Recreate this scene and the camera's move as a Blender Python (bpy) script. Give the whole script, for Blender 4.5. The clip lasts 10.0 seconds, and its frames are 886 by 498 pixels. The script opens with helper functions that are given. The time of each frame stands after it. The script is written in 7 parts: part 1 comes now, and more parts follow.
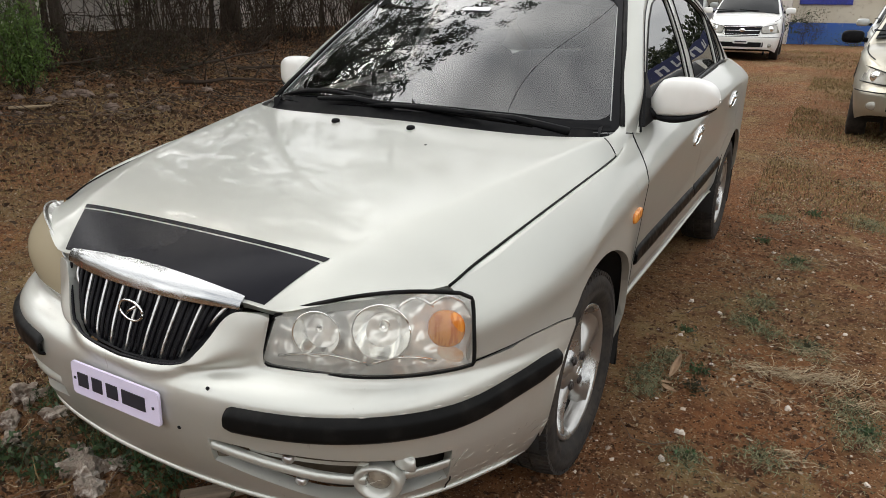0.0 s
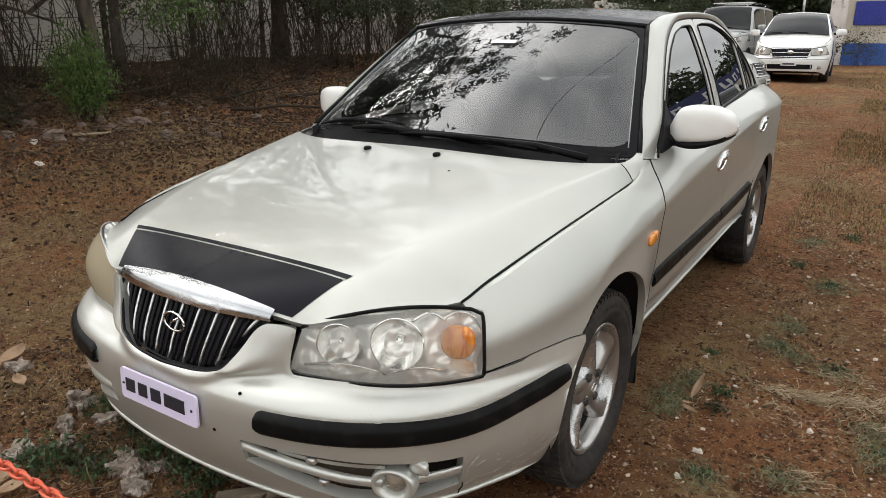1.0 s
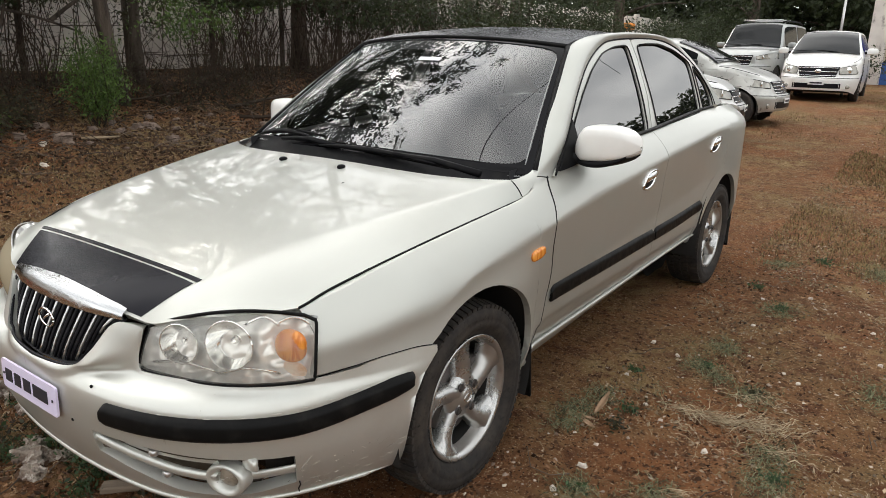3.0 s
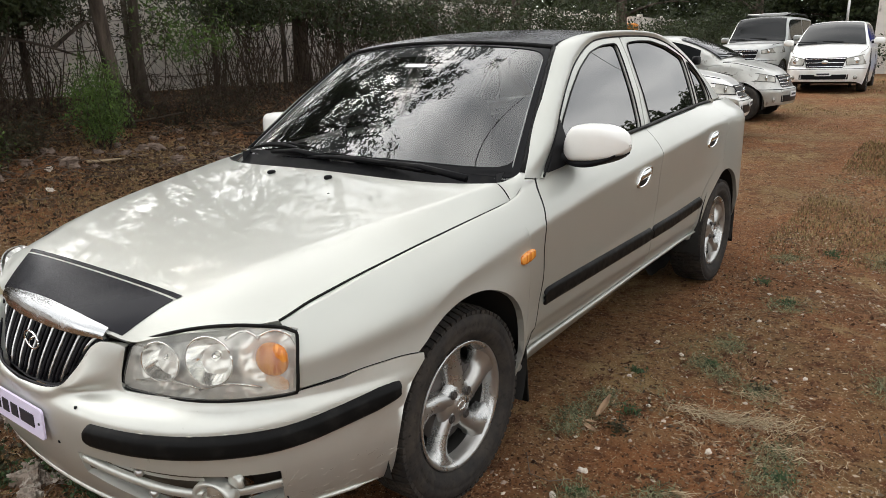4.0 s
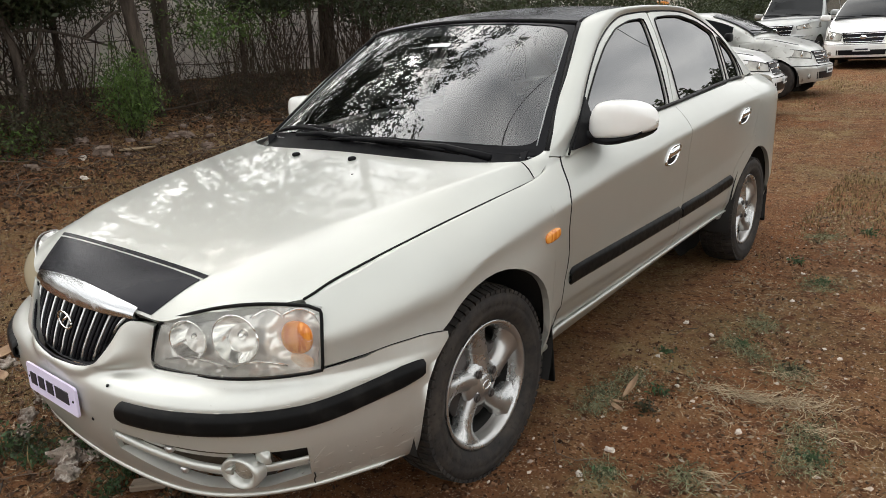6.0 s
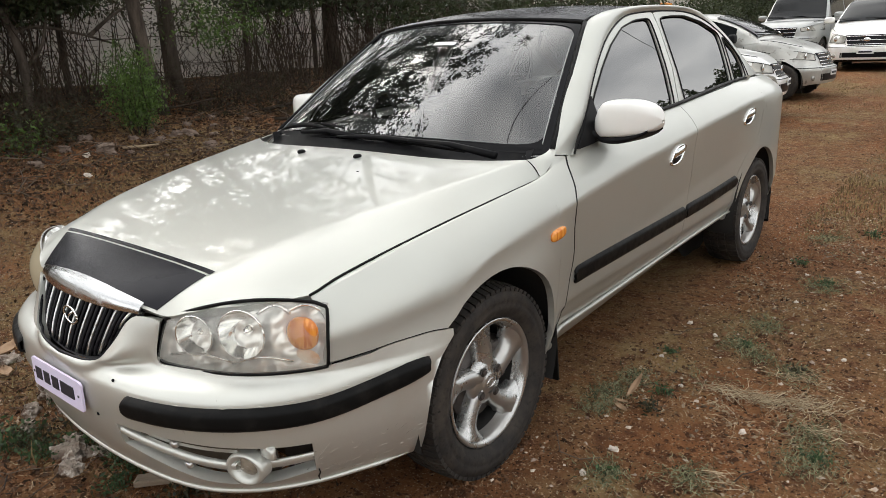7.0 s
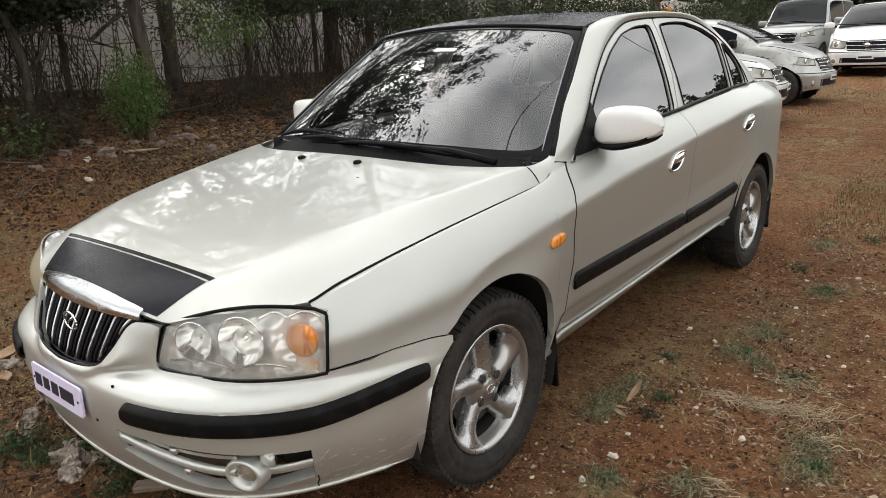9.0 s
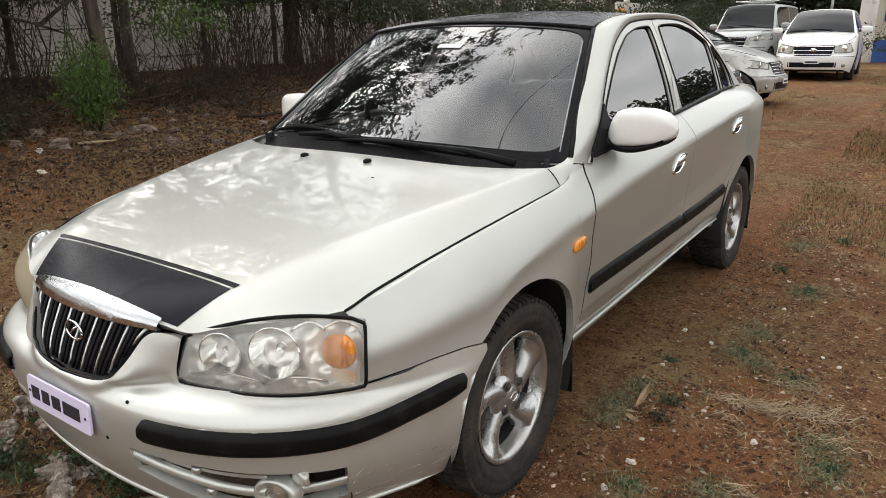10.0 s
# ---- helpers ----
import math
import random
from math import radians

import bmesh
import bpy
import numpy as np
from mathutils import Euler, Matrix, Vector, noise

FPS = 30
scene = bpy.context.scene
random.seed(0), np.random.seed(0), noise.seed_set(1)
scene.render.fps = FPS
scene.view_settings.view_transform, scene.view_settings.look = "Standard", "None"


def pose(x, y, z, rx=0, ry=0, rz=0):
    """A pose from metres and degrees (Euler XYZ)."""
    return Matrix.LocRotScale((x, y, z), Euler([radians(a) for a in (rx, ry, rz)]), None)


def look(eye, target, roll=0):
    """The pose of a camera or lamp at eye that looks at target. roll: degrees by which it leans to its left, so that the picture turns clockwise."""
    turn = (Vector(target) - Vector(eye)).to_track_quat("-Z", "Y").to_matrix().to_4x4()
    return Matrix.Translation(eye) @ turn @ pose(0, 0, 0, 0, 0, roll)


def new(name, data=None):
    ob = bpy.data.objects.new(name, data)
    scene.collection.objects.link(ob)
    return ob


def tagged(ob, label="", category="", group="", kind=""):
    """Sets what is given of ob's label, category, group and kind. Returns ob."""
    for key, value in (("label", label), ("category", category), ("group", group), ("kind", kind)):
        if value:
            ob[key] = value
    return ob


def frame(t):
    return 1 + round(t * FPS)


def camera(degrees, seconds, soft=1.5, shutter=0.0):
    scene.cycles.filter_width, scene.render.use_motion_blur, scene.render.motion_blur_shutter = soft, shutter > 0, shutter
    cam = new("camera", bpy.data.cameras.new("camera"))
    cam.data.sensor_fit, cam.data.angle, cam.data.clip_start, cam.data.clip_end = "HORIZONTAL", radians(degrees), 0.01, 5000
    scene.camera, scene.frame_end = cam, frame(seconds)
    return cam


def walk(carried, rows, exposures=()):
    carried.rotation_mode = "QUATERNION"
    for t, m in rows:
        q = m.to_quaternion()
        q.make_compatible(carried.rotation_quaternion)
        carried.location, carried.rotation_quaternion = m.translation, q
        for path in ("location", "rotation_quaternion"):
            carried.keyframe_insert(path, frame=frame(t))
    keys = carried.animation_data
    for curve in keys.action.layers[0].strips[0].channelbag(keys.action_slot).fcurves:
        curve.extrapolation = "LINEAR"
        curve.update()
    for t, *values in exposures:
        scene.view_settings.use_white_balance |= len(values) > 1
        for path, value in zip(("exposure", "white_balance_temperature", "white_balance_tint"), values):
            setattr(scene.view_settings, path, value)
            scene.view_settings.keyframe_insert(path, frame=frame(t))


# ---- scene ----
cam = camera(65.8, 10.0, 0.75)
PATH = [
    (0, (1.337, -0.872, 1.301), (0.415, 0.78, 0.649), 0.9),
    (0.3, (1.356, -0.895, 1.313), (0.399, 0.743, 0.677), 0.2),
    (0.5, (1.368, -0.911, 1.321), (0.339, 0.681, 0.683), -0.2),
    (0.6, (1.386, -0.915, 1.323), (0.341, 0.673, 0.701), -0.1),
    (0.9, (1.439, -0.929, 1.329), (0.406, 0.671, 0.718), 0.0),
    (1, (1.457, -0.933, 1.331), (0.412, 0.667, 0.742), 0.1),
    (1.2, (1.497, -0.938, 1.332), (0.412, 0.649, 0.781), 0.2),
    (1.5, (1.558, -0.946, 1.333), (0.474, 0.629, 0.746), 0.3),
    (1.6, (1.582, -0.955, 1.342), (0.464, 0.596, 0.757), 0.4),
    (1.7, (1.606, -0.964, 1.352), (0.496, 0.586, 0.748), 0.4),
    (1.8, (1.63, -0.974, 1.361), (0.497, 0.555, 0.746), 0.5),
    (1.9, (1.654, -0.983, 1.371), (0.539, 0.563, 0.763), 0.5),
    (2, (1.678, -0.992, 1.38), (0.567, 0.567, 0.801), 0.6),
    (2.1, (1.698, -0.969, 1.378), (0.563, 0.575, 0.804), 0.7),
    (2.2, (1.717, -0.946, 1.376), (0.592, 0.604, 0.798), 0.8),
    (2.3, (1.737, -0.922, 1.373), (0.612, 0.63, 0.802), 0.9),
    (2.4, (1.756, -0.899, 1.371), (0.625, 0.649, 0.803), 1.0),
    (2.5, (1.776, -0.876, 1.369), (0.649, 0.678, 0.808), 1.1),
    (2.7, (1.832, -0.805, 1.363), (0.708, 0.752, 0.804), 1.8),
    (3.8, (1.936, -0.649, 1.352), (0.755, 0.863, 0.786), -2.3),
    (4, (1.947, -0.651, 1.344), (0.775, 0.879, 0.808), -1.6),
    (4.2, (1.955, -0.649, 1.342), (0.775, 0.879, 0.819), -1.8),
    (4.3, (1.959, -0.649, 1.341), (0.762, 0.861, 0.803), -1.9),
    (4.4, (1.963, -0.648, 1.34), (0.752, 0.85, 0.801), -2.0),
    (4.5, (1.967, -0.647, 1.339), (0.761, 0.859, 0.811), -2.1),
    (4.6, (1.966, -0.643, 1.335), (0.752, 0.855, 0.801), -2.3),
    (4.7, (1.964, -0.638, 1.332), (0.761, 0.858, 0.772), -2.4),
    (4.8, (1.963, -0.634, 1.328), (0.761, 0.854, 0.741), -2.6),
    (5, (1.96, -0.625, 1.321), (0.744, 0.854, 0.741), -2.9),
    (5.2, (1.961, -0.63, 1.323), (0.741, 0.852, 0.759), -3.0),
    (5.3, (1.961, -0.632, 1.324), (0.738, 0.846, 0.757), -3.0),
    (5.4, (1.962, -0.635, 1.325), (0.734, 0.837, 0.752), -3.1),
    (5.5, (1.962, -0.637, 1.326), (0.719, 0.818, 0.747), -3.1),
    (5.6, (1.961, -0.638, 1.325), (0.721, 0.823, 0.757), -3.1),
    (5.7, (1.96, -0.639, 1.325), (0.725, 0.825, 0.752), -3.0),
    (6.8, (1.952, -0.649, 1.318), (0.721, 0.82, 0.747), -2.6),
    (7, (1.95, -0.651, 1.317), (0.715, 0.814, 0.744), -2.5),
    (7.2, (1.948, -0.649, 1.319), (0.707, 0.819, 0.764), -2.5),
    (7.4, (1.945, -0.646, 1.321), (0.695, 0.816, 0.775), -2.5),
    (7.5, (1.944, -0.645, 1.322), (0.688, 0.813, 0.78), -2.5),
    (7.7, (1.949, -0.647, 1.322), (0.69, 0.807, 0.777), -2.4),
    (7.9, (1.954, -0.65, 1.323), (0.699, 0.808, 0.776), -2.3),
    (8, (1.956, -0.651, 1.323), (0.703, 0.808, 0.775), -2.3),
    (8.2, (1.956, -0.649, 1.324), (0.723, 0.825, 0.772), -2.1),
    (8.4, (1.956, -0.648, 1.325), (0.725, 0.825, 0.765), -1.9),
    (8.5, (1.956, -0.647, 1.326), (0.723, 0.824, 0.762), -1.8),
    (8.6, (1.955, -0.648, 1.326), (0.708, 0.816, 0.774), -1.9),
    (8.8, (1.954, -0.649, 1.325), (0.719, 0.823, 0.767), -2.2),
    (9, (1.952, -0.65, 1.325), (0.715, 0.817, 0.763), -2.4),
    (9.2, (1.923, -0.662, 1.325), (0.698, 0.81, 0.749), -1.9),
    (9.4, (1.894, -0.674, 1.324), (0.699, 0.831, 0.773), -1.4),
    (9.5, (1.88, -0.68, 1.324), (0.67, 0.807, 0.755), -1.2),
    (10, (1.729, -0.724, 1.335), (0.61, 0.829, 0.756), -0.9),
]
walk(cam, [(t, look(eye, target, roll)) for t, eye, target, roll in PATH], exposures=((0.0, -0.16), (1.0, -0.12), (2.5, -0.03), (10.0, -0.03)))

# ---------------------------------------------------------------- light
SUN_ELEV, SUN_AZ = radians(40), radians(-72)
world = bpy.data.worlds.new("overcast_sky")
scene.world = world
world.use_nodes = True
wt = world.node_tree
wt.nodes.clear()
w_out = wt.nodes.new("ShaderNodeOutputWorld")
w_bg = wt.nodes.new("ShaderNodeBackground")
w_sky = wt.nodes.new("ShaderNodeTexSky")
w_sky.sky_type = "NISHITA"
w_sky.sun_disc = False
w_sky.sun_elevation, w_sky.sun_rotation = SUN_ELEV, SUN_AZ
w_sky.dust_density = 4.0
w_co = wt.nodes.new("ShaderNodeTexCoord")
w_map = wt.nodes.new("ShaderNodeMapping")
w_map.inputs["Scale"].default_value = (1.0, 1.0, 2.2)
w_n = wt.nodes.new("ShaderNodeTexNoise")
w_n.inputs["Scale"].default_value = 2.1
w_n.inputs["Detail"].default_value = 6
w_r = wt.nodes.new("ShaderNodeValToRGB")
w_r.color_ramp.elements[0].position, w_r.color_ramp.elements[0].color = 0.32, (5.8, 6.1, 6.5, 1)
w_r.color_ramp.elements[1].position, w_r.color_ramp.elements[1].color = 0.66, (21.0, 20.8, 20.2, 1)
w_mix = wt.nodes.new("ShaderNodeMixRGB")
w_mix.inputs[0].default_value = 0.86
wt.links.new(w_co.outputs["Generated"], w_map.inputs[0])
wt.links.new(w_map.outputs[0], w_n.inputs["Vector"])
wt.links.new(w_n.outputs["Fac"], w_r.inputs[0])
wt.links.new(w_sky.outputs[0], w_mix.inputs[1])
wt.links.new(w_r.outputs[0], w_mix.inputs[2])
# thinner cloud round the hidden sun
w_dot = wt.nodes.new("ShaderNodeVectorMath")
w_dot.operation = "DOT_PRODUCT"
w_dot.inputs[1].default_value = (math.cos(SUN_ELEV) * math.sin(SUN_AZ), math.cos(SUN_ELEV) * math.cos(SUN_AZ), math.sin(SUN_ELEV))
w_glow = wt.nodes.new("ShaderNodeMapRange")
w_glow.interpolation_type = "SMOOTHSTEP"
for k, v in (("From Min", 0.80), ("From Max", 0.99), ("To Min", 0.95), ("To Max", 2.7)):
    w_glow.inputs[k].default_value = v
w_mul = wt.nodes.new("ShaderNodeVectorMath")
w_mul.operation = "SCALE"
wt.links.new(w_co.outputs["Generated"], w_dot.inputs[0])
wt.links.new(w_dot.outputs["Value"], w_glow.inputs["Value"])
wt.links.new(w_mix.outputs[0], w_mul.inputs[0])
wt.links.new(w_glow.outputs[0], w_mul.inputs["Scale"])
wt.links.new(w_mul.outputs[0], w_bg.inputs[0])
wt.links.new(w_bg.outputs[0], w_out.inputs[0])
w_bg.inputs[1].default_value = 0.14
sun_data = bpy.data.lights.new("sun", "SUN")
sun_data.energy, sun_data.angle, sun_data.color = 0.55, radians(14), (1.0, 0.95, 0.87)
sun = new("sun", sun_data)
sun.matrix_world = look((6 * math.sin(SUN_AZ), 6 * math.cos(SUN_AZ), 6 * math.tan(SUN_ELEV)), (0, 0, 0))
scene.view_settings.exposure = 0.0


# ---------------------------------------------------------------- materials
class Mat:
    """A node material with a Principled shader; helper calls add colour variation, bump and gloss."""

    def __init__(self, name, color, rough=0.6, metal=0.0, coat=0.0, spec=0.5):
        self.m = bpy.data.materials.new(name)
        self.m.use_nodes = True
        self.t = self.m.node_tree
        self.b = self.t.nodes["Principled BSDF"]
        self.b.inputs["Base Color"].default_value = (*color, 1)
        self.b.inputs["Roughness"].default_value = rough
        self.b.inputs["Metallic"].default_value = metal
        self.b.inputs["Specular IOR Level"].default_value = spec
        if coat:
            self.b.inputs["Coat Weight"].default_value = coat
            self.b.inputs["Coat Roughness"].default_value = 0.035
        self.color = color
        self.last = None
        self.normal = None

    def node(self, kind, **k):
        n = self.t.nodes.new(kind)
        for key, v in k.items():
            n.inputs[key].default_value = v
        return n

    def coords(self, scale=(1, 1, 1)):
        c = self.node("ShaderNodeTexCoord")
        mp = self.node("ShaderNodeMapping", Scale=scale)
        self.t.links.new(c.outputs["Object"], mp.inputs[0])
        return mp.outputs[0]

    def noise(self, scale, detail=5, rough=0.6, stretch=(1, 1, 1)):
        n = self.node("ShaderNodeTexNoise", Scale=scale, Detail=detail, Roughness=rough)
        self.t.links.new(self.coords(stretch), n.inputs["Vector"])
        return n.outputs["Fac"]

    def ramp(self, fac, a, b, lo=(0, 0, 0), hi=(1, 1, 1)):
        r = self.node("ShaderNodeValToRGB")
        r.color_ramp.elements[0].position, r.color_ramp.elements[0].color = a, (*lo, 1)
        r.color_ramp.elements[1].position, r.color_ramp.elements[1].color = b, (*hi, 1)
        self.t.links.new(fac, r.inputs[0])
        return r.outputs[0]

    def mix(self, fac, color):
        """Lays color over the base colour where fac is high."""
        x = self.node("ShaderNodeMixRGB")
        self.t.links.new(fac, x.inputs[0])
        if self.last is None:
            x.inputs[1].default_value = (*self.color, 1)
        else:
            self.t.links.new(self.last, x.inputs[1])
        x.inputs[2].default_value = (*color, 1)
        self.last = x.outputs[0]
        self.t.links.new(self.last, self.b.inputs["Base Color"])
        return self

    def patches(self, scale, a, b, color, detail=5, stretch=(1, 1, 1)):
        return self.mix(self.ramp(self.noise(scale, detail, 0.6, stretch), a, b), color)

    def bump(self, scale, strength, dist=0.01, detail=6, stretch=(1, 1, 1)):
        n = self.node("ShaderNodeBump", Strength=strength, Distance=dist)
        self.t.links.new(self.noise(scale, detail, 0.65, stretch), n.inputs["Height"])
        if self.normal is not None:
            self.t.links.new(self.normal, n.inputs["Normal"])
        self.normal = n.outputs[0]
        self.t.links.new(self.normal, self.b.inputs["Normal"])
        return self

    def gloss(self, scale, lo, hi, a=0.35, b=0.7):
        self.t.links.new(self.ramp(self.noise(scale), a, b, (lo,) * 3, (hi,) * 3), self.b.inputs["Roughness"])
        return self

    def vary(self, amount=0.35, dark=(0.02, 0.02, 0.02), source="Object"):
        """Every piece its own shade: by object, or by island of a joined mesh."""
        if source == "Object":
            r = self.node("ShaderNodeObjectInfo").outputs["Random"]
        else:
            r = self.node("ShaderNodeNewGeometry").outputs["Random Per Island"]
        m = self.node("ShaderNodeMath")
        m.operation = "MULTIPLY"
        m.inputs[1].default_value = amount
        self.t.links.new(r, m.inputs[0])
        return self.mix(m.outputs[0], dark)


def glass(name, tint, ior=1.6, haze=0.0, haze_color=(0.6, 0.6, 0.55), rough=0.0):
    """Thin pane: lets light through with a tint, mirrors by Fresnel, and may be hazed by dust."""
    m = bpy.data.materials.new(name)
    m.use_nodes = True
    t = m.node_tree
    t.nodes.clear()
    o = t.nodes.new("ShaderNodeOutputMaterial")
    tr = t.nodes.new("ShaderNodeBsdfTransparent")
    tr.inputs[0].default_value = (*tint, 1)
    gl = t.nodes.new("ShaderNodeBsdfGlossy")
    gl.inputs["Roughness"].default_value = rough
    fr = t.nodes.new("ShaderNodeFresnel")
    fr.inputs[0].default_value = ior
    mx = t.nodes.new("ShaderNodeMixShader")
    t.links.new(fr.outputs[0], mx.inputs[0])
    base = tr.outputs[0]
    if haze:
        df = t.nodes.new("ShaderNodeBsdfDiffuse")
        df.inputs[0].default_value = (*haze_color, 1)
        hz = t.nodes.new("ShaderNodeMixShader")
        hz.inputs[0].default_value = haze
        t.links.new(tr.outputs[0], hz.inputs[1])
        t.links.new(df.outputs[0], hz.inputs[2])
        base = hz.outputs[0]
    t.links.new(base, mx.inputs[1])
    t.links.new(gl.outputs[0], mx.inputs[2])
    t.links.new(mx.outputs[0], o.inputs[0])
    return m


paint = Mat("silver_paint", (0.495, 0.50, 0.462), 0.48, 0.70, coat=0.6)
paint.patches(1.4, 0.45, 0.85, (0.46, 0.455, 0.415)).bump(900, 0.03, 0.0005, 2)
paint_m = paint.m
bumper_paint = Mat("scuffed_bumper_paint", (0.57, 0.575, 0.535), 0.42, 0.62, coat=0.7)
bumper_paint.patches(4.0, 0.5, 0.8, (0.51, 0.50, 0.45)).patches(40, 0.70, 0.78, (0.30, 0.27, 0.23), 3, (1, 1, 0.15)).bump(700, 0.03, 0.0005, 2)
bumper_m = bumper_paint.m
mirror_paint = Mat("off_white_mirror_paint", (0.76, 0.75, 0.72), 0.35, coat=0.5).patches(6, 0.45, 0.8, (0.70, 0.69, 0.65)).m
vinyl = Mat("black_vinyl", (0.008, 0.008, 0.012), 0.34, spec=0.10).patches(6, 0.4, 0.8, (0.013, 0.013, 0.016)).gloss(3, 0.22, 0.29).bump(600, 0.03, 0.0005).m
scratch_m = Mat("bare_scratch", (0.58, 0.56, 0.51), 0.6).m
scuff_m = Mat("dark_scuff", (0.20, 0.18, 0.155), 0.7).m
rubber = Mat("black_rubber_trim", (0.006, 0.006, 0.006), 0.42, spec=0.09).patches(20, 0.5, 0.8, (0.018, 0.017, 0.016)).gloss(30, 0.32, 0.55).m
plastic = Mat("black_plastic", (0.006, 0.006, 0.007), 0.45, spec=0.09).patches(25, 0.5, 0.9, (0.016, 0.015, 0.014)).m
grille_black = Mat("grille_plastic", (0.006, 0.006, 0.008), 0.35, spec=0.13).patches(60, 0.6, 0.85, (0.03, 0.027, 0.024)).m
tyre_m = Mat("tyre_rubber", (0.024, 0.022, 0.021), 0.75, spec=0.2).patches(14, 0.40, 0.75, (0.060, 0.050, 0.041)).patches(70, 0.55, 0.75, (0.012, 0.011, 0.010)).bump(90, 0.25, 0.002).m
chrome = Mat("chrome", (0.82, 0.82, 0.82), 0.12, 1.0).gloss(25, 0.07, 0.24).m
bar_chrome = Mat("worn_chrome", (0.50, 0.51, 0.52), 0.2, 1.0).gloss(18, 0.12, 0.30).m
dull_metal = Mat("grille_bar_metal", (0.62, 0.62, 0.62), 0.3, 0.9).patches(70, 0.5, 0.75, (0.3, 0.28, 0.25)).m
alloy = Mat("alloy_wheel_paint", (0.48, 0.48, 0.47), 0.30, 0.85).patches(9, 0.45, 0.9, (0.38, 0.36, 0.33)).gloss(8, 0.24, 0.34).m
brake_m = Mat("brake_iron", (0.09, 0.08, 0.075), 0.6, 0.6).m
amber = Mat("amber_plastic", (0.78, 0.31, 0.05), 0.25, coat=0.5).patches(110, 0.45, 0.6, (0.60, 0.17, 0.015), 1, (1, 1, 0.06)).bump(80, 0.5, 0.003, 2, (1, 0.2, 1)).m
amber_pale = Mat("pale_amber_tint", (0.74, 0.42, 0.23), 0.3).patches(22, 0.4, 0.65, (0.87, 0.78, 0.66)).m
reflector = Mat("lamp_reflector", (0.90, 0.90, 0.88), 0.10, 0.9).bump(14, 0.07, 0.01, 2).m
lamp_housing = Mat("lamp_housing", (0.96, 0.95, 0.92), 0.16, 0.35).patches(15, 0.5, 0.8, (0.85, 0.81, 0.74)).bump(15, 1.0, 0.09, 1).m
lens_m = glass("headlight_lens", (0.98, 0.975, 0.95), 1.5, 0.09, (0.93, 0.91, 0.86), 0.01)
old_lens_m = glass("yellowed_lens", (0.4, 0.35, 0.25), 1.12, 0.96, (0.34, 0.29, 0.20), 0.15)
band_m = Mat("grey_shade_film", (0.09, 0.092, 0.10), 0.7).patches(6, 0.4, 0.7, (0.075, 0.078, 0.085)).m
fog_beige = Mat("dusty_beige_plastic", (0.33, 0.28, 0.22), 0.4, 0.2).patches(30, 0.4, 0.7, (0.14, 0.115, 0.09)).m
# pale grey for the highlight painted along the windscreen border
edge_glint_m = Mat("pale_edge_glint", (0.34, 0.35, 0.35), 0.5).m
screen_m = glass("windscreen_glass", (0.62, 0.65, 0.64), 2.2, 0.004, (0.5, 0.5, 0.5))
window_m = glass("tinted_window", (0.018, 0.019, 0.019), 3.0, 0.006, (0.5, 0.5, 0.5))
# slot lining: silver plastic darkened for dust and the shade behind the bar
recess_m = Mat("dusty_shaded_recess", (0.135, 0.118, 0.090), 0.7, spec=0.3).patches(18, 0.4, 0.7, (0.075, 0.062, 0.047)).m
rear_glass_m = glass("clear_rear_glass", (0.85, 0.88, 0.86), 1.5, 0.01, (0.5, 0.5, 0.5))
frit = Mat("black_glass_border", (0.007, 0.007, 0.008), 0.12, spec=0.10).m
dark_trim = Mat("interior_black", (0.022, 0.022, 0.024), 0.7).bump(200, 0.2, 0.002).m
seat_cloth = Mat("grey_seat_cloth", (0.10, 0.10, 0.105), 0.85).bump(300, 0.3, 0.002).m
under_m = Mat("underbody", (0.015, 0.014, 0.013), 0.9).m
plate_m = Mat("lilac_plate", (0.72, 0.66, 0.85), 0.4).patches(30, 0.6, 0.85, (0.62, 0.57, 0.70)).m
ink = Mat("plate_ink", (0.02, 0.02, 0.03), 0.5).m

soil = Mat("red_soil", (0.255, 0.112, 0.047), 0.95, spec=0.12)
soil.patches(0.9, 0.35, 0.62, (0.165, 0.074, 0.034)).patches(3.5, 0.5, 0.72, (0.27, 0.142, 0.068)).patches(0.45, 0.46, 0.62, (0.21, 0.140, 0.066), 7).patches(1.6, 0.54, 0.68, (0.30, 0.21, 0.10), 7)
soil.patches(9, 0.50, 0.66, (0.130, 0.055, 0.027), 8).patches(28, 0.55, 0.63, (0.080, 0.035, 0.017), 8).patches(60, 0.605, 0.66, (0.42, 0.27, 0.16), 4).patches(95, 0.59, 0.64, (0.026, 0.012, 0.007), 5).patches(150, 0.63, 0.67, (0.58, 0.44, 0.30), 3)
soil.bump(6, 0.6, 0.06, 8).bump(16, 0.6, 0.035, 6).bump(45, 1.0, 0.035, 8).bump(170, 0.9, 0.009, 5)
soil_m = soil.m
stone_m = Mat("brown_stone", (0.25, 0.185, 0.145), 0.9).patches(14, 0.4, 0.7, (0.09, 0.06, 0.045)).patches(5, 0.5, 0.7, (0.14, 0.095, 0.072)).vary(0.6, (0.15, 0.105, 0.085)).bump(30, 0.6, 0.02).m
pebble_m = Mat("pebbles", (0.56, 0.46, 0.37), 0.9).vary(0.95, (0.13, 0.072, 0.045), "Island").m
crumb_m = Mat("soil_crumbs", (0.27, 0.145, 0.080), 0.95, spec=0.1).vary(1.0, (0.030, 0.016, 0.010), "Island").m
dusty_grass = Mat("dusty_grey_grass", (0.30, 0.29, 0.17), 0.85, spec=0.2).vary(1.0, (0.035, 0.042, 0.020), "Island").m
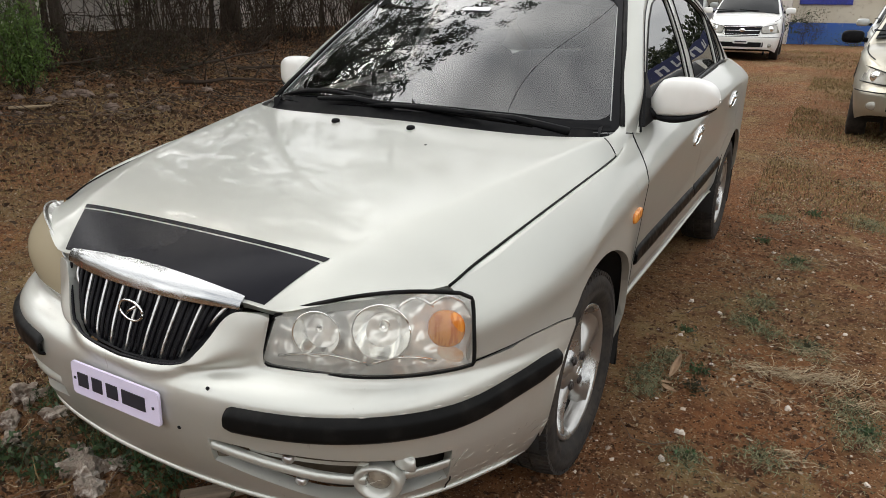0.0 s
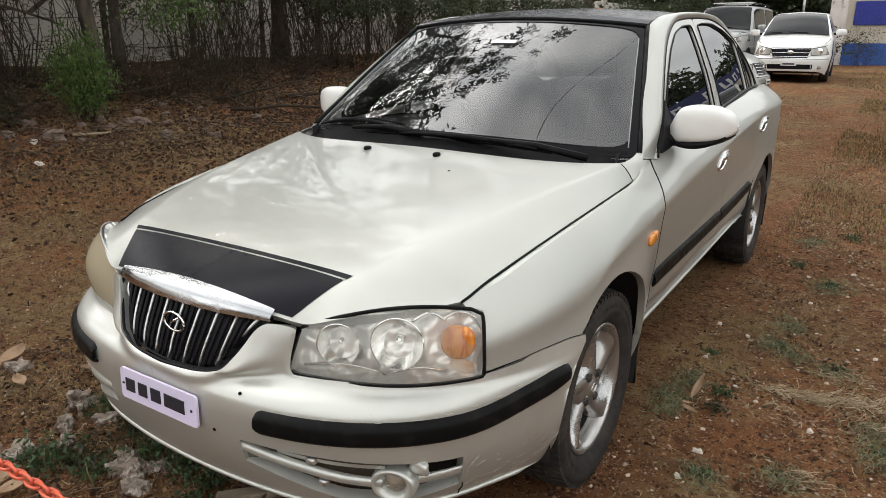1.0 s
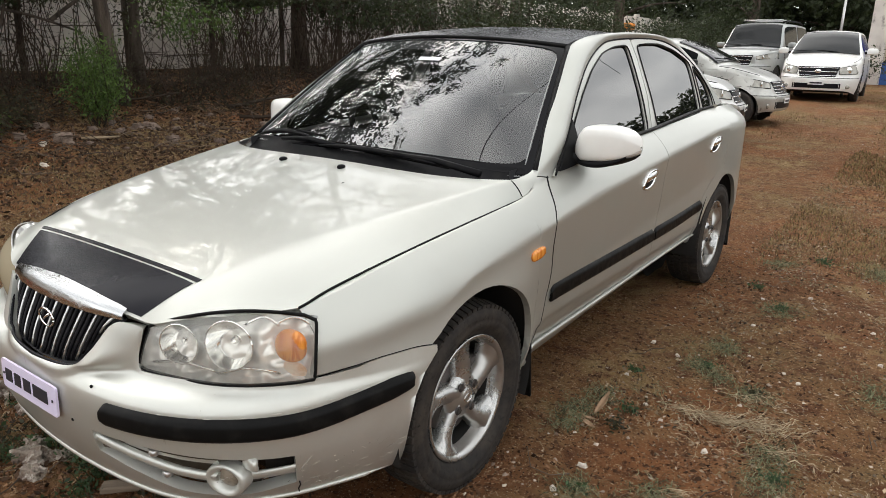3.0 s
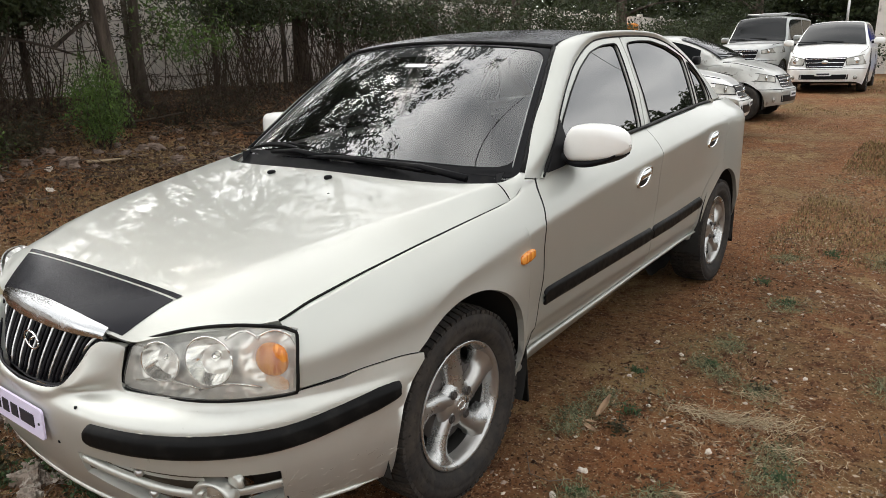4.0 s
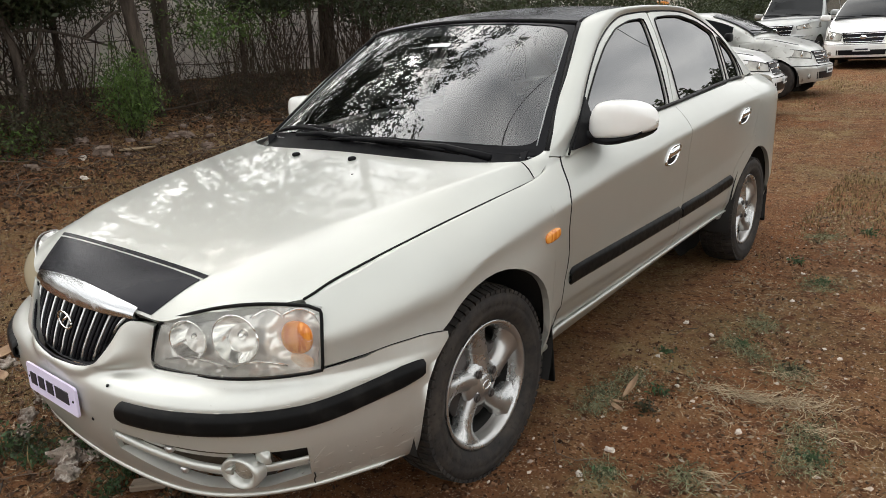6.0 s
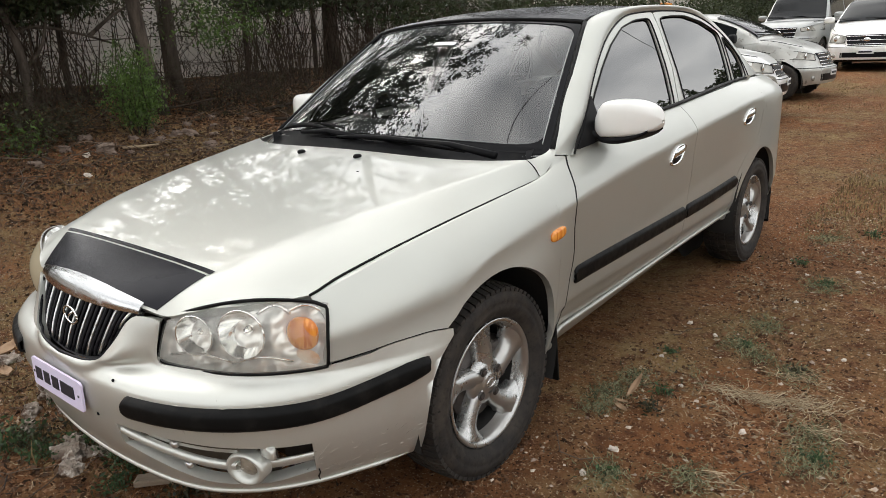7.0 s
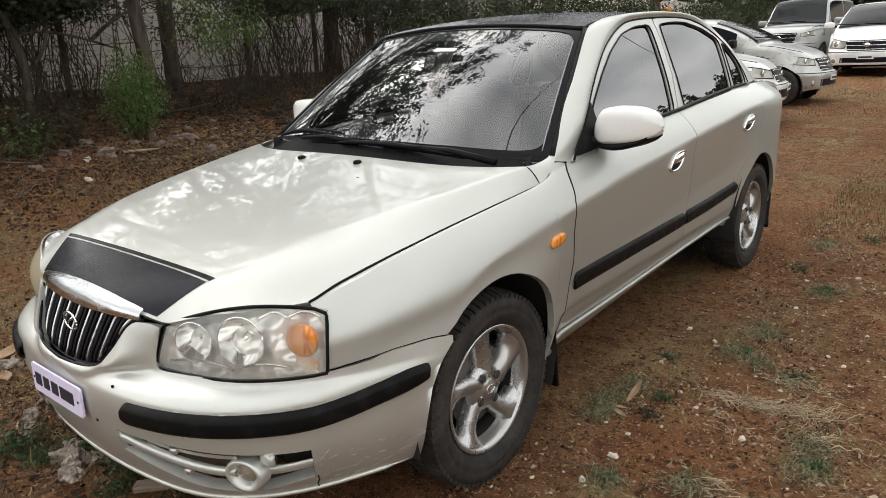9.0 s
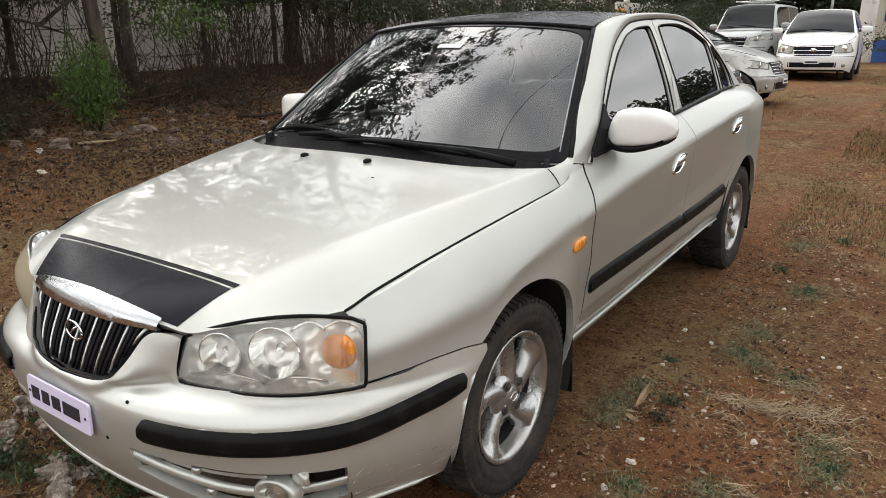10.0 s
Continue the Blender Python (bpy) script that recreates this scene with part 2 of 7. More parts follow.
pale_straw = Mat("bleached_straw", (0.56, 0.44, 0.29), 0.8, spec=0.2).vary(0.9, (0.11, 0.07, 0.04), "Island").m
white_stone = Mat("white_stone", (0.60, 0.53, 0.46), 0.85).patches(30, 0.5, 0.75, (0.36, 0.28, 0.22)).bump(40, 0.5, 0.01).m
rubble_m = Mat("broken_concrete", (0.33, 0.275, 0.225), 0.95).patches(12, 0.4, 0.62, (0.12, 0.070, 0.048)).patches(30, 0.52, 0.66, (0.52, 0.46, 0.40)).bump(25, 0.9, 0.03).m
straw = Mat("dry_grass", (0.30, 0.225, 0.105), 0.85, spec=0.2).vary(0.9, (0.06, 0.032, 0.015), "Island").m
# brown leaves, the dark ones also carrying tree shade on the bank
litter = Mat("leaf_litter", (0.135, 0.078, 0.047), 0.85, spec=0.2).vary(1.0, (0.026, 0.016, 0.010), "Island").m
chip_m = Mat("dry_leaf_chips", (0.46, 0.35, 0.24), 0.85, spec=0.2).vary(1.0, (0.02, 0.012, 0.008), "Island").m
dry_leaf = Mat("dry_leaf", (0.34, 0.22, 0.13), 0.7).patches(25, 0.45, 0.75, (0.20, 0.12, 0.07)).bump(40, 0.5, 0.01).m
twig_m = Mat("dry_twigs", (0.17, 0.12, 0.085), 0.9).vary(0.95, (0.03, 0.02, 0.014), "Island").m
wood_grey = Mat("weathered_wood", (0.26, 0.20, 0.145), 0.85).patches(30, 0.4, 0.7, (0.14, 0.10, 0.07), 5, (1, 0.1, 1)).bump(60, 0.6, 0.01, 5, (1, 0.1, 1)).m
bark = Mat("bark", (0.110, 0.088, 0.071), 0.95, spec=0.15).patches(9, 0.4, 0.7, (0.018, 0.013, 0.011), 6, (1, 1, 0.2)).bump(18, 1.0, 0.04, 8, (1, 1, 0.25)).m
stem_m = Mat("shrub_stems", (0.075, 0.054, 0.040), 0.9, spec=0.15).vary(0.8, (0.016, 0.011, 0.008), "Island").m


def leafy(name, color, dark):
    """Leaf with some light passing through."""
    a = Mat(name, color, 0.5, spec=0.35).vary(0.8, dark, "Island")
    tr = a.node("ShaderNodeBsdfTranslucent")
    a.t.links.new(a.last, tr.inputs[0])
    mx = a.node("ShaderNodeMixShader")
    mx.inputs[0].default_value = 0.3
    o = a.t.nodes["Material Output"]
    a.t.links.new(a.b.outputs[0], mx.inputs[1])
    a.t.links.new(tr.outputs[0], mx.inputs[2])
    a.t.links.new(mx.outputs[0], o.inputs[0])
    return a.m


leaf_m = leafy("tree_leaves", (0.050, 0.066, 0.026), (0.014, 0.020, 0.008))
bush_m = leafy("bush_leaves", (0.135, 0.220, 0.050), (0.012, 0.022, 0.008))
weed_m = leafy("weed_leaves", (0.075, 0.125, 0.050), (0.018, 0.028, 0.014))
dull_leaf = leafy("dusty_leaves", (0.062, 0.058, 0.028), (0.022, 0.019, 0.010))
wall_m = Mat("compound_wall", (0.74, 0.69, 0.64), 0.95).patches(1.2, 0.4, 0.7, (0.60, 0.55, 0.51)).patches(5, 0.58, 0.75, (0.12, 0.105, 0.095), 7, (1, 1, 0.4)).bump(20, 0.4, 0.02).m
wire_m = Mat("rusty_wire", (0.09, 0.06, 0.045), 0.8, 0.5).m
cream_wall = Mat("cream_wall", (0.55, 0.51, 0.42), 0.9).patches(1.0, 0.4, 0.7, (0.45, 0.40, 0.32)).patches(4, 0.58, 0.75, (0.33, 0.28, 0.22), 7).m
blue_wall = Mat("blue_wall_paint", (0.035, 0.10, 0.36), 0.8).patches(1.5, 0.4, 0.7, (0.05, 0.12, 0.30)).patches(5, 0.6, 0.75, (0.20, 0.22, 0.26), 7).m
shutter_blue = Mat("royal_blue_sheet", (0.022, 0.035, 0.30), 0.45).patches(3, 0.45, 0.75, (0.018, 0.025, 0.18)).m
navy = Mat("navy_sign", (0.02, 0.03, 0.12), 0.4).patches(4, 0.5, 0.8, (0.03, 0.035, 0.10)).m
sign_white = Mat("sign_white", (0.75, 0.75, 0.75), 0.5).m
red_plastic = Mat("red_plastic", (0.62, 0.10, 0.045), 0.4).patches(40, 0.5, 0.8, (0.48, 0.08, 0.05)).m
orange_cloth = Mat("orange_tarp", (0.75, 0.27, 0.03), 0.7).m


# ---------------------------------------------------------------- mesh tools
def curve(*pts):
    """A smooth function through (x, y) points that does not overshoot."""
    xs, ys = np.array([p[0] for p in pts], float), np.array([p[1] for p in pts], float)
    h, d = np.diff(xs), np.diff(ys) / np.diff(xs)
    m = np.zeros(len(xs))
    m[0], m[-1] = d[0], d[-1]
    for i in range(1, len(xs) - 1):
        m[i] = 0 if d[i - 1] * d[i] <= 0 else 3 * (h[i - 1] + h[i]) / ((2 * h[i] + h[i - 1]) / d[i - 1] + (h[i] + 2 * h[i - 1]) / d[i])

    def f(x):
        x = min(max(x, xs[0]), xs[-1])
        i = min(int(np.searchsorted(xs, x, "right")) - 1, len(xs) - 2)
        t = (x - xs[i]) / h[i]
        return ((1 + 2 * t) * (1 - t) ** 2 * ys[i] + t * (1 - t) ** 2 * h[i] * m[i] + t * t * (3 - 2 * t) * ys[i + 1] + t * t * (t - 1) * h[i] * m[i + 1])
    return f


def smooth(a, b, x):
    t = min(max((x - a) / (b - a), 0.0), 1.0)
    return t * t * (3 - 2 * t)


def spline(pts, per=8, closed=False):
    """Points along a Catmull-Rom curve."""
    P = [np.array(p, float) for p in pts]
    n = len(P)
    out = []
    for i in range(n if closed else n - 1):
        p0, p1, p2, p3 = (P[(i - 1) % n], P[i], P[(i + 1) % n], P[(i + 2) % n]) if closed else (P[max(i - 1, 0)], P[i], P[i + 1], P[min(i + 2, n - 1)])
        for k in range(per):
            t = k / per
            out.append(0.5 * (2 * p1 + (p2 - p0) * t + (2 * p0 - 5 * p1 + 4 * p2 - p3) * t * t + (3 * p1 - p0 - 3 * p2 + p3) * t ** 3))
    if not closed:
        out.append(P[-1])
    return out


def link(name, V, F, mat, parent=None, smooth_shade=True, label="", flat_from=None):
    me = bpy.data.meshes.new(name)
    me.from_pydata([tuple(map(float, v)) for v in V], [], [tuple(map(int, f)) for f in F])
    if smooth_shade:
        flags = np.ones(len(me.polygons), bool)
        if flat_from is not None:
            flags[flat_from:] = False
        me.polygons.foreach_set("use_smooth", flags)
    me.materials.append(mat)
    me.update()
    ob = new(name, me)
    if parent is not None:
        ob.parent = parent
    if label:
        ob["label"] = label
    return ob


def part(name, bm, mat, parent=None, label="", smooth_shade=False):
    """Links a bmesh as one mesh object under a thing or a part."""
    me = bpy.data.meshes.new(name)
    bm.to_mesh(me)
    bm.free()
    me.polygons.foreach_set("use_smooth", np.full(len(me.polygons), smooth_shade))
    me.materials.append(mat)
    ob = new(name, me)
    if parent is not None:
        ob.parent = parent
    if label:
        ob["label"] = label
    return ob


def thing(name, at=(0, 0, 0), turn=0.0, label="", category="", group=""):
    ob = new(name)
    ob.matrix_basis = pose(*at, 0, 0, turn)
    ob.empty_display_size = 0.1
    return tagged(ob, label, category, group)


def grid(fn, us, vs, skip=None):
    V = [fn(u, v) for v in vs for u in us]
    n = len(us)
    F = []
    for j in range(len(vs) - 1):
        for i in range(n - 1):
            if skip and skip((us[i] + us[i + 1]) / 2, (vs[j] + vs[j + 1]) / 2):
                continue
            F.append((j * n + i, j * n + i + 1, (j + 1) * n + i + 1, (j + 1) * n + i))
    return V, F


def panel(name, fn, us, vs, mat, parent, depth=0.02, skip=None, out=None, label=""):
    """A sheet over (u, v) with its open edges folded back by depth. out: a point on the sheet's inner side."""
    V, F = grid(fn, us, vs, skip)
    V = np.array(V, float)
    F = np.array(F)
    a, b, c, d = (V[F[:, k]] for k in range(4))
    fn_ = np.cross(c - a, d - b)
    inner = np.array(out if out is not None else (0, V[:, 1].mean(), 0.5))
    if (fn_ * ((a + b + c + d) / 4 - inner)).sum() < 0:
        F = F[:, ::-1]
        fn_ = -fn_
    N = np.zeros_like(V)
    for k in range(4):
        np.add.at(N, F[:, k], fn_)
    N /= np.maximum(np.linalg.norm(N, axis=1, keepdims=True), 1e-9)
    edges = {}
    for f in F:
        for k in range(4):
            e = (int(f[k]), int(f[(k + 1) % 4]))
            edges[e] = edges.get(e, 0) + 1
    rim = [e for e in edges if (e[1], e[0]) not in edges]
    faces = [tuple(f) for f in F]
    verts = [tuple(v) for v in V]
    base = len(faces)
    top, low = {}, {}
    if depth:
        for i, j in rim:
            for k in (i, j):
                if k not in top:
                    top[k] = len(verts)
                    verts.append(tuple(V[k]))
                    low[k] = len(verts)
                    verts.append(tuple(V[k] - N[k] * depth))
            faces.append((top[j], top[i], low[i], low[j]))
    return link(name, verts, faces, mat, parent, label=label, flat_from=base)


def ease(ob, where, times=12):
    """Relaxes a sheet's inner vertices where where(co) is above 0, its open edges kept."""
    me = ob.data
    V = np.array([v.co for v in me.vertices])
    E = np.array([e.vertices for e in me.edges])
    count = {}
    for p in me.polygons:
        for k in p.edge_keys:
            count[k] = count.get(k, 0) + 1
    w = np.array([where(v) for v in V])
    for (a, b), n in count.items():
        if n == 1:
            w[a] = w[b] = 0.0
    deg = np.bincount(E.ravel(), minlength=len(V))[:, None].clip(1)
    for _ in range(times):
        A = np.zeros_like(V)
        np.add.at(A, E[:, 0], V[E[:, 1]])
        np.add.at(A, E[:, 1], V[E[:, 0]])
        V += (A / deg - V) * w[:, None] * 0.6
    me.vertices.foreach_set("co", V.ravel())
    me.update()


def tube_data(pts, radii, sides=8, cap=True):
    pts = [Vector(p) for p in pts]
    V, F = [], []
    up = Vector((0.3, 0.1, 1)).normalized()
    for i, p in enumerate(pts):
        t = (pts[min(i + 1, len(pts) - 1)] - pts[max(i - 1, 0)]).normalized()
        if abs(t.dot(up)) > 0.97:
            s = t.cross(Vector((1, 0, 0))).normalized()
        else:
            s = t.cross(up).normalized()
        b = t.cross(s)
        r = radii[i] if hasattr(radii, "__len__") else radii
        for k in range(sides):
            a = 2 * math.pi * k / sides
            V.append(p + s * (math.cos(a) * r) + b * (math.sin(a) * r))
    for i in range(len(pts) - 1):
        for k in range(sides):
            F.append((i * sides + k, i * sides + (k + 1) % sides, (i + 1) * sides + (k + 1) % sides, (i + 1) * sides + k))
    if cap:
        F.append(tuple(range(sides - 1, -1, -1)))
        F.append(tuple((len(pts) - 1) * sides + k for k in range(sides)))
    return V, F


def tube(name, pts, radii, mat, parent=None, sides=8, label=""):
    V, F = tube_data(pts, radii, sides)
    return link(name, V, F, mat, parent, label=label)


def joined(chunks):
    V, F = [], []
    for v, f in chunks:
        o = len(V)
        V.extend(v)
        F.extend(tuple(k + o for k in q) for q in f)
    return V, F


def blob_data(c, half, e1=1.0, e2=1.0, n=16, m=10, jitter=0.0, rng=None, turn=None):
    """Superellipsoid; e below 1 is boxier."""
    sp = lambda v, e: math.copysign(abs(v) ** e, v)
    V, F = [], []
    for j in range(m + 1):
        t = -math.pi / 2 + math.pi * j / m
        for i in range(n):
            a = 2 * math.pi * i / n
            p = Vector((half[0] * sp(math.cos(t), e1) * sp(math.cos(a), e2), half[1] * sp(math.cos(t), e1) * sp(math.sin(a), e2), half[2] * sp(math.sin(t), e1)))
            if jitter:
                p *= 1 + jitter * noise.noise(p * (2.2 / max(half)) + Vector((c[0] * 7, c[1] * 5, 3)))
            if turn is not None:
                p = turn @ p
            V.append(p + Vector(c))
    for j in range(m):
        for i in range(n):
            F.append((j * n + i, j * n + (i + 1) % n, (j + 1) * n + (i + 1) % n, (j + 1) * n + i))
    return V, F


def blob(name, c, half, mat, parent=None, e1=1.0, e2=1.0, n=16, m=10, label="", jitter=0.0, turn=None):
    V, F = blob_data(c, half, e1, e2, n, m, jitter, None, turn)
    return link(name, V, F, mat, parent, label=label)


def lathe(name, profile, mat, parent=None, at=(0, 0, 0), n=48, side=1, label="", flat=False):
    """Turns (radius, offset) round the x axis; side -1 mirrors it."""
    V, F = [], []
    for r, o in profile:
        for k in range(n):
            a = 2 * math.pi * k / n
            V.append((at[0] + side * o, at[1] + r * math.cos(a), at[2] + r * math.sin(a)))
    for i in range(len(profile) - 1):
        for k in range(n):
            q = (i * n + k, i * n + (k + 1) % n, (i + 1) * n + (k + 1) % n, (i + 1) * n + k)
            F.append(q if side > 0 else q[::-1])
    return link(name, V, F, mat, parent, not flat, label=label)


def rbox_bm(size, bevel=0.01, seg=2):
    bm = bmesh.new()
    bmesh.ops.create_cube(bm, size=1.0)
    bmesh.ops.scale(bm, vec=size, verts=bm.verts)
    if bevel:
        bmesh.ops.bevel(bm, geom=bm.edges[:], offset=bevel, segments=seg, affect="EDGES", profile=0.6)
    return bm


def rbox(name, size, at, mat, parent=None, bevel=0.01, label="", rot=(0, 0, 0), seg=2):
    bm = rbox_bm(size, bevel, seg)
    bmesh.ops.transform(bm, matrix=pose(*at, *rot), verts=bm.verts)
    return part(name, bm, mat, parent, label)


def sheet_with_holes(name, outer, holes, place, mat, parent, depth=0.02, label=""):
    """A plate cut from (y, z) outlines and laid on a surface by place(y, z), its edges folded back in x."""
    bm = bmesh.new()
    loops = []
    for ring in (outer, *holes):
        vs = [bm.verts.new((0, p[0], p[1])) for p in ring]
        loops.append([bm.edges.new((vs[i], vs[(i + 1) % len(vs)])) for i in range(len(vs))])
    bmesh.ops.triangle_fill(bm, use_beauty=True, use_dissolve=False, edges=[e for l in loops for e in l])
    rim = [e for e in bm.edges if len(e.link_faces) == 1]
    ext = bmesh.ops.extrude_edge_only(bm, edges=rim)
    moved = [g for g in ext["geom"] if isinstance(g, bmesh.types.BMVert)]
    inner = set(moved)
    for v in bm.verts:
        x, y, z = place(v.co.y, v.co.z)
        s = 1 if x > 0 else -1
        v.co = (x - s * depth if v in inner else x, y, z)
    bmesh.ops.recalc_face_normals(bm, faces=bm.faces)
    return part(name, bm, mat, parent, label)


def lin(a, b, n):
    return [a + (b - a) * i / (n - 1) for i in range(n)]


# ---------------------------------------------------------------- the silver sedan
# Car axes: x to its left side, y from nose to tail, z up; 4.5 m long, 1.72 m wide, 2.61 m between the axles.
HALF, NOSE_C, TAIL_C, EXP = 0.858, 0.95, 3.60, 3.1
AXLE_F, AXLE_R, HUB_Z, ARCH_R = 0.90, 3.51, 0.305, 0.352
seam_z = curve((0.0, 0.70), (0.30, 0.729), (0.352, 0.740), (0.42, 0.7635), (0.5, 0.782), (0.6, 0.8004), (0.7, 0.8156), (0.8, 0.8297), (0.9, 0.8415), (1.0, 0.8526), (1.1, 0.8622), (1.2, 0.8717), (1.285, 0.879), (1.36, 0.897))
hood_edge = curve((0.20, 0.640), (0.30, 0.664), (0.352, 0.676), (0.42, 0.691), (0.5, 0.7055), (0.6, 0.7191), (0.7, 0.730), (0.8, 0.7395), (0.9, 0.7471), (1.0, 0.7537), (1.1, 0.759), (1.2, 0.7637), (1.28, 0.767))
belt = curve((0.0, 0.70), (0.345, 0.735), (0.41, 0.756), (0.55, 0.794), (0.65, 0.813), (0.88, 0.846), (1.05, 0.8665), (1.2, 0.8885), (1.30, 0.9115), (1.47, 0.945), (2.45, 1.012), (3.5, 1.06), (4.1, 1.05), (4.46, 0.98))
front_y = curve((0.16, 0.13), (0.235, 0.060), (0.26, 0.044), (0.30, 0.027), (0.34, 0.013), (0.40, -0.001), (0.47, -0.006), (0.515, 0.0), (0.538, 0.022), (0.56, 0.07), (0.66, 0.10), (0.76, 0.15))
top_inset = curve((0.3, 0.08), (0.7, 0.085), (1.3, 0.098), (2.4, 0.098), (3.5, 0.125), (4.2, 0.12))
top_reach = curve((0.3, 0.09), (0.6, 0.14), (1.3, 0.21), (2.4, 0.20), (3.5, 0.22))
crease = curve((0.5, 0.66), (0.712, 0.694), (0.86, 0.732), (1.095, 0.762), (1.36, 0.793), (1.64, 0.826), (2.16, 0.871), (2.5, 0.900), (2.88, 0.929), (3.3, 0.957), (3.6, 0.962), (4.3, 0.94))
seam_door = curve((0.20, 1.265), (0.30, 1.29), (0.44, 1.33), (0.60, 1.37), (0.72, 1.352), (0.79, 1.352), (0.835, 1.372), (0.90, 1.402), (0.945, 1.445))
seam_b = curve((0.20, 2.40), (0.31, 2.415), (0.52, 2.45), (0.65, 2.475), (0.84, 2.45), (1.012, 2.45))
seam_rear = curve((0.20, 3.10), (0.35, 3.115), (0.55, 3.165), (0.65, 3.26), (0.75, 3.40), (0.90, 3.46), (1.06, 3.49))
seam_bumper = curve((0.28, 0.570), (0.34, 0.580), (0.411, 0.590), (0.50, 0.598), (0.57, 0.597), (0.69, 0.580))


def plan_x(y, z):
    """Half width of the outline before the shoulder and sill are drawn in."""
    if y < NOSE_C:
        k = min((NOSE_C - y) / (NOSE_C - front_y(z)), 1.0)
        return HALF * (1 - k ** EXP) ** (1 / EXP)
    if y > TAIL_C:
        k = min((y - TAIL_C) / (4.47 - TAIL_C), 1.0)
        return HALF * (1 - k ** 2.7) ** (1 / 2.7)
    return HALF


def bow(y):
    return smooth(0.34, 0.5, y) * (1 - smooth(1.15, 1.29, y))


def crown_x(y):
    """Where the fender is highest, outside the bonnet seam."""
    return hood_edge(y) + 0.018 * bow(y) + 0.006


def inset(y, z):
    d = belt(y) - z
    f = smooth(0.60, 0.86, y)
    reach = top_reach(y) * (1 - f) + (belt(y) - crease(y)) * f
    k = max(0.0, 1 - d / reach)
    full = max(0.015, plan_x(y, belt(y)) - crown_x(y)) if y < 1.28 else top_inset(y)
    a = full * (k ** 2.0 * (1 - f) + (0.45 * k + 0.55 * k ** 2.0) * f)
    low = max(0.0, (0.42 - z) / 0.20)
    a += 0.065 * low ** 2 + 0.035 * max(0.0, (0.50 - z) / 0.20) ** 2 * smooth(1.15, 1.4, y) * (1 - smooth(3.0, 3.3, y))
    a += 0.034 * min(max(0.0, crease(y) - z) / 0.28, 1.0) * smooth(1.12, 1.45, y) * (1 - smooth(3.1, 3.5, y))
    a -= 0.020 * smooth(0.02, 0.16, crease(y) - z) * smooth(0.36, 0.56, y) * (1 - smooth(0.98, 1.36, y))
    a += 0.010 * (1 - smooth(0.405, 0.425, z)) * smooth(1.2, 1.3, y)
    return a


def side_x(y, z):
    """Half width of the lower body."""
    return plan_x(y, z) - inset(y, z)


def cheek(z):
    """How far the fold beside the grille has moved inwards at a height."""
    return 0.8 * max(0.0, 0.60 - z) + 2.6 * max(0.0, 0.572 - z)


def bulge(x, z):
    x = abs(x)
    return 0.012 * math.exp(-(x / 0.25) ** 2) + (0.055 - 0.019 * smooth(0.57, 0.66, z)) * smooth(0.510, 0.570, z) * (1 - smooth(0.262 - cheek(z), 0.365 - cheek(z), x))


def nose(s, z, lift=0.0):
    """Point on the front wrap: s from 0 at the middle to +-1 at the side behind the corner."""
    a = abs(s) * math.pi / 2
    y0 = front_y(z)
    w = HALF + lift
    x = w * math.sin(a) ** (2 / EXP) if a > 0 else 0.0
    y = NOSE_C - (NOSE_C - y0 + lift) * max(math.cos(a), 0.0) ** (2 / EXP)
    x -= inset(max(y, 0.0), z) * smooth(0.45, 0.9, x / HALF)
    return (math.copysign(x, s), y - bulge(x, z), z)


def s_of_x(x):
    """Wrap parameter at which the nose reaches half width x."""
    return math.copysign(math.asin(min(abs(x) / HALF, 1.0) ** (EXP / 2)) / (math.pi / 2), x)


def s_of_y(y, z=0.45):
    return math.acos(min(max((NOSE_C - y) / (NOSE_C - front_y(z)), 0.0), 1.0) ** (EXP / 2)) / (math.pi / 2)


def arch_z(y, cy, extra=0.0):
    d = ARCH_R + extra
    return HUB_Z + 0.022 + math.sqrt(max(d * d - (y - cy) ** 2, 0.0))


car = thing("sedan_car", label="silver four-door sedan with black bonnet stripe and black roof", category="car")


def side_panel(name, sg, y_cols, low, high, warp, rows=14, depth=0.022, parent=car, mat=paint_m):
    def f(y, t):
        z0, z1 = low(y), high(y)
        z = z0 + (z1 - z0) * t
        yy = warp(y, z)
        return (sg * side_x(yy, z), yy, z)
    rs = [1 - (1 - i / (rows - 1)) ** 1.25 for i in range(rows)]
    return panel(name, f, y_cols, rs, mat, parent, depth, out=(sg * 0.3, sum(y_cols) / len(y_cols), 0.55))


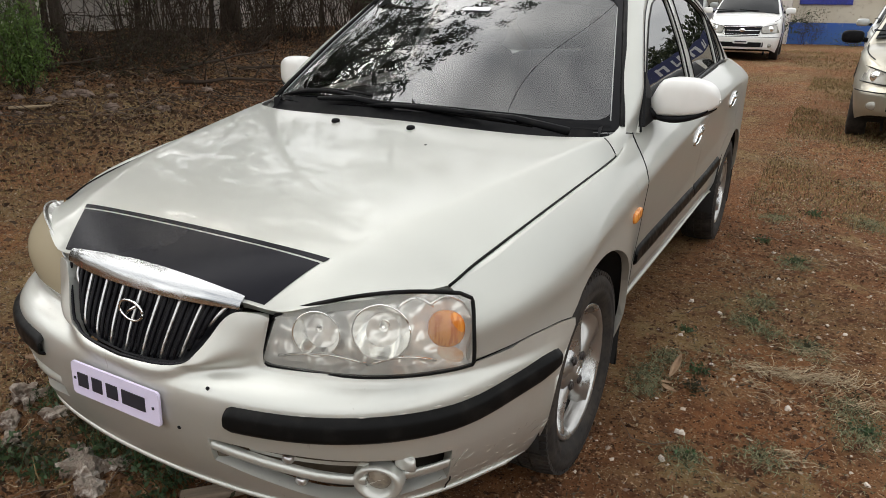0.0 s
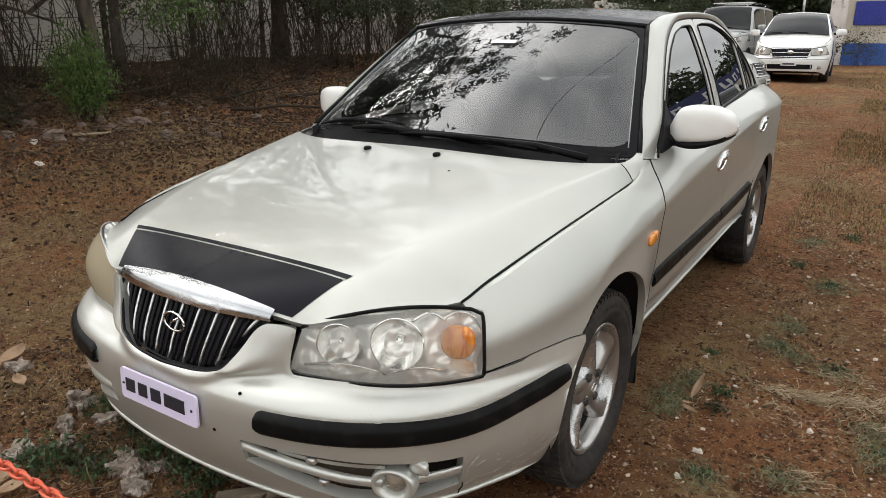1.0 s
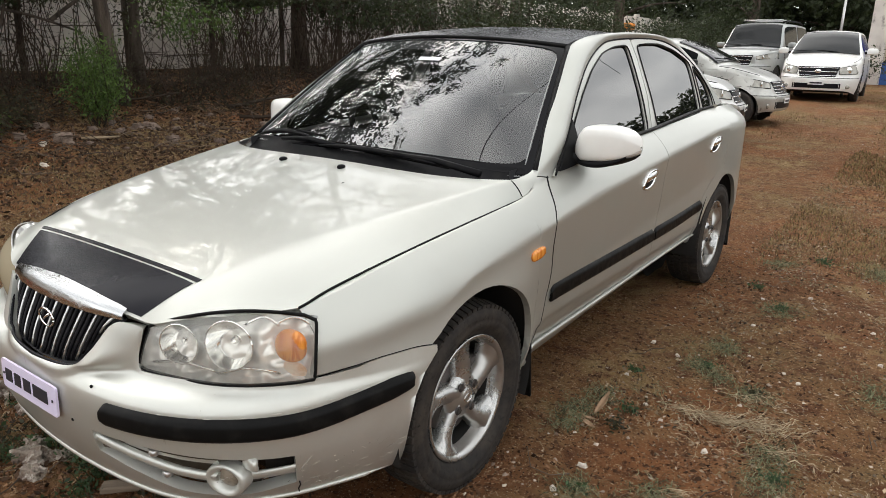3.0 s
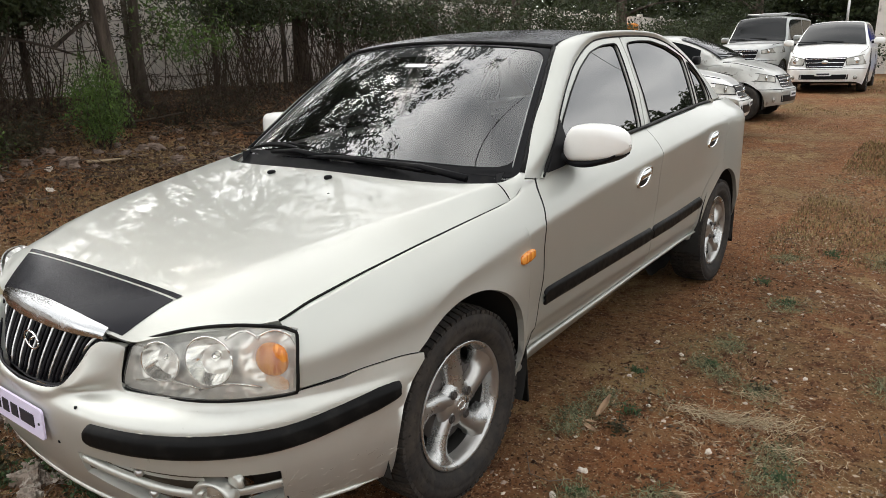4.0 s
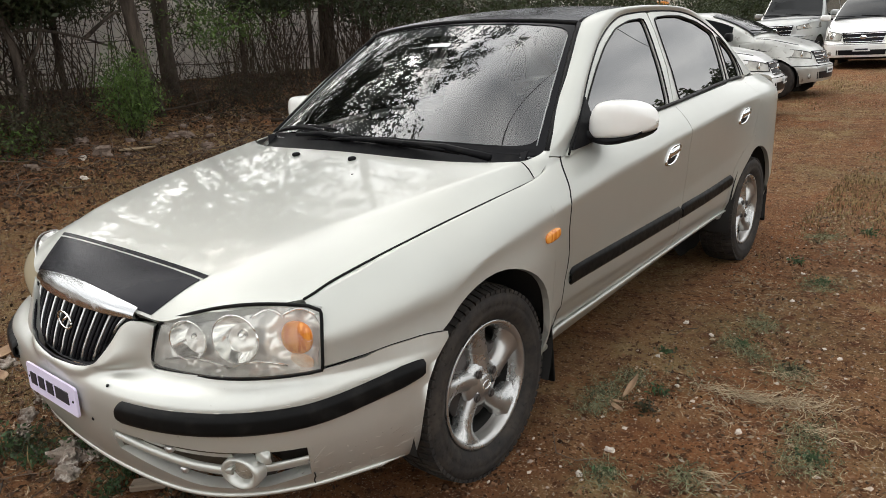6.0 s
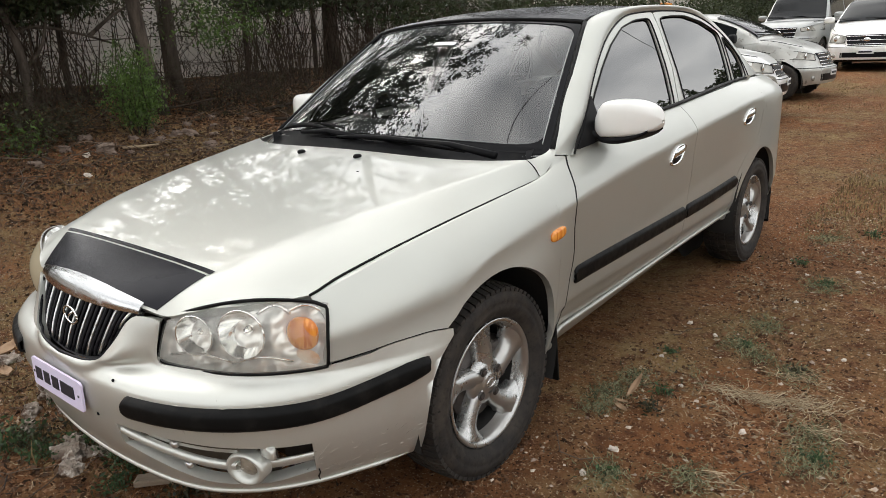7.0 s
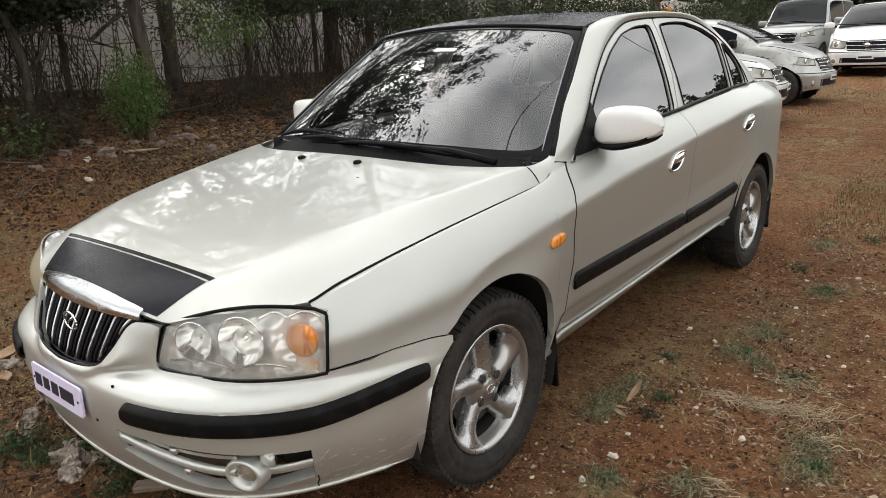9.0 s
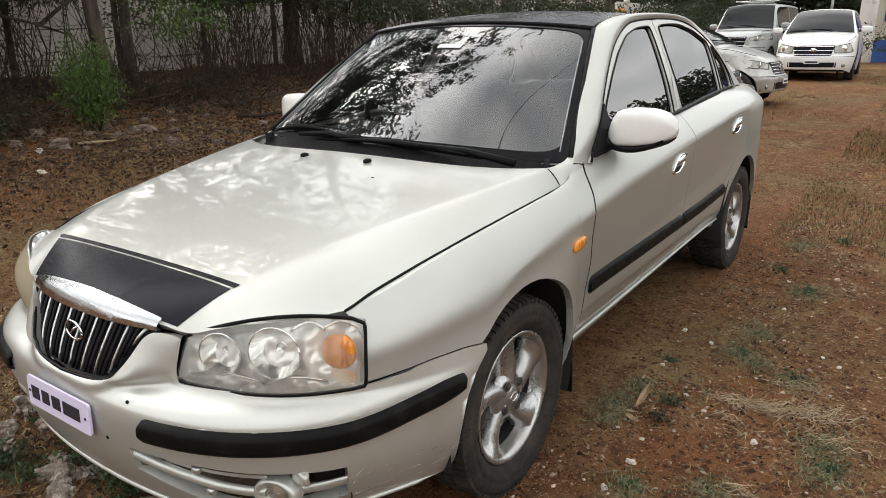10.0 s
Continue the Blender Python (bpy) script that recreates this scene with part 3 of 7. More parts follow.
GAP = 0.0018
sill_top = curve((1.20, 0.298), (1.5, 0.309), (1.835, 0.324), (2.35, 0.349), (3.05, 0.372), (3.2, 0.376))
sill_low = curve((1.20, 0.200), (1.5, 0.219), (2.39, 0.281), (3.1, 0.320), (3.2, 0.326))
foot_x = curve((1.27, hood_edge(1.27) + GAP), (1.31, 0.769), (1.35, 0.764), (1.40, 0.746))
foot_z = curve((1.27, seam_z(1.27) - 0.001), (1.31, 0.899), (1.35, 0.925), (1.40, 0.966))
for sg in (1, -1):
    # front fender
    ar = [AXLE_F + ARCH_R * math.cos(math.pi * (1 - i / 24)) for i in range(25)]
    cols = lin(0.345, 0.60, 10) + [y for y in ar if 0.61 < y < 1.250] + lin(1.2525, 1.37, 8)

    def low_f(y):
        if y < 1.2522:
            return max(arch_z(y, AXLE_F), seam_bumper(y) + GAP) if y < 0.8 else max(arch_z(y, AXLE_F), 0.245)
        return 0.245

    def warp_f(y, z):
        return y + smooth(1.0, 1.37, y) * (seam_door(z) - 1.37 - GAP) - 0.026 * (1 - smooth(0.345, 0.45, y)) * (1 - smooth(0.585, 0.70, z))

    def fender(y, t):
        z0, z1 = low_f(y), belt(y)
        if t <= 1:
            z = z0 + (z1 - z0) * t
            yy = warp_f(y, z)
            return (sg * side_x(yy, z), yy, z)
        yy = warp_f(y, z1)
        a = np.array((side_x(yy, z1), yy, z1))
        if yy < 1.27:
            b = np.array((hood_edge(yy) + GAP, yy, seam_z(yy) - 0.001))
        else:
            yb = 1.27 + 0.62 * (yy - 1.27)
            b = np.array((foot_x(yb), yb, foot_z(yb)))
        p = a + (b - a) * (t - 1)
        return (sg * (p[0] + 0.004 * math.sin(math.pi * (t - 1)) * smooth(1.27, 1.4, yy)), p[1], p[2] + 0.0025 * math.sin(math.pi * (t - 1)) * smooth(0.4, 0.6, y))
    # black cords in the shut gaps stand in for the shade there
    tube("bonnet_gap_shade", [(sg * (hood_edge(y) + 0.0006), y, seam_z(y) + 0.0008) for y in lin(0.345, 1.268, 40)], 0.0038, rubber, car, 6, "black line drawn for the shade in the bonnet gap")
    tube("door_gap_shade", [(sg * (side_x(seam_door(z), z) - 0.0030), seam_door(z), z) for z in lin(0.262, 0.935, 44)], 0.0046, rubber, car, 6, "black line drawn for the shade in the door gap")
    tube("bumper_gap_shade", [(sg * (side_x(y, seam_bumper(y)) - 0.003), y, seam_bumper(y)) for y in lin(0.335, 0.650, 15)], 0.0018, rubber, car, 6, "black line drawn for the shade in the bumper gap")
    fender_ob = panel("front_fender", fender, cols, [1 - (1 - i / 79) ** 1.25 for i in range(80)] + [1.2, 1.4, 1.6, 1.8, 0.999 + 1], paint_m, car, 0.022, out=(sg * 0.3, 0.85, 0.45))
    ease(fender_ob, lambda p: smooth(1.12, 1.20, p[1]) * smooth(0.80, 0.86, p[2]), 40)
    # doors
    fd = side_panel("front_door", sg, lin(1.37, 2.47, 30), lambda y: sill_top(y) + 0.004, lambda y: belt(y),
                    lambda y, z: y + (seam_door(z) - 1.37 + GAP) * (1 - smooth(1.37, 1.9, y)) + (seam_b(z) - 2.47 - GAP) * smooth(1.9, 2.47, y), rows=52)
    rd = side_panel("rear_door", sg, lin(2.47, 3.48, 30), lambda y: sill_top(y) + 0.004, lambda y: belt(y),
                    lambda y, z: y + (seam_b(z) - 2.47 + GAP) * (1 - smooth(2.47, 2.9, y)) + (seam_rear(z) - 3.48 - GAP) * smooth(2.9, 3.48, y), rows=52)
    # sill
    def sill(y, t):
        """Rounded sill, its top ledge standing out under the doors."""
        z0, z1 = sill_top(y), sill_low(y)
        out_ = -0.012 + 0.020 * smooth(0.0, 0.16, t) - 0.075 * max(0.0, t - 0.20) ** 1.15
        return (sg * (side_x(y, z0 + 0.01) + out_), y, z0 + 0.002 - (z0 - z1) * max(0.0, t - 0.10) / 0.90)
    panel("sill", sill, lin(1.26, 3.16, 28), [0, 0.05, 0.09, 0.12, 0.16, 0.22, 0.30, 0.4, 0.52, 0.64, 0.76, 0.88, 1.0], paint_m, car, 0.03, out=(0, 2.2, 0.3))
    # rear quarter
    ar = [AXLE_R + ARCH_R * math.cos(math.pi * (1 - i / 24)) for i in range(25)]
    cols = lin(3.10, 3.155, 3) + [y for y in ar if 3.16 < y < 3.861] + lin(3.8625, 4.46, 14)

    def low_q(y):
        return max(arch_z(y, AXLE_R), 0.235) if y < 3.8622 else 0.24

    def warp_q(y, z):
        return y + (1 - smooth(3.10, 3.5, y)) * (seam_rear(z) - 3.10 + GAP)
    side_panel("rear_quarter", sg, cols, low_q, lambda y: belt(y), warp_q, rows=20)
    # wheel wells and mud flap
    for cy, nm in ((AXLE_F, "wheel_well"), (AXLE_R, "wheel_well")):
        V, F = [], []
        for i in range(25):
            a = math.radians(-24 + 217 * i / 24)
            for x in (0.50, 0.70, 0.835):
                V.append((sg * x, cy + (ARCH_R + 0.012) * math.cos(a), HUB_Z + 0.022 + (ARCH_R + 0.012) * math.sin(a)))
        for i in range(24):
            for j in range(2):
                F.append((i * 3 + j, i * 3 + j + 1, i * 3 + j + 4, i * 3 + j + 3))
        o = len(V)
        V += [(sg * 0.50, cy + 0.36 * math.cos(math.radians(15 * k)), 0.33 + 0.36 * math.sin(math.radians(15 * k))) for k in range(24)]
        F.append(tuple(range(o, o + 24)))
        link(nm, V, F, under_m, car)
    rbox("mud_flap", (0.17, 0.012, 0.24), (sg * 0.745, 1.275, 0.27), rubber, car, 0.004, rot=(6, 0, 0))
    rbox("mud_flap", (0.17, 0.012, 0.24), (sg * 0.745, 3.885, 0.27), rubber, car, 0.004, rot=(6, 0, 0))
    # rubbing strips on the doors
    strip_z = curve((1.36, 0.512), (2.3, 0.518), (2.7, 0.523), (3.17, 0.541))
    for y0, y1, own in ((1.390, 2.436, fd), (2.447, 3.165, rd)):
        def f_strip(y, t, y0=y0, y1=y1):
            e = min(1.0, min(y - y0, y1 - y) / 0.02)
            h = 0.034 * (0.55 + 0.45 * math.sqrt(max(e, 0)))
            z = strip_z(y) + h * t
            return (sg * (side_x(y, z) + 0.013 * (1 - abs(t) ** 4)), y, z)
        panel("rubbing_strip", f_strip, [y0, y0 + 0.004, y0 + 0.012] + lin(y0 + 0.02, y1 - 0.02, 16) + [y1 - 0.012, y1 - 0.004, y1], lin(-1, 1, 9), rubber, own, 0.01, out=(0, 2.2, 0.5), label="black rubber rubbing strip")
    # door handles: chrome pull over a dark hollow in a leaning chrome surround
    for y, z, own in ((2.240, 0.820, fd), (3.228, 0.880, rd)):
        def at(dy, dz, lift):
            return (sg * (side_x(y + dy, z + dz) + lift), y + dy, z + dz)

        def oval(r, a, lift):
            c, q = math.cos(a), math.sin(a)
            k = (abs(c) ** 3.2 + abs(q) ** 3.2) ** (-1 / 3.2)
            dz = 0.042 * r * k * q
            return at(0.066 * r * k * c + 0.55 * dz, dz, lift)
        rim_rows = ((1.0, 0.0), (1.0, 0.006), (0.95, 0.009), (0.88, 0.008), (0.82, 0.003))
        V, F = grid(lambda a, k: oval(rim_rows[k][0], a, rim_rows[k][1]), lin(0, 2 * math.pi, 41), range(5))
        link("handle_rim", V, F, chrome, own, label="chrome door handle surround")
        # silver cup given black plastic to paint in the shadow it holds
        V, F = grid(lambda r, a: oval(0.84 * r, a, 0.0035 - 0.001 * r), lin(0.02, 1, 4), lin(0, 2 * math.pi, 33))
        link("handle_cup", V, F, plastic, own, label="hollow behind the handle, coloured dark for its shadow")
        V, F = grid(lambda u, v: at(0.054 * u + 0.006 + 0.008 * v, 0.014 + 0.019 * v + 0.004 * u, 0.004 + 0.013 * math.cos(1.3 * v) * (1 - 0.7 * u ** 4)), lin(-1, 1, 15), lin(-1, 1, 9))
        link("handle", V, F, chrome, own, label="chrome door handle pull")
    # side indicator
    blob("side_indicator", (sg * (side_x(1.224, 0.712) + 0.004), 1.224, 0.712), (0.010, 0.046, 0.019), amber, car, 0.7, 0.7, 20, 12, label="orange side indicator lens", turn=Matrix.Rotation(radians(7), 3, "X"))

# greenhouse sides
WIN = [(1.575, 0.972), (1.63, 1.045), (1.715, 1.115), (1.85, 1.205), (1.995, 1.285), (2.165, 1.353), (2.32, 1.382), (2.487, 1.391), (2.475, 1.32), (2.44, 1.16), (2.405, 1.010), (2.09, 0.992)]
REAR = [(2.598, 1.392), (2.78, 1.403), (2.93, 1.402), (3.12, 1.372), (3.285, 1.318), (3.30, 1.29), (3.265, 1.17), (3.235, 1.05), (2.95, 1.034), (2.53, 1.018), (2.545, 1.12)]
QUART = [(3.335, 1.300), (3.41, 1.255), (3.475, 1.205), (3.505, 1.13), (3.505, 1.075), (3.47, 1.065), (3.29, 1.055), (3.315, 1.19)]
RAIL = [(1.452, 0.934), (1.60, 1.045), (1.72, 1.145), (1.845, 1.232), (1.995, 1.315), (2.182, 1.383), (2.345, 1.410), (2.67, 1.424), (2.98, 1.418), (3.20, 1.375), (3.39, 1.285), (3.515, 1.16), (3.555, 1.064)]


def glass_x(y, z):
    return 0.762 - 0.43 * (z - 1.0) - 0.02 * max(0.0, (y - 3.0)) ** 1.5 - 0.035 * (z - 1.0) ** 2 + 0.012 * math.sin(math.pi * min(max((z - 0.95) / 0.45, 0), 1))


def corner_round(pts, times=2):
    """Cuts the corners of a closed outline, twice."""
    for _ in range(times):
        out = []
        for i, p in enumerate(pts):
            q = pts[(i + 1) % len(pts)]
            L = math.hypot(q[0] - p[0], q[1] - p[1])
            k = min(0.25, 0.018 / max(L, 1e-6))
            out += [(p[0] + (q[0] - p[0]) * k, p[1] + (q[1] - p[1]) * k), (q[0] - (q[0] - p[0]) * k, q[1] - (q[1] - p[1]) * k)]
        pts = out
    return pts


rail_fine = [tuple(p) for p in spline(RAIL, 5)]
for sg in (1, -1):
    own_f = [o for o in car.children if o.name.startswith("front_door")][0 if sg > 0 else 1]
    own_r = [o for o in car.children if o.name.startswith("rear_door")][0 if sg > 0 else 1]
    on = lambda y, z, d=0.0: (sg * (glass_x(y, z) + d), y, z)
    fo = [p for p in rail_fine if p[0] < 2.54]
    front_out = [(p[0] + 0.003, p[1] - 0.003) for p in fo] + [(2.548, 1.412), (2.545, 1.33), (2.51, 1.17), (2.455, 1.013), (1.9, 0.972), (1.6, 0.952)]
    sheet_with_holes("door_frame", front_out, [corner_round(WIN)], on, paint_m, own_f, 0.02)
    ro = [p for p in rail_fine if p[0] > 2.56]
    rear_out = [(2.556, 1.414)] + [(p[0], p[1] - 0.003) for p in ro] + [(3.0, 1.038), (2.463, 1.014), (2.518, 1.17), (2.552, 1.33)]
    sheet_with_holes("door_frame", rear_out, [corner_round(REAR), corner_round(QUART)], on, paint_m, own_r, 0.02)
    for nm, ring, own in (("window_glass", WIN, own_f), ("window_glass", REAR, own_r), ("quarter_glass", QUART, own_r)):
        big = corner_round(ring)
        cy, cz = sum(p[0] for p in big) / len(big), sum(p[1] for p in big) / len(big)
        V, F = [], []
        for r in lin(0.0, 1.0, 11):
            V += [on(cy + (p[0] - cy) * 1.015 * r, cz + (p[1] - cz) * 1.03 * r, -0.008) for p in big]
        n = len(big)
        F = [(r * n + q, r * n + (q + 1) % n, (r + 1) * n + (q + 1) % n, (r + 1) * n + q) for r in range(10) for q in range(n)]
        link(nm, V, F, window_m, own, label="dark tinted side window")
        tube("window_seal", [on(p[0], p[1], 0.002) for p in big + big[:1]], 0.0036, rubber, own, 6, "black rubber window seal")
    # black cord draws the shaded gap over the doors
    tube("door_shut_line", [on(p[0], p[1] + 0.002, 0.0005) for p in rail_fine], 0.0042, rubber, car, 6, "black shut line over the doors")
    # chrome-edged belt moulding
    tube("belt_moulding", [(sg * (side_x(y, belt(y) - 0.001) + 0.002), y, belt(y) + 0.004) for y in lin(1.60, 3.50, 30)], 0.009, rubber, own_f, 6)

    # pillar and roof rail
    INN = [(1.358, 0.752, 0.944), (1.40, 0.736, 0.982), (1.56, 0.684, 1.112), (1.74, 0.622, 1.245), (1.93, 0.570, 1.374), (2.12, 0.556, 1.420), (2.40, 0.552, 1.442), (2.75, 0.550, 1.447), (3.05, 0.548, 1.434), (3.28, 0.545, 1.388), (3.52, 0.570, 1.285), (3.76, 0.615, 1.15), (3.93, 0.665, 1.055)]
    inn = spline(INN, 5)
    outc = spline([(p[0], glass_x(*p) - 0.016 * (1 - smooth(1.45, 1.60, p[0])), p[1] - 0.006 * (1 - smooth(1.45, 1.60, p[0]))) for p in RAIL], 5)

    def rail(u, v):
        k = u * (len(inn) - 1)
        i = min(int(k), len(inn) - 2)
        a = inn[i] + (inn[i + 1] - inn[i]) * (k - i)
        k = u * (len(outc) - 1)
        i = min(int(k), len(outc) - 2)
        b = outc[i] + (outc[i + 1] - outc[i]) * (k - i)
        p = a + (b - a) * v
        w = 0.020 * math.sin(math.pi * v) * smooth(0.0, 0.10, u)
        return (sg * (p[1] + w), p[0], p[2] + w * 0.7)
    panel("roof_pillar", rail, lin(0, 1, 61), lin(0, 1, 9), paint_m, car, 0.02, out=(0, 2.5, 0.9))

    # door mirror
    own = own_f
    m_top = curve((0.778, 1.030), (0.792, 1.040), (0.806, 1.070), (0.826, 1.096), (0.862, 1.103), (0.905, 1.102), (0.95, 1.090), (0.978, 1.066), (0.988, 1.045), (0.994, 1.028))
    m_low = curve((0.778, 1.000), (0.792, 0.985), (0.806, 0.974), (0.83, 0.970), (0.90, 0.974), (0.955, 0.983), (0.98, 0.996), (0.988, 1.006), (0.994, 1.018))
    m_front = curve((0.778, 1.645), (0.80, 1.612), (0.84, 1.594), (0.90, 1.592), (0.95, 1.602), (0.978, 1.624), (0.988, 1.655), (0.994, 1.695))
    m_back = curve((0.778, 1.72), (0.80, 1.735), (0.96, 1.735), (0.985, 1.725), (0.994, 1.705))

    def mirror_ring(x, a, low, high, inset_=0.0):
        zc, hz = (low + high) / 2, (high - low) / 2
        yf = m_front(x) + inset_
        yb = m_back(x)
        yc, hy = (yf + yb) / 2, (yb - yf) / 2
        c, q = math.cos(a), math.sin(a)
        y = yc - hy * math.copysign(abs(c) ** (0.50 if q > 0 else 0.30), c)
        z = zc + hz * math.copysign(abs(q) ** 0.48, q)
        return (sg * (x - 0.020 * max(0.0, (1.735 - y)) / 0.14), y + 0.03 * smooth(0.88, 1.0, x), z)
    mx = [0.778, 0.782, 0.790] + lin(0.80, 0.97, 14) + [0.978, 0.984, 0.988, 0.991, 0.9925, 0.994]
    V, F = grid(lambda x, a: mirror_ring(x, a, m_low(x), m_top(x)), mx, lin(0, 2 * math.pi, 33))
    V += [tuple(np.mean(V[0::len(mx)], axis=0)), tuple(np.mean(V[len(mx) - 1::len(mx)], axis=0))]
    n, q = len(mx), len(V)
    F += [(k * n, (k + 1) * n, q - 2) for k in range(32)] + [(k * n + n - 1, (k + 1) * n + n - 1, q - 1) for k in range(32)]
    link("mirror_shell", V, F, mirror_paint, own, label="off-white door mirror shell")
    bx = lin(0.800, 0.978, 14)
    V, F = grid(lambda x, a: mirror_ring(x, a, m_low(x) - 0.022 * math.sin(math.pi * (0.12 + 0.82 * (x - 0.80) / 0.178)), m_low(x) + 0.006, 0.004), bx, lin(0, 2 * math.pi, 25))
    link("mirror_base", V, F, plastic, own, label="black plastic mirror underside")
    tube("mirror_arm", [(sg * 0.748, 1.60, 0.985), (sg * 0.785, 1.62, 0.975), (sg * 0.83, 1.66, 0.97)], [0.024, 0.020, 0.018], plastic, own, 10)
    sheet_with_holes("mirror_sail", [(1.475, 0.948), (1.52, 0.985), (1.60, 1.055), (1.672, 1.112), (1.676, 1.03), (1.672, 0.962), (1.57, 0.952)], [], lambda y, z: on(y, z, 0.011), plastic, own, 0.02, "black plastic mirror sail")

# bonnet
hood_front = curve((0, 0.072), (0.06, 0.0725), (0.2, 0.086), (0.3, 0.108), (0.366, 0.120), (0.5, 0.178), (0.6, 0.252), (0.666, 0.352))
HOOD_FIT = np.polyfit((0.05, 0.12, 0.25, 0.5, 0.8, 0.912, 1.04, 1.25), (0.700, 0.738, 0.796, 0.866, 0.909, 0.923, 0.943, 0.966), 4)


def hood_mid(y):
    return float(np.polyval(HOOD_FIT, y))


hood_lip = curve((0.0, 0.702), (0.29, 0.702), (0.345, 0.696), (0.375, 0.694), (0.45, 0.712), (0.55, 0.730), (0.666, 0.739))


def hood_rear(s):
    return 1.116 + 0.17 * s ** 4.2 - 4.0 * max(0.0, s - 0.93) ** 2


def hood_height(s, v, y):
    """A gently crowned middle that breaks at a soft crease into the falling flank beside the seam."""
    sc = 0.60 + 0.345 * v ** 0.8
    inner = hood_mid(y) - 0.030 * s * s
    at_crease = hood_mid(y) - 0.030 * sc * sc
    w = (s - sc) / (1 - sc)
    flank = at_crease - (at_crease - seam_z(y)) * (0.6 * w + 0.4 * w * abs(w))
    k = 0.0011 if s < 0.97 else 0.0011 * max(0.05, (1 - s) / 0.03)
    lo = min(inner, flank)
    return lo - k * math.log(math.exp(-(inner - lo) / k) + math.exp(-(flank - lo) / k))


def hood_point(u, v, lift=0.0):
    s = abs(u)
    y0, y1 = hood_front(s * 0.666), hood_rear(s)
    y = y0 + (y1 - y0) * v
    x = u * hood_edge(min(max(y, 0.352), 1.28))
    z = hood_height(s, v, y)
    z -= max(0.0, hood_height(s, 0.0, y0) - hood_lip(s * 0.666)) * max(0.0, 1 - v / 0.13) ** 1.6
    return (x, y, z + lift)


def hood_at(x, y, lift=0.0):
    """Bonnet surface over a place in the plan."""
    v = 0.3
    for _ in range(30):
        u = max(-1.0, min(1.0, x / hood_edge(min(max(y, 0.352), 1.28))))
        s = abs(u)
        y0, y1 = hood_front(s * 0.666), hood_rear(s)
        v = max(0.0, min(1.0, (y - y0) / (y1 - y0)))
    return (x, y, hood_point(u, v)[2] + lift)


panel("bonnet", hood_point, lin(-0.997, 0.997, 221), [0, 0.006, 0.015, 0.03] + lin(0.05, 1, 46), paint_m, car, 0.03, out=(0, 0.7, 0.4))


def stripe_point(u, v):
    x = u * (0.345 + 0.066 * v ** 0.9)
    y0 = hood_front(abs(x)) + 0.004
    y1 = 0.225 + 0.006 * abs(u) ** 2
    return hood_at(x, y0 + (y1 - y0) * v, 0.0022)


panel("bonnet_stripe", stripe_point, lin(-1, 1, 41), lin(0, 1, 13), vinyl, car, 0.0015, out=(0, 0.7, 0.4), label="black vinyl stripe across the bonnet nose")
panel("stripe_line", lambda u, v: hood_at(u * (0.417 + 0.008 * v), 0.2305 + 0.006 * u * u + 0.012 * v, 0.0022), lin(-1, 1, 41), (0, 0.5, 1), vinyl, car, 0.0015, out=(0, 0.7, 0.4), label="thin black vinyl line")
for x, y in ((-0.159, 1.030), (0.141, 1.040)):
    p = hood_at(x, y)
    blob("washer_nozzle", (p[0], p[1], p[2] + 0.004), (0.012, 0.017, 0.009), plastic, car, 0.8, 0.8, 12, 8, label="black washer nozzle")
p = hood_at(0.275, 0.912)
blob("bonnet_chip", (p[0], p[1], p[2]), (0.005, 0.006, 0.0015), plastic, car, n=8, m=6)

# windscreen, rear window and roof
def screen_point(u, v, lift=0.0):
    b = np.array((u * 0.755, 1.205 + 0.150 * abs(u) ** 2.2, 0.962 - 0.030 * u * u))
    t = np.array((u * 0.565, 1.845 + 0.085 * u * u, 1.408 - 0.034 * u * u))
    p = b + (t - b) * v
    w = (0.030 * (1 - abs(u) ** 2.5) + 0.006) * math.sin(math.pi * v) + lift
    return (p[0], p[1] - 0.57 * w, p[2] + 0.82 * w)


ws = panel("windscreen", screen_point, lin(-1, 1, 41), lin(0, 1, 21), screen_m, car, 0.0, out=(0, 2.2, 0.6), label="tinted windscreen")
ws.visible_shadow = False


def cowl(u, v):
    a = np.array(hood_point(u * 0.985, 1.0)) + (0, -0.035, -0.040)
    b = np.array(screen_point(u * 0.985, 0.045, 0.0055))
    p = a + (b - a) * v
    return (p[0], p[1], p[2] - 0.030 * math.sin(math.pi * v) ** 0.7)


panel("cowl", cowl, lin(-0.97, 0.97, 41), lin(0, 1, 6), plastic, car, 0.0, out=(0, 1.2, 0.4), label="black plastic cowl")


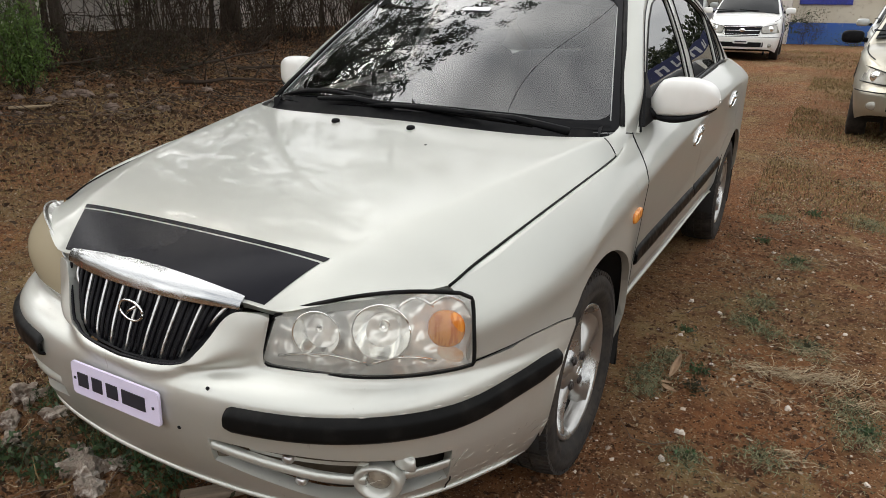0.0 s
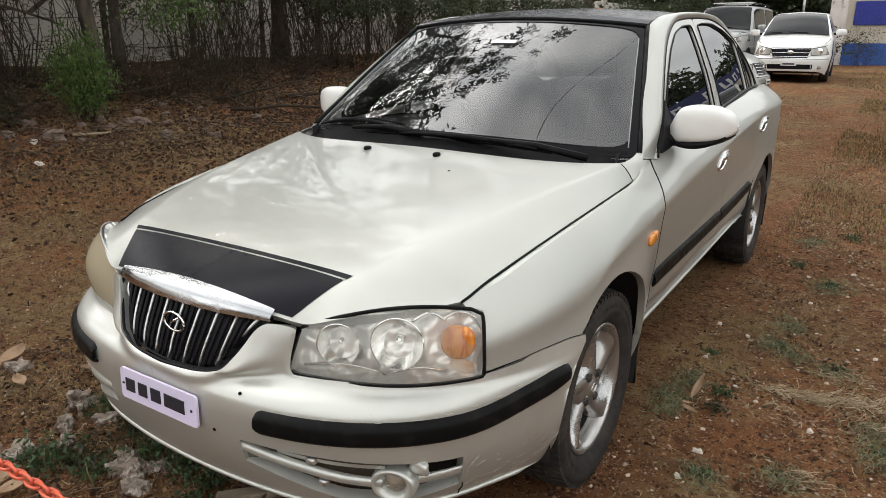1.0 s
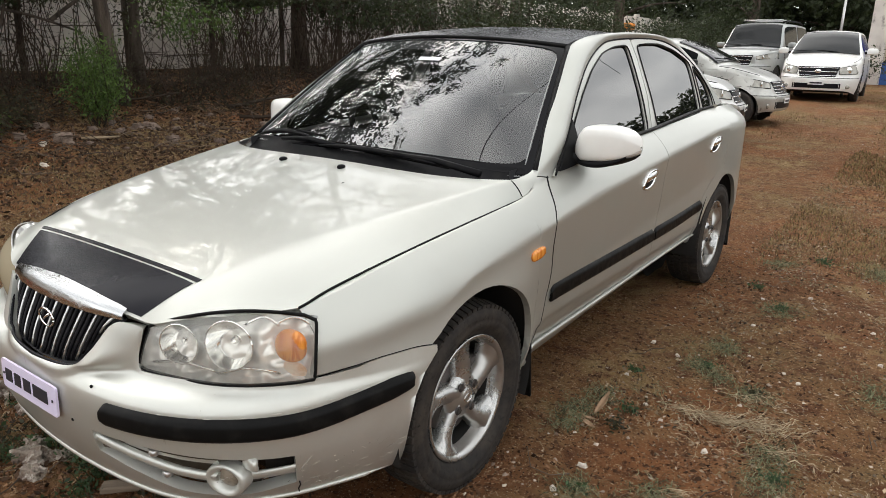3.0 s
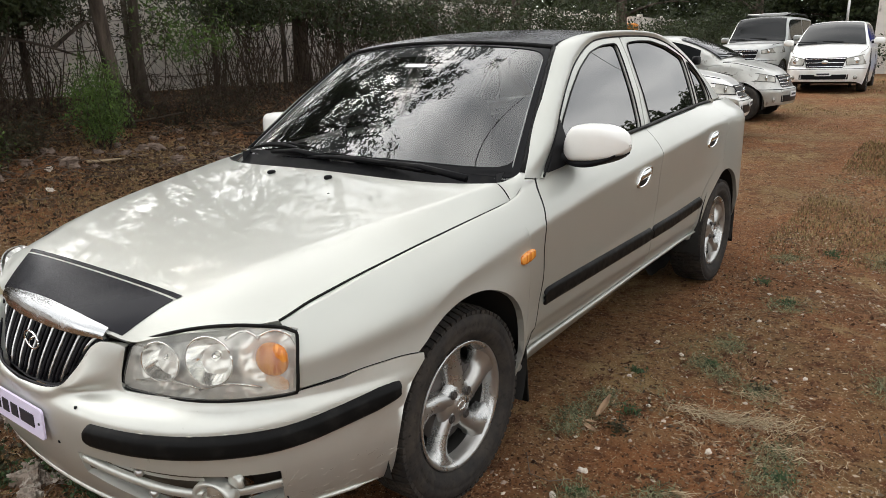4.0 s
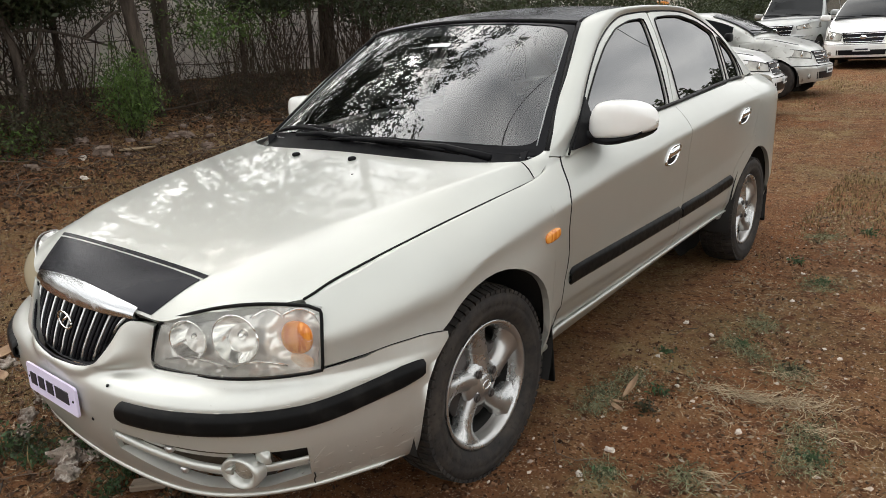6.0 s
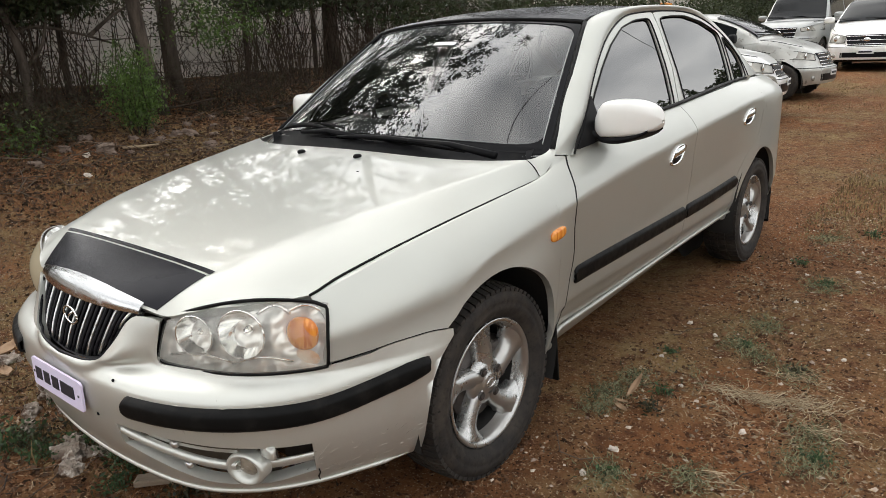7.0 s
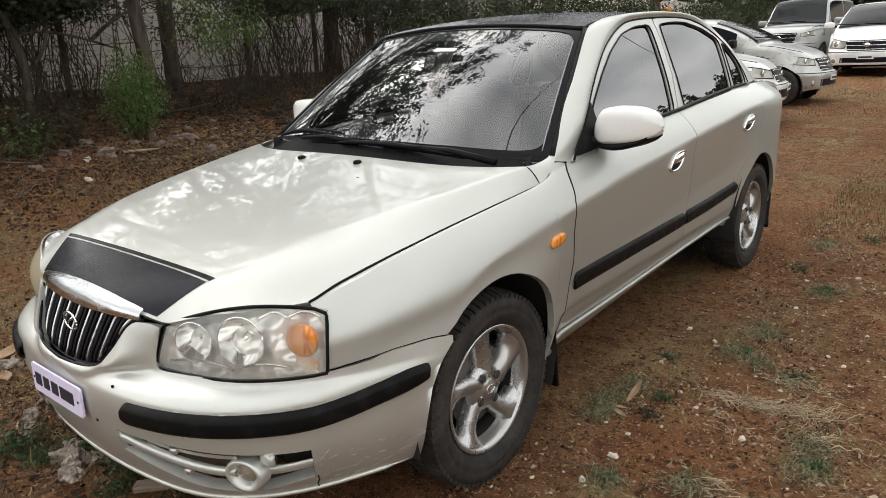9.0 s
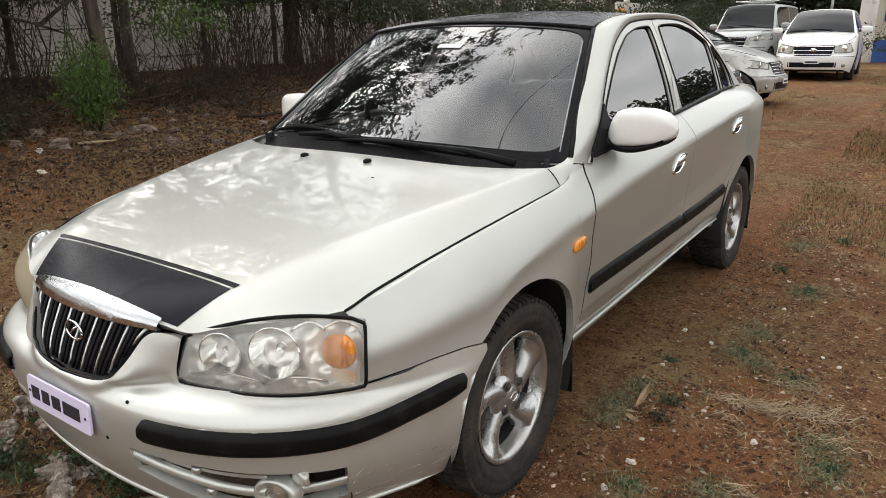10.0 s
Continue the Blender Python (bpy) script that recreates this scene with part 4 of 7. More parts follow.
for sg in (1, -1):
    def corner_piece(u, v):
        """Painted corner that leads from the fender past the bonnet into the pillar."""
        h1 = np.array(hood_point(0.945, 1.0))
        inner = [h1 + (-0.004, 0.006, 0.000), h1 + (0.010, 0.042, 0.003), np.array(screen_point(0.985, 0.035, 0.007)), np.array(screen_point(1.0, 0.10, 0.008))]
        outer = [np.array(hood_point(1.0, 1.0)) + (0.004, 0.000, -0.002), np.array((0.771, 1.306, 0.902)), np.array((0.767, 1.350, 0.930)), np.array((0.752, 1.400, 0.972))]
        k = u * 2.9999
        i = int(k)
        f = k - i

        def along(P):
            p0, p1, p2, p3 = P[max(i - 1, 0)], P[i], P[i + 1], P[min(i + 2, 3)]
            return 0.5 * (2 * p1 + (p2 - p0) * f + (2 * p0 - 5 * p1 + 4 * p2 - p3) * f * f + (3 * p1 - p0 - 3 * p2 + p3) * f ** 3)
        p = along(inner) * (1 - v) + along(outer) * v
        w = 0.006 * math.sin(math.pi * v) * math.sin(math.pi * min(1.0, u + 0.1))
        return (sg * (p[0] + 0.5 * w), p[1] - 0.3 * w, p[2] + w)
    panel("fender_corner", corner_piece, lin(0, 1, 25), lin(0, 1, 11), paint_m, car, 0.004, out=(0, 1.2, 0.4))
    # black cord for the gap's shade, carried round the bonnet corner
    tube("bonnet_gap_shade", [np.array(hood_point(sg * min(u, 1.0), 1.0)) + (sg * 0.001, 0.0025, -0.003) for u in lin(0.945, 1.0, 12)], 0.0032, rubber, car, 6, "black line drawn for the shade in the bonnet gap")


def border(u, v):
    """Black border: a band that hugs the edge of the screen."""
    k = u * 4
    f = 2 * (k - int(k)) - 1
    q = ((f, -1.0), (1.0, f), (-f, 1.0), (-1.0, -f))[int(k) % 4]

    def ring(a, b, n):
        m = (abs(q[0]) ** n + abs(q[1]) ** n) ** (-1 / n)
        return a * q[0] * m, 0.5 + b * q[1] * m
    o, i = ring(0.995, 0.488, 40), ring(0.957, 0.455, 14)
    return screen_point(o[0] + (i[0] - o[0]) * v, o[1] + (i[1] - o[1]) * v + 0.012 * v, 0.003)


panel("screen_border", border, lin(0, 0.99999, 161), lin(0, 1, 5), frit, ws, 0.0, out=(0, 2.2, 0.6), label="black border of the windscreen")
panel("shade_band", lambda u, v: screen_point(0.945 * u, 0.862 + 0.112 * v + 0.012 * u * u, -0.004), lin(-1, 1, 31), lin(0, 1, 4), band_m, ws, 0.0, out=(0, 2.2, 0.6), label="grey shade band along the top of the glass")
for sg in (1, -1):
    # pale tube stands in for the highlight on the border's inner edge
    tube("border_glint", [screen_point(sg * 0.952, v, 0.004) for v in lin(0.075, 0.88, 16)], 0.0022, edge_glint_m, ws, 5, "thin pale highlight drawn inside the black border")
    tube("screen_seal", [screen_point(sg * 1.0, v, 0.003) for v in lin(0.045, 1, 16)], 0.010, rubber, ws, 6)
tube("screen_seal", [screen_point(u, 1.0, 0.004) for u in lin(-1, 1, 21)], 0.008, rubber, ws, 6)
panel("roof", lambda u, v: (u * (0.566 - 0.014 * math.sin(math.pi * v)), 1.852 + 0.073 * u * u + (1.32 - 0.10 * u * u) * v, 1.366 + 0.104 * math.sin(math.pi * (0.16 + 0.68 * v)) - 0.03 * abs(u) ** 2.2 + (0.006 if v > 0.03 else 0) - 0.01 * v),
      lin(-1, 1, 31), lin(0, 1, 31), vinyl, car, 0.02, out=(0, 2.5, 0.9), label="black wrapped roof")
rw = panel("rear_window", lambda u, v: (u * (0.545 + 0.10 * v), 3.17 - 0.02 * u * u + 0.70 * v, 1.405 - 0.03 * u * u - 0.33 * v + 0.035 * math.sin(math.pi * v) * (1 - u * u)), lin(-1, 1, 21), lin(0, 1, 13), rear_glass_m, car, 0.0, out=(0, 2.8, 0.7), label="clear rear window")
rw.visible_shadow = False
panel("boot_lid", lambda u, v: (u * 0.70, 3.86 + 0.60 * v - 0.12 * u * u * v, 1.075 - 0.02 * u * u - 0.05 * v * v - 0.3 * max(0.0, v - 0.85)), lin(-1, 1, 21), lin(0, 1, 17), paint_m, car, 0.02, out=(0, 4, 0.6))
panel("rear_bumper", lambda u, v: (0.70 * math.sin(u * 1.5), 4.16 + 0.32 * math.cos(u * 1.5) ** 0.7, 0.24 + 0.72 * v), lin(-1, 1, 31), lin(0, 1, 9), bumper_m, car, 0.02, out=(0, 3.8, 0.5))
for sg in (1, -1):
    panel("tail_lamp", lambda u, v: (sg * (0.42 + 0.18 * u), 4.49 - 0.16 * u ** 2, 0.80 + 0.17 * v), lin(0, 1, 9), lin(0, 1, 5), Mat("red_lens", (0.35, 0.01, 0.01), 0.2).m, car, 0.02, out=(0, 4, 0.8))

# front bumper with lower slots
slot_low = curve((0.0, 0.345), (0.24, 0.345), (0.39, 0.314), (0.52, 0.280), (0.65, 0.272), (0.75, 0.300), (0.86, 0.31))
slot_high = curve((0.0, 0.40), (0.25, 0.409), (0.45, 0.411), (0.60, 0.403), (0.75, 0.392), (0.86, 0.39))
bump_top = curve((0.0, 0.546), (0.14, 0.552), (0.178, 0.559), (0.203, 0.573), (0.230, 0.605), (0.292, 0.688), (0.338, 0.676), (0.346, 0.570), (0.45, 0.572), (0.60, 0.575), (0.70, 0.573), (0.75, 0.5785), (0.80, 0.5865), (0.86, 0.60))
S_END = s_of_y(0.640)
s_half = sorted(set([s_of_x(x) for x in lin(0.0, 0.19, 8)] + [s_of_x(x) for x in lin(0.20, 0.36, 21)] + [s_of_x(x) for x in lin(0.38, 0.738, 20)] + lin(s_of_x(0.75), S_END, 16)))
s_cols = [-s for s in s_half[:0:-1]] + s_half


def x_of_s(s):
    return HALF * math.sin(abs(s) * math.pi / 2) ** (2 / EXP) if s else 0.0


def bump_point(s, t, lift=0.0):
    x = x_of_s(s)
    y = nose(s, 0.45)[1]
    cut = arch_z(y, AXLE_F, 0.0) if y > AXLE_F - ARCH_R + 0.001 else 0.0
    top = bump_top(x) if x < 0.80 else seam_bumper(nose(s, 0.59)[1]) - GAP
    zs = (0.232 + 0.012 * smooth(0.5, 0.86, x), slot_low(x), slot_high(x), top)
    i = min(int(t), 2)
    f = t - i
    if i < 2:
        z = zs[i] + (zs[i + 1] - zs[i]) * f
    else:
        shelf = min(top - 0.004, 0.562)
        z = zs[2] + (shelf - zs[2]) * f / 0.7 if f < 0.7 else shelf + (top - shelf) * (f - 0.7) / 0.3
    z = max(z, min(cut, top))
    p = nose(s, z, lift)
    if z > 0.566 and 0.24 < x < 0.352:
        p = (math.copysign(abs(p[0]) + 0.25 * (z - 0.566) * smooth(0.26, 0.335, x), s), p[1], p[2])
    return p


def in_slot(s, t):
    return 1 < t < 2 and 0.262 < x_of_s(s) < 0.738


bumper = panel("front_bumper", bump_point, s_cols, lin(0, 1, 6)[:-1] + lin(1, 2, 5)[:-1] + lin(2, 3, 41), bumper_m, car, 0.03, in_slot, out=(0, 0.9, 0.45), label="scuffed silver front bumper")
ease(bumper, lambda p: smooth(0.475, 0.50, p[2]) * (1 - smooth(0.60, 0.66, p[2])) * (1 - smooth(0.36, 0.46, abs(p[0]))), 4)
for sg in (1, -1):
    # recess coloured dark for dust and shade, silver bar and fog lamp in each slot
    bar_z = curve((0.24, 0.386), (0.28, 0.380), (0.43, 0.359), (0.52, 0.343), (0.60, 0.335), (0.70, 0.342), (0.74, 0.348))
    for xa, xb, mat in ((0.25, 0.655, recess_m), (0.652, 0.748, under_m)):
        def recess(s, t, deep=0.05 if xa < 0.5 else 0.075):
            x = x_of_s(s)
            z0, z1 = slot_low(x), slot_high(x)
            p = nose(sg * s, z0 - 0.012 + t * (z1 - z0 + 0.024))
            d = deep * smooth(0.255, 0.34, x) + 0.006
            return (p[0] * 0.985, p[1] + d, p[2])
        panel("slot_recess", recess, lin(s_of_x(xa), s_of_x(xb), 20), lin(0, 1, 5), mat, bumper, 0.0, out=(0, 0.9, 0.4), label="recess coloured dark for its dust and shade")

    def bar(s, a):
        x = x_of_s(s)
        p = nose(sg * s, bar_z(x) + 0.0145 * math.sin(a))
        return (p[0], p[1] + 0.016 - 0.014 * math.cos(a), p[2])
    panel("slot_bar", bar, lin(s_of_x(0.262), s_of_x(0.60), 20), lin(-1.9, 1.9, 11), bumper_m, bumper, 0.012, out=(0, 0.9, 0.36))
    panel("slot_bar", bar, lin(s_of_x(0.66), s_of_x(0.735), 6), lin(-1.9, 1.9, 11), bumper_m, bumper, 0.012, out=(0, 0.9, 0.36))
    V, F = grid(lambda s, t: np.array(nose(sg * s, 0.392 - 0.012 * t - 0.034 * (x_of_s(s) - 0.43), 0.0)) + (0, 0.020 + 0.002 * t, 0), lin(s_of_x(0.35), s_of_x(0.60), 10), lin(0, 1, 3))
    link("slot_rib", V, F, bumper_m, bumper, label="thin silver rib in the slot")
    blob("loose_patch", np.array(nose(sg * s_of_x(0.668), 0.384)) + (0, 0.006, 0), (0.026, 0.010, 0.016), bumper_m, bumper, 0.6, 0.7, 14, 8, label="bent silver fixing tab", jitter=0.25)
    for x, z in ((0.44, 0.384), (0.455, 0.318)):
        p = nose(sg * s_of_x(x), z)
        blob("bumper_clip", (p[0], p[1] + 0.022, p[2]), (0.014, 0.012, 0.010), dull_metal, bumper, 0.6, 0.6, 8, 6)
    c = np.array(nose(sg * s_of_x(0.626), 0.338)) + (0, -0.004, 0)
    face = (Vector((sg * 0.35, -1, -0.02))).normalized()
    rot = face.to_track_quat("Z", "Y").to_matrix()
    def on_lamp(r, a, o, k=1.32):
        return Vector((c[0], c[1] - 0.002, c[2])) + rot @ Vector((k * r * math.cos(a), r * math.sin(a), o))
    prof = [(0.043, -0.03), (0.044, 0.000), (0.042, 0.007), (0.037, 0.008), (0.029, -0.002), (0.025, -0.014)]
    V = [on_lamp(r, 2 * math.pi * k / 32, o, 1.32 - 0.22 * (i / 5)) for i, (r, o) in enumerate(prof) for k in range(32)]
    F = [(i * 32 + k, i * 32 + (k + 1) % 32, (i + 1) * 32 + (k + 1) % 32, (i + 1) * 32 + k) for i in range(5) for k in range(32)]
    fog = link("fog_lamp", V, F, bumper_m, bumper, label="silver oval fog lamp surround")
    V = [on_lamp(r, 2 * math.pi * k / 24, -0.014 + 0.009 * (1 - (r / 0.026) ** 2), 1.1) for r in lin(0.001, 0.026, 6) for k in range(24)]
    F = [(i * 24 + k, i * 24 + (k + 1) % 24, (i + 1) * 24 + (k + 1) % 24, (i + 1) * 24 + k) for i in range(5) for k in range(24)]
    link("lamp_glass", V, F, fog_beige, bumper, label="dusty beige fog lamp cover")
    # rubber strip round the corner
    zc = curve((0.30, 0.475), (0.60, 0.479), (0.73, 0.478), (0.79, 0.487), (0.86, 0.513))
    s0, s1 = s_of_x(0.320), s_of_y(0.56)
    def strip(s, t):
        e = min(1.0, (s - s0) / 0.012 if s < (s0 + s1) / 2 else (s1 - s) / 0.05)
        y = nose(s, 0.47)[1]
        h = 0.031 * (0.62 + 0.38 * math.sqrt(max(e, 0.0)))
        z = zc(x_of_s(s)) + 0.012 * smooth(0.3, 0.56, y) + h * t
        return nose(sg * s, z, 0.016 * (1 - abs(t) ** 5) - 0.001)
    panel("bumper_strip", strip, [s0, s0 + 0.002, s0 + 0.006] + lin(s0 + 0.012, s1 - 0.05, 26) + [s1 - 0.03, s1 - 0.015, s1 - 0.004, s1], lin(-1, 1, 11), rubber, bumper, 0.006, out=(0, 0.9, 0.47), label="black rubber bumper strip")

# scratches on the near corner of the bumper
sq = np.random.default_rng(12)
for k in range(84):
    y = 0.10 + 0.42 * sq.uniform() ** 1.3
    s0 = s_of_y(y)
    z = 0.250 + 0.105 * sq.uniform() ** 1.7 + 0.07 * (y - 0.12)
    ds, dz = 0.003 + 0.026 * sq.uniform() ** 2, 0.010 * sq.uniform() - 0.002 + sq.normal() * 0.003
    w = sq.uniform(0.00025, 0.0006)
    tube("scratch", [nose(s0 + ds * t, z + dz * t + 0.002 * math.sin(5 * t + k), 0.0005) for t in (0, 0.33, 0.66, 1)], [w * 0.5, w, w * 0.9, w * 0.3], scratch_m if k % 4 else scuff_m, bumper, 4)
tube("scratch", [nose(s_of_y(0.262) + 0.030 * t, 0.335 + 0.045 * t ** 0.7, 0.0006) for t in lin(0, 1, 6)], [0.0004, 0.0009, 0.0009, 0.0008, 0.0006, 0.0003], scratch_m, bumper, 4)
tube("crack", [nose(s_of_x(0.742) + 0.003 * q, 0.300 - 0.055 * t, 0.0008) for t, q in ((0, 0), (0.3, 1), (0.6, -0.5), (1, 0.6))], 0.0022, under_m, bumper, 4)
for k in range(7):
    y = 0.05 + 0.055 * k
    tube("scratch", [nose(s_of_y(y) + 0.02 * t, 0.512 + 0.012 * smooth(0.3, 0.56, y) + 0.03 * smooth(0.1, 0.56, y), 0.004) for t in (0, 0.5, 1)], [0.0005, 0.0018, 0.0004], scratch_m, bumper, 4)
tube("bumper_lip", [nose(s, 0.243 + 0.010 * smooth(0.5, 0.9, abs(s)), 0.001) for s in lin(-0.80, 0.80, 61)], [0.002] * 2 + [0.007] * 57 + [0.002] * 2, bumper_m, bumper, 6, "rounded lower lip of the bumper")

# grille
def grille_y(x, z, back=0.0):
    return nose(math.copysign(s_of_x(abs(x)), x), z)[1] + back


g_low = curve((0.0, 0.541), (0.14, 0.547), (0.178, 0.554), (0.203, 0.568), (0.230, 0.600), (0.29, 0.682))
grille = panel("grille", lambda u, t: (u * 0.288, grille_y(u * 0.288, g_low(abs(u) * 0.288) + t * (0.694 - g_low(abs(u) * 0.288)), 0.028), g_low(abs(u) * 0.288) + t * (0.694 - g_low(abs(u) * 0.288))),
               lin(-1, 1, 41), lin(0, 1, 9), grille_black, car, 0.0, out=(0, 0.9, 0.6), label="black radiator grille with upright bars")
for k in range(-4, 5):
    x0 = 0.064 * k
    for dx, mat, w, nm in ((0.0, dull_metal, 0.0045, "chrome_bar"), (0.021, grille_black, 0.0055, "dark_bar"), (0.042, grille_black, 0.0055, "dark_bar")):
        x = x0 + dx
        if abs(x) > 0.272:
            continue
        z0 = g_low(abs(x)) + 0.007
        z1 = 0.690 - 0.008 * abs(x)
        pts = []
        for t in lin(0, 1, 9):
            z = z0 + (z1 - z0) * t
            xx = x * (0.86 + 0.14 * t ** 0.7)
            pts.append((xx, grille_y(xx, z, 0.012 + 0.012 * (1 - math.sin(math.pi * min(1, 0.15 + 0.8 * t)))), z))
        tube(nm, pts, [w * (0.7 + 0.3 * t) for t in lin(0, 1, 9)], mat, grille, 8, "dull chrome bar" if nm == "chrome_bar" else "")
g_rim = [(u * 0.290, grille_y(u * 0.290, g_low(abs(u) * 0.288), 0.012), g_low(abs(u) * 0.288) + 0.002) for u in lin(-1, 1, 41)]
tube("grille_rim", [(p[0], p[1], p[2] + 0.004) for p in g_rim], 0.004, grille_black, grille, 8)
ec = (0.003, grille_y(0, 0.640, -0.002), 0.640)
tube("emblem", [(ec[0] + 0.040 * math.cos(a), ec[1], ec[2] + 0.025 * math.sin(a)) for a in lin(0, 2 * math.pi, 33)], 0.0035, chrome, grille, 8, "plain chrome oval emblem")
tube("emblem_bar", [(ec[0] - 0.020, ec[1], ec[2] - 0.014), (ec[0] - 0.004, ec[1] - 0.002, ec[2]), (ec[0] + 0.020, ec[1], ec[2] + 0.014)], 0.0035, chrome, grille, 6)
def chrome_point(u, t):
    x = u * 0.300
    y0 = hood_front(abs(x))
    low = np.array((x * 0.99, y0 - 0.014, 0.690))
    up = np.array((x, y0 + 0.004 + 0.024 * (1 - u * u), 0.742 - 0.026 * u * u))
    p = low + (up - low) * t
    w = 0.010 * math.sin(math.pi * t) * (1 - 0.6 * u ** 4)
    return (p[0], p[1] - 0.8 * w, p[2] + 0.5 * w)


panel("chrome_bar", chrome_point, lin(-1, 1, 41), lin(0, 1, 9), bar_chrome, car, 0.012, out=(0, 0.9, 0.6), label="chrome bar above the grille")

# number plate with bars in place of its characters
pl = new("number_plate")
pl.parent = car
pl.matrix_basis = pose(0.001, -0.027, 0.459, -2, 1.0, 1.5)
bm = rbox_bm((0.298, 0.006, 0.086), 0.0)
bmesh.ops.bevel(bm, geom=[e for e in bm.edges if abs(e.verts[0].co.y - e.verts[1].co.y) > 0.001], offset=0.010, segments=4, affect="EDGES", profile=0.5)
part("plate", bm, plate_m, pl, "lilac-white plate")
for x, w in ((-0.108, 0.036), (-0.058, 0.034), (-0.006, 0.038), (0.066, 0.076)):
    rbox("bar", (w, 0.002, 0.036), (x, -0.004, 0.0), ink, pl, 0.0)
for x in (-0.137, 0.130):
    rbox("bar", (0.006, 0.002, 0.006), (x, -0.004, 0.0), ink, pl, 0.0)
blob("bumper_screw", nose(s_of_x(0.267), 0.528), (0.005, 0.004, 0.005), plastic, bumper, n=8, m=6)
blob("bumper_screw", nose(s_of_x(0.185), 0.415, -0.001), (0.006, 0.004, 0.005), plastic, bumper, n=8, m=6)

# headlights
HL = ((0.337, 0.100, 0.566), (0.755, 0.320, 0.579), (0.727, 0.358, 0.726), (0.366, 0.130, 0.686))


def lamp_point(sg, u, v, sink=0.0):
    a, b, c, d = (np.array(p) for p in HL)
    p = (a + (b - a) * u) * (1 - v) + (d + (c - d) * u) * v
    su = math.sin(math.pi * u ** 1.15) ** 0.9
    w = su * (0.060 * (1 - v) + 0.040 * v + 0.026 * math.sin(math.pi * v)) + 0.006 * math.sin(math.pi * v) - sink
    p = p + np.array((0.53, -0.83, 0.12)) * w
    p[2] += -0.006 * su * (1 - v) + 0.034 * su * v
    return (sg * p[0], p[1], p[2])


for sg in (1, -1):
    hl = new("headlight")
    hl.parent = car
    def rounded(u, v):
        du, dv = abs(2 * u - 1), abs(2 * v - 1)
        k = 1 - 0.015 * max(0.0, du - 0.8) / 0.2 * dv ** 6
        return (0.5 + (u - 0.5) * k, 0.5 + (v - 0.5) * (1 - ((0.10 * max(0.0, du - 0.90) / 0.10 if v > 0.5 else 0.02) if u > 0.5 else 0.10 * max(0.0, du - 0.86) / 0.14) * (max(0.0, du - 0.86) / 0.14)))
    panel("lens", lambda u, v: lamp_point(sg, *rounded(u, v)), lin(0.006, 0.994, 29), lin(0.02, 0.98, 13), lens_m if sg > 0 else old_lens_m, hl, 0.0, out=(0, 0.9, 0.6), label="clear hazed headlight lens" if sg > 0 else "yellowed headlight lens").visible_shadow = False
    panel("housing", lambda u, v: lamp_point(sg, 0.5 + (u - 0.5) * 0.995, 0.5 + (v - 0.5) * 0.99, 0.008 + 0.046 * (math.sin(math.pi * u) * math.sin(math.pi * v)) ** 0.35), lin(0, 1, 29), lin(0, 1, 15), lamp_housing, hl, 0.0, out=(0, 0.9, 0.6))
    edge = [lamp_point(sg, *rounded(u, 0.0), 0.004) for u in lin(0, 1, 16)] + [lamp_point(sg, *rounded(1.0, v), -0.001) for v in lin(0.04, 0.95, 10)] + [lamp_point(sg, *rounded(u, 1.0), -0.003) for u in lin(1, 0, 16)] + [lamp_point(sg, *rounded(0.0, v), 0.004) for v in lin(0.92, 0.0, 8)]
    tube("lamp_seal", edge, 0.0046 if sg > 0 else 0.0025, rubber if sg > 0 else dull_metal, hl, 6, "black rubber seal" if sg > 0 else "thin pale lamp edge")
    if sg < 0:
        continue
    for u, v, r, mat, nm in ((0.245, 0.56, 0.050, reflector, "bowl"), (0.555, 0.56, 0.060, reflector, "bowl")):
        c = Vector(lamp_point(sg, u, v, 0.012))
        rot = Vector((sg * 0.42, -0.9, 0.06)).normalized().to_track_quat("Z", "Y").to_matrix()
        prof = [(r * 1.0, -0.004), (r * 0.93, -0.014), (r * 0.72, -0.036), (r * 0.42, -0.052), (r * 0.22, -0.056), (r * 0.2, -0.034), (r * 0.14, -0.026), (0.001, -0.022)]
        V = [c + rot @ Vector((q * math.cos(2 * math.pi * k / 32), q * math.sin(2 * math.pi * k / 32), o)) for q, o in prof for k in range(32)]
        F = [(i * 32 + k, i * 32 + (k + 1) % 32, (i + 1) * 32 + (k + 1) % 32, (i + 1) * 32 + k) for i in range(len(prof) - 1) for k in range(32)]
        link(nm, V, F, mat, hl, label="round chrome reflector bowl")
        for q, o, w in ((1.02, -0.003, 0.0019),):
            tube("bowl_ring", [c + rot @ Vector((r * q * math.cos(k), r * q * math.sin(k), o)) for k in lin(0.4, 2 * math.pi + 0.3, 33)], w, reflector, hl, 6)
    c = lamp_point(sg, 0.865, 0.52, 0.030)
    blob("indicator", c, (0.041, 0.018, 0.043), amber, hl, 0.9, 0.9, 20, 12, label="orange indicator bulb cover", turn=Matrix.Rotation(radians(28), 3, "Z"))
    # pale blob paints the indicator's orange glow on the housing below it
    for u, v, hx, hz in ((0.865, 0.14, 0.040, 0.024),):
        blob("indicator_glow", lamp_point(sg, u, v, 0.036), (hx, 0.007, hz), amber_pale, hl, 0.9, 0.9, 16, 8, label="pale orange glow of the indicator, drawn as a blob", turn=Matrix.Rotation(radians(28), 3, "Z"))
